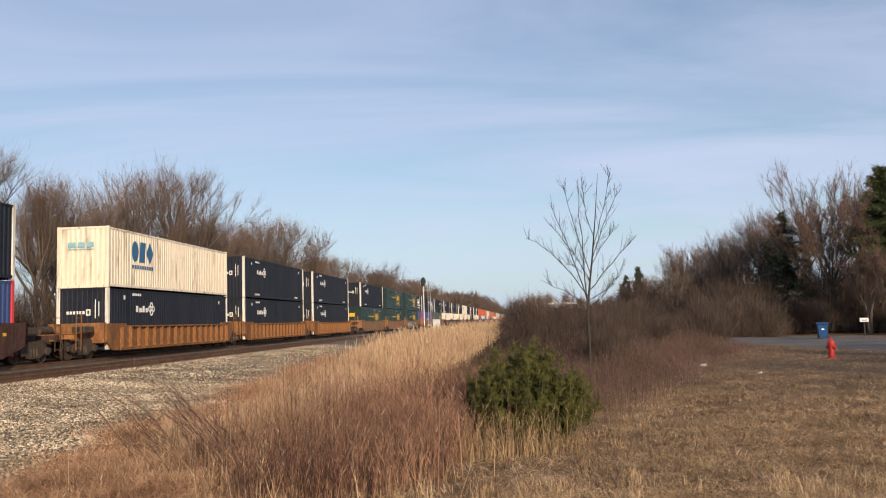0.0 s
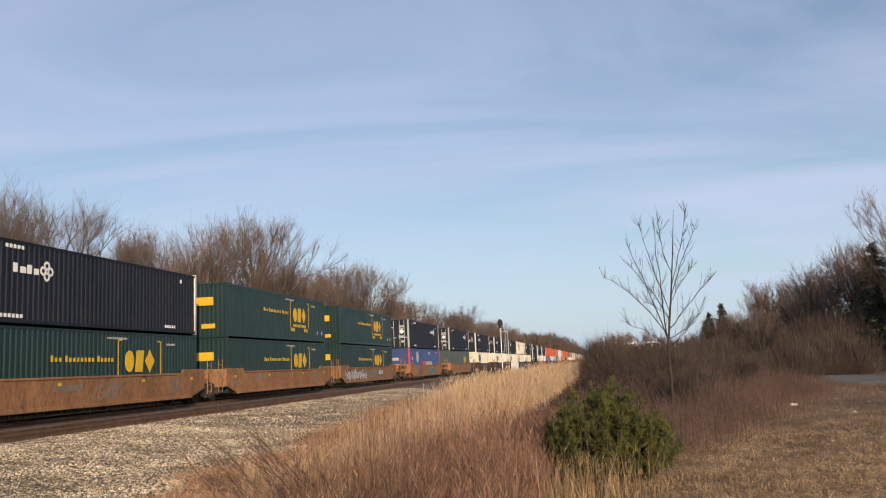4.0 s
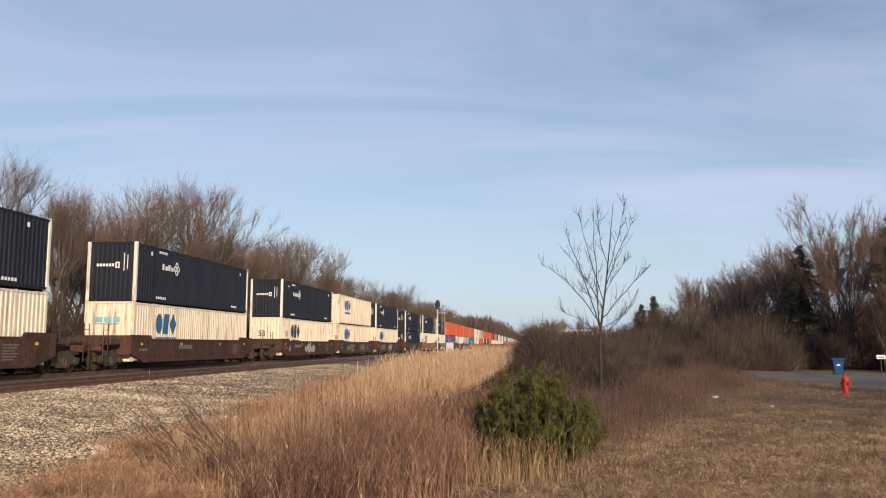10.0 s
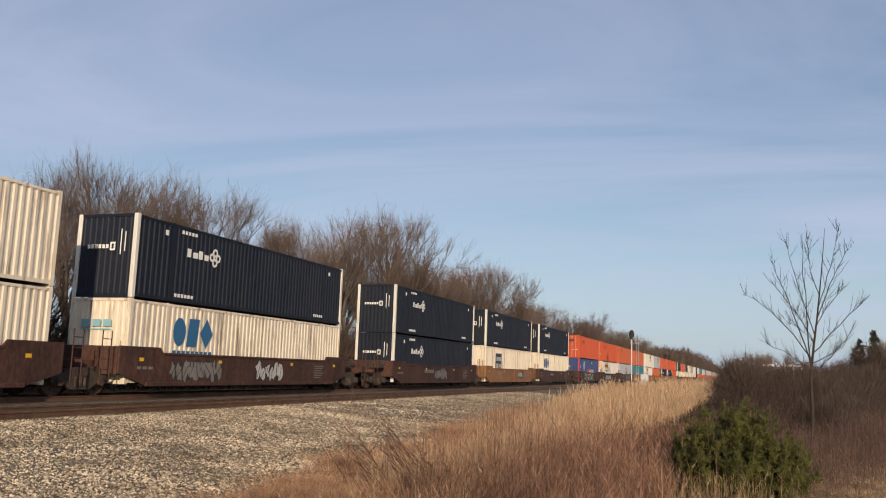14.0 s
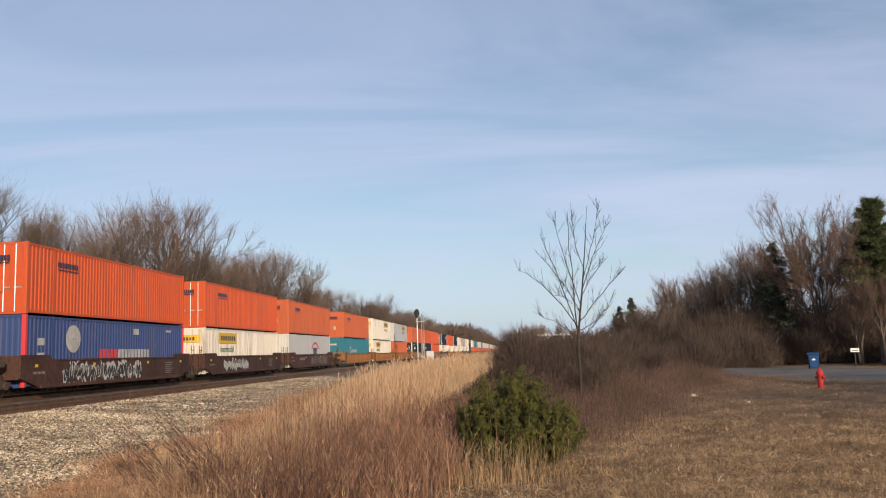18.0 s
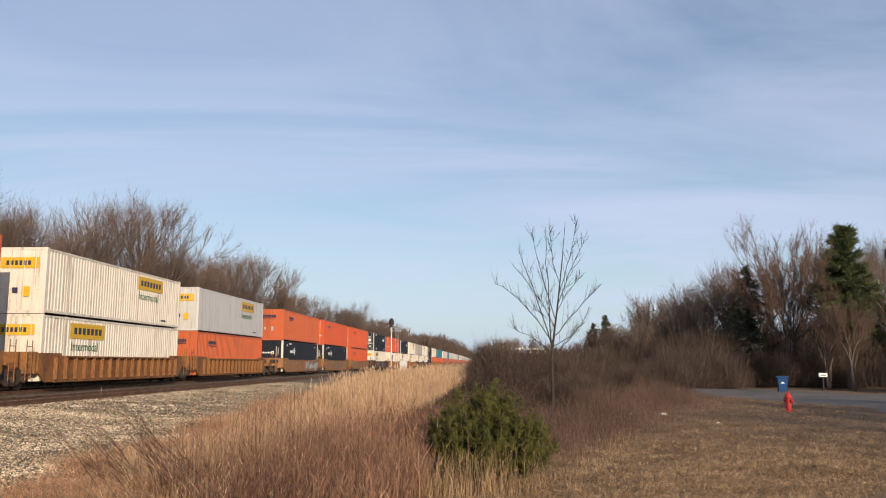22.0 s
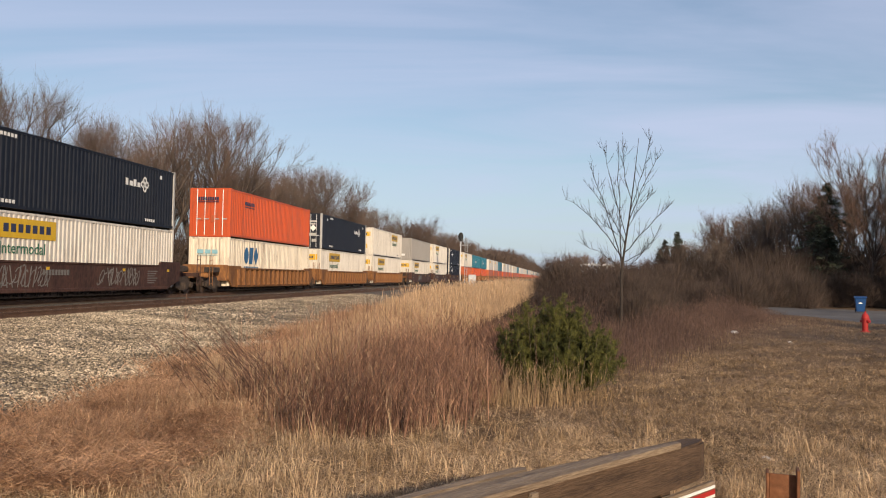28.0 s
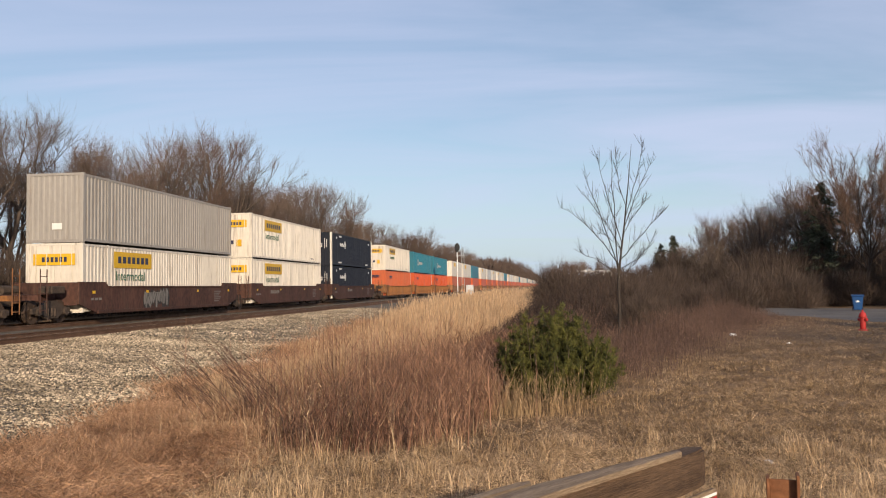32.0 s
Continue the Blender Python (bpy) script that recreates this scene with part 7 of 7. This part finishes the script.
def dark_plank():
    p = new("dark_plank")
    part("board", boxes((0, -0.11, 0, 1.6, 0.11, 0.16), bevel=0.012), M_TIE, p)
    p.matrix_basis = pose(1.32, 4.05, 0.50, 0, 0, 8)
    part("prop", boxes((0.7, -0.08, -0.7, 0.85, 0.08, 0.0)), M_TIE, p)
    tagged(p, "dark tarred plank on a short prop", "plank")


def litter(x, y, s, seed):
    bm = bmesh.new()
    bmesh.ops.create_icosphere(bm, subdivisions=2, radius=1)
    r = random.Random(seed)
    for v in bm.verts:
        v.co = Vector((v.co.x * s * r.uniform(0.8, 1.25), v.co.y * s * r.uniform(0.8, 1.2), max(v.co.z, -0.3) * s * 0.62 * r.uniform(0.75, 1.2)))
    ob = tagged(new("litter", bm_mesh("litter", bm, M_WHITE)), "crumpled white plastic litter on the grass", "litter", "litter in the field")
    ob.location = (x, y, height(x, y) + s * 0.16)


def reed(x, y, tall, lean, seed):
    e = new("reed_stalk")
    r = random.Random(seed)
    bm = bmesh.new()
    rod(bm, (0, 0, -0.05), (lean, 0, tall), 0.008, 0.003, 5)
    part("stalk", bm, M_WEED, e)
    for k in range(3):
        t = r.uniform(0.3, 0.85)
        bm = bmesh.new()
        a = r.uniform(0, 6.28)
        rod(bm, (lean * t, 0, tall * t), (lean * t + 0.12 * math.cos(a), 0.12 * math.sin(a), tall * t + 0.16), 0.004, 0.001, 4)
        part("side_shoot", bm, M_WEED, e)
    e.matrix_basis = pose(x, y, height(x, y))
    tagged(e, "single tall dead reed stalk", "weed", "lone stalks")


def at(az, r):
    return r * math.sin(radians(az)), r * math.cos(radians(az))


fire_hydrant(*at(20.25, 35.5))
rubbish_bin(*at(20.0, 57.0))
mailbox(*at(22.35, 62.0))
utility_pole(*at(26.35, 66.0))
rail_signal(-11.9, 125.0)
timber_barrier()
steel_post(*at(15.4, 4.4), 0.92)
dark_plank()
litter(*at(12.68, 31.0), 0.13, 1)
litter(*at(16.0, 27.0), 0.07, 2)
litter(*at(14.6, 9.2), 0.05, 3)
litter(*at(9.3, 7.0), 0.035, 4)
reed(-5.35, 12.2, 1.45, 0.02, 1)
reed(*at(26.4, 10.2), 0.95, -0.05, 2)
reed(*at(-4.9, 9.6), 1.0, 0.05, 3)
def far_porch(az, r):
    """White posts and a beam of a porch, glimpsed through the brush."""
    p = new("porch")
    for k in range(6):
        part("post", boxes((k * 0.85 - 0.09, -0.09, -0.2, k * 0.85 + 0.09, 0.09, 3.6 - 0.12 * k), bevel=0.015), M_WHITE, p)
    bm = bmesh.new()
    prism_yz(bm, [(-0.1, 0.0), (0.1, 0.0), (0.1, 0.2), (-0.1, 0.2)], -1.3, 2.4)
    bmesh.ops.translate(bm, verts=bm.verts, vec=(0, 0, 3.3))
    part("beam", bm, M_WHITE, p)
    for z in (1.0, 1.9):
        part("rail", boxes((0, -0.04, z, 4.25, 0.04, z + 0.1)), M_WHITE, p)
    x, y = at(az, r)
    p.matrix_basis = pose(x, y, height(x, y), 0, 0, -az)
    tagged(p, "white wooden porch posts behind leafless brush", "porch")


far_porch(3.5, 96.0)
fence = new("picket_fence")
part("post", boxes((-0.06, -0.06, -0.2, 0.06, 0.06, 1.2), bevel=0.01), M_WHITE, fence)
part("post_cap", boxes((-0.08, -0.08, 1.2, 0.08, 0.08, 1.27), bevel=0.02), M_WHITE, fence)
for i in range(9):
    bm = bmesh.new()
    x0 = 0.14 + i * 0.15
    top_z = 0.95 - 0.02 * i
    fv = [(x0, 0.05), (x0 + 0.085, 0.05), (x0 + 0.085, top_z - 0.08), (x0 + 0.0425, top_z), (x0, top_z - 0.08)]
    fa = [bm.verts.new((u, -0.012, v)) for u, v in fv]
    fb = [bm.verts.new((u, 0.012, v)) for u, v in fv]
    bm.faces.new(fa)
    bm.faces.new(fb[::-1])
    for k in range(5):
        bm.faces.new((fa[k], fb[k], fb[(k + 1) % 5], fa[(k + 1) % 5]))
    part("picket", bm, M_WHITE, fence)
for z in (0.25, 0.7):
    part("fence_rail", boxes((0.05, 0.013, z, 1.5, 0.05, z + 0.07)), M_WHITE, fence)
fence.matrix_basis = pose(*at(27.75, 59), height(*at(27.75, 59)), 0, 0, -25)
tagged(fence, "short white picket fence beside a drive", "fence")

# ---- what moves ----
WHEEL_R = 0.482


# small surges of the train about its mean speed: metres behind, by time
SURGE_T = [0, 0.5, 1, 1.5, 2, 2.5, 4.5, 5, 5.5, 6, 6.5, 7, 7.5, 8, 8.5, 9, 9.5, 10, 10.5, 11, 11.5, 12, 12.5, 13, 13.5, 14, 14.5, 15, 15.5, 17.5, 18, 18.5, 19, 19.5, 20, 20.5, 21, 21.5, 22, 22.5, 23, 23.5, 24, 24.5, 25, 25.5, 27.5, 28, 28.5, 29, 29.5, 30, 30.5, 31, 31.5, 32]
SURGE = [0, 0.1, 0.75, 0.3, 0.2, -0.2, 0.1, 0.6, 0.5, 1.1, 1.0, 0.3, 0.4, 0.95, 0.7, 0.1, 0.7, 0.4, 0.7, 0.6, -0.1, 0.1, 0.0, 0.7, 0.6, 0, -0.07, -0.03, 0.6, 0.4, 0.6, -0.05, -0.25, -0.2, 0.3, 0.3, -0.2, 0, 0, 0.2, 0.3, -0.3, -0.4, 0.5, 0.2, 0, 0.8, -0.05, 0, -0.4, 0.05, -0.25, -0.6, -0.5, -0.4, 0]


def motions():
    start = {}
    for thing, s, z in keyed:
        start[thing] = s
        rows = []
        for t, lag in zip(SURGE_T, SURGE):
            y = s - SPEED * t + lag
            rows.append((t, pose(TRACK_X + SKEW * y, y, RAIL_Z + z, 0, 0, -math.degrees(SKEW))))
        walk(thing, rows)
    # wheels turn while their car runs past
    for w, dy, car in wheels:
        s = start[car] + dy
        t0, t1 = (s - 95.0) / SPEED, (s - 12.0) / SPEED
        if t0 > 31.0:
            continue
        t0, t1 = max(t0, 0.0), min(t1, 32.0)
        if t1 <= t0:
            continue
        f0, f1 = int(t0 * FPS) + 1, int(t1 * FPS)
        here = pose(0, dy, WHEEL_R)
        rows = [(0.0, here)]
        a = 0.0
        for f in range(f0, f1 + 1):
            rows.append((f / FPS, pose(0, dy, WHEEL_R, math.degrees(a))))
            a += SPEED / FPS / WHEEL_R
        if f1 / FPS < 31.9:
            rows.append((32.0, pose(0, dy, WHEEL_R, math.degrees(a))))
        walk(w, rows)


motions()
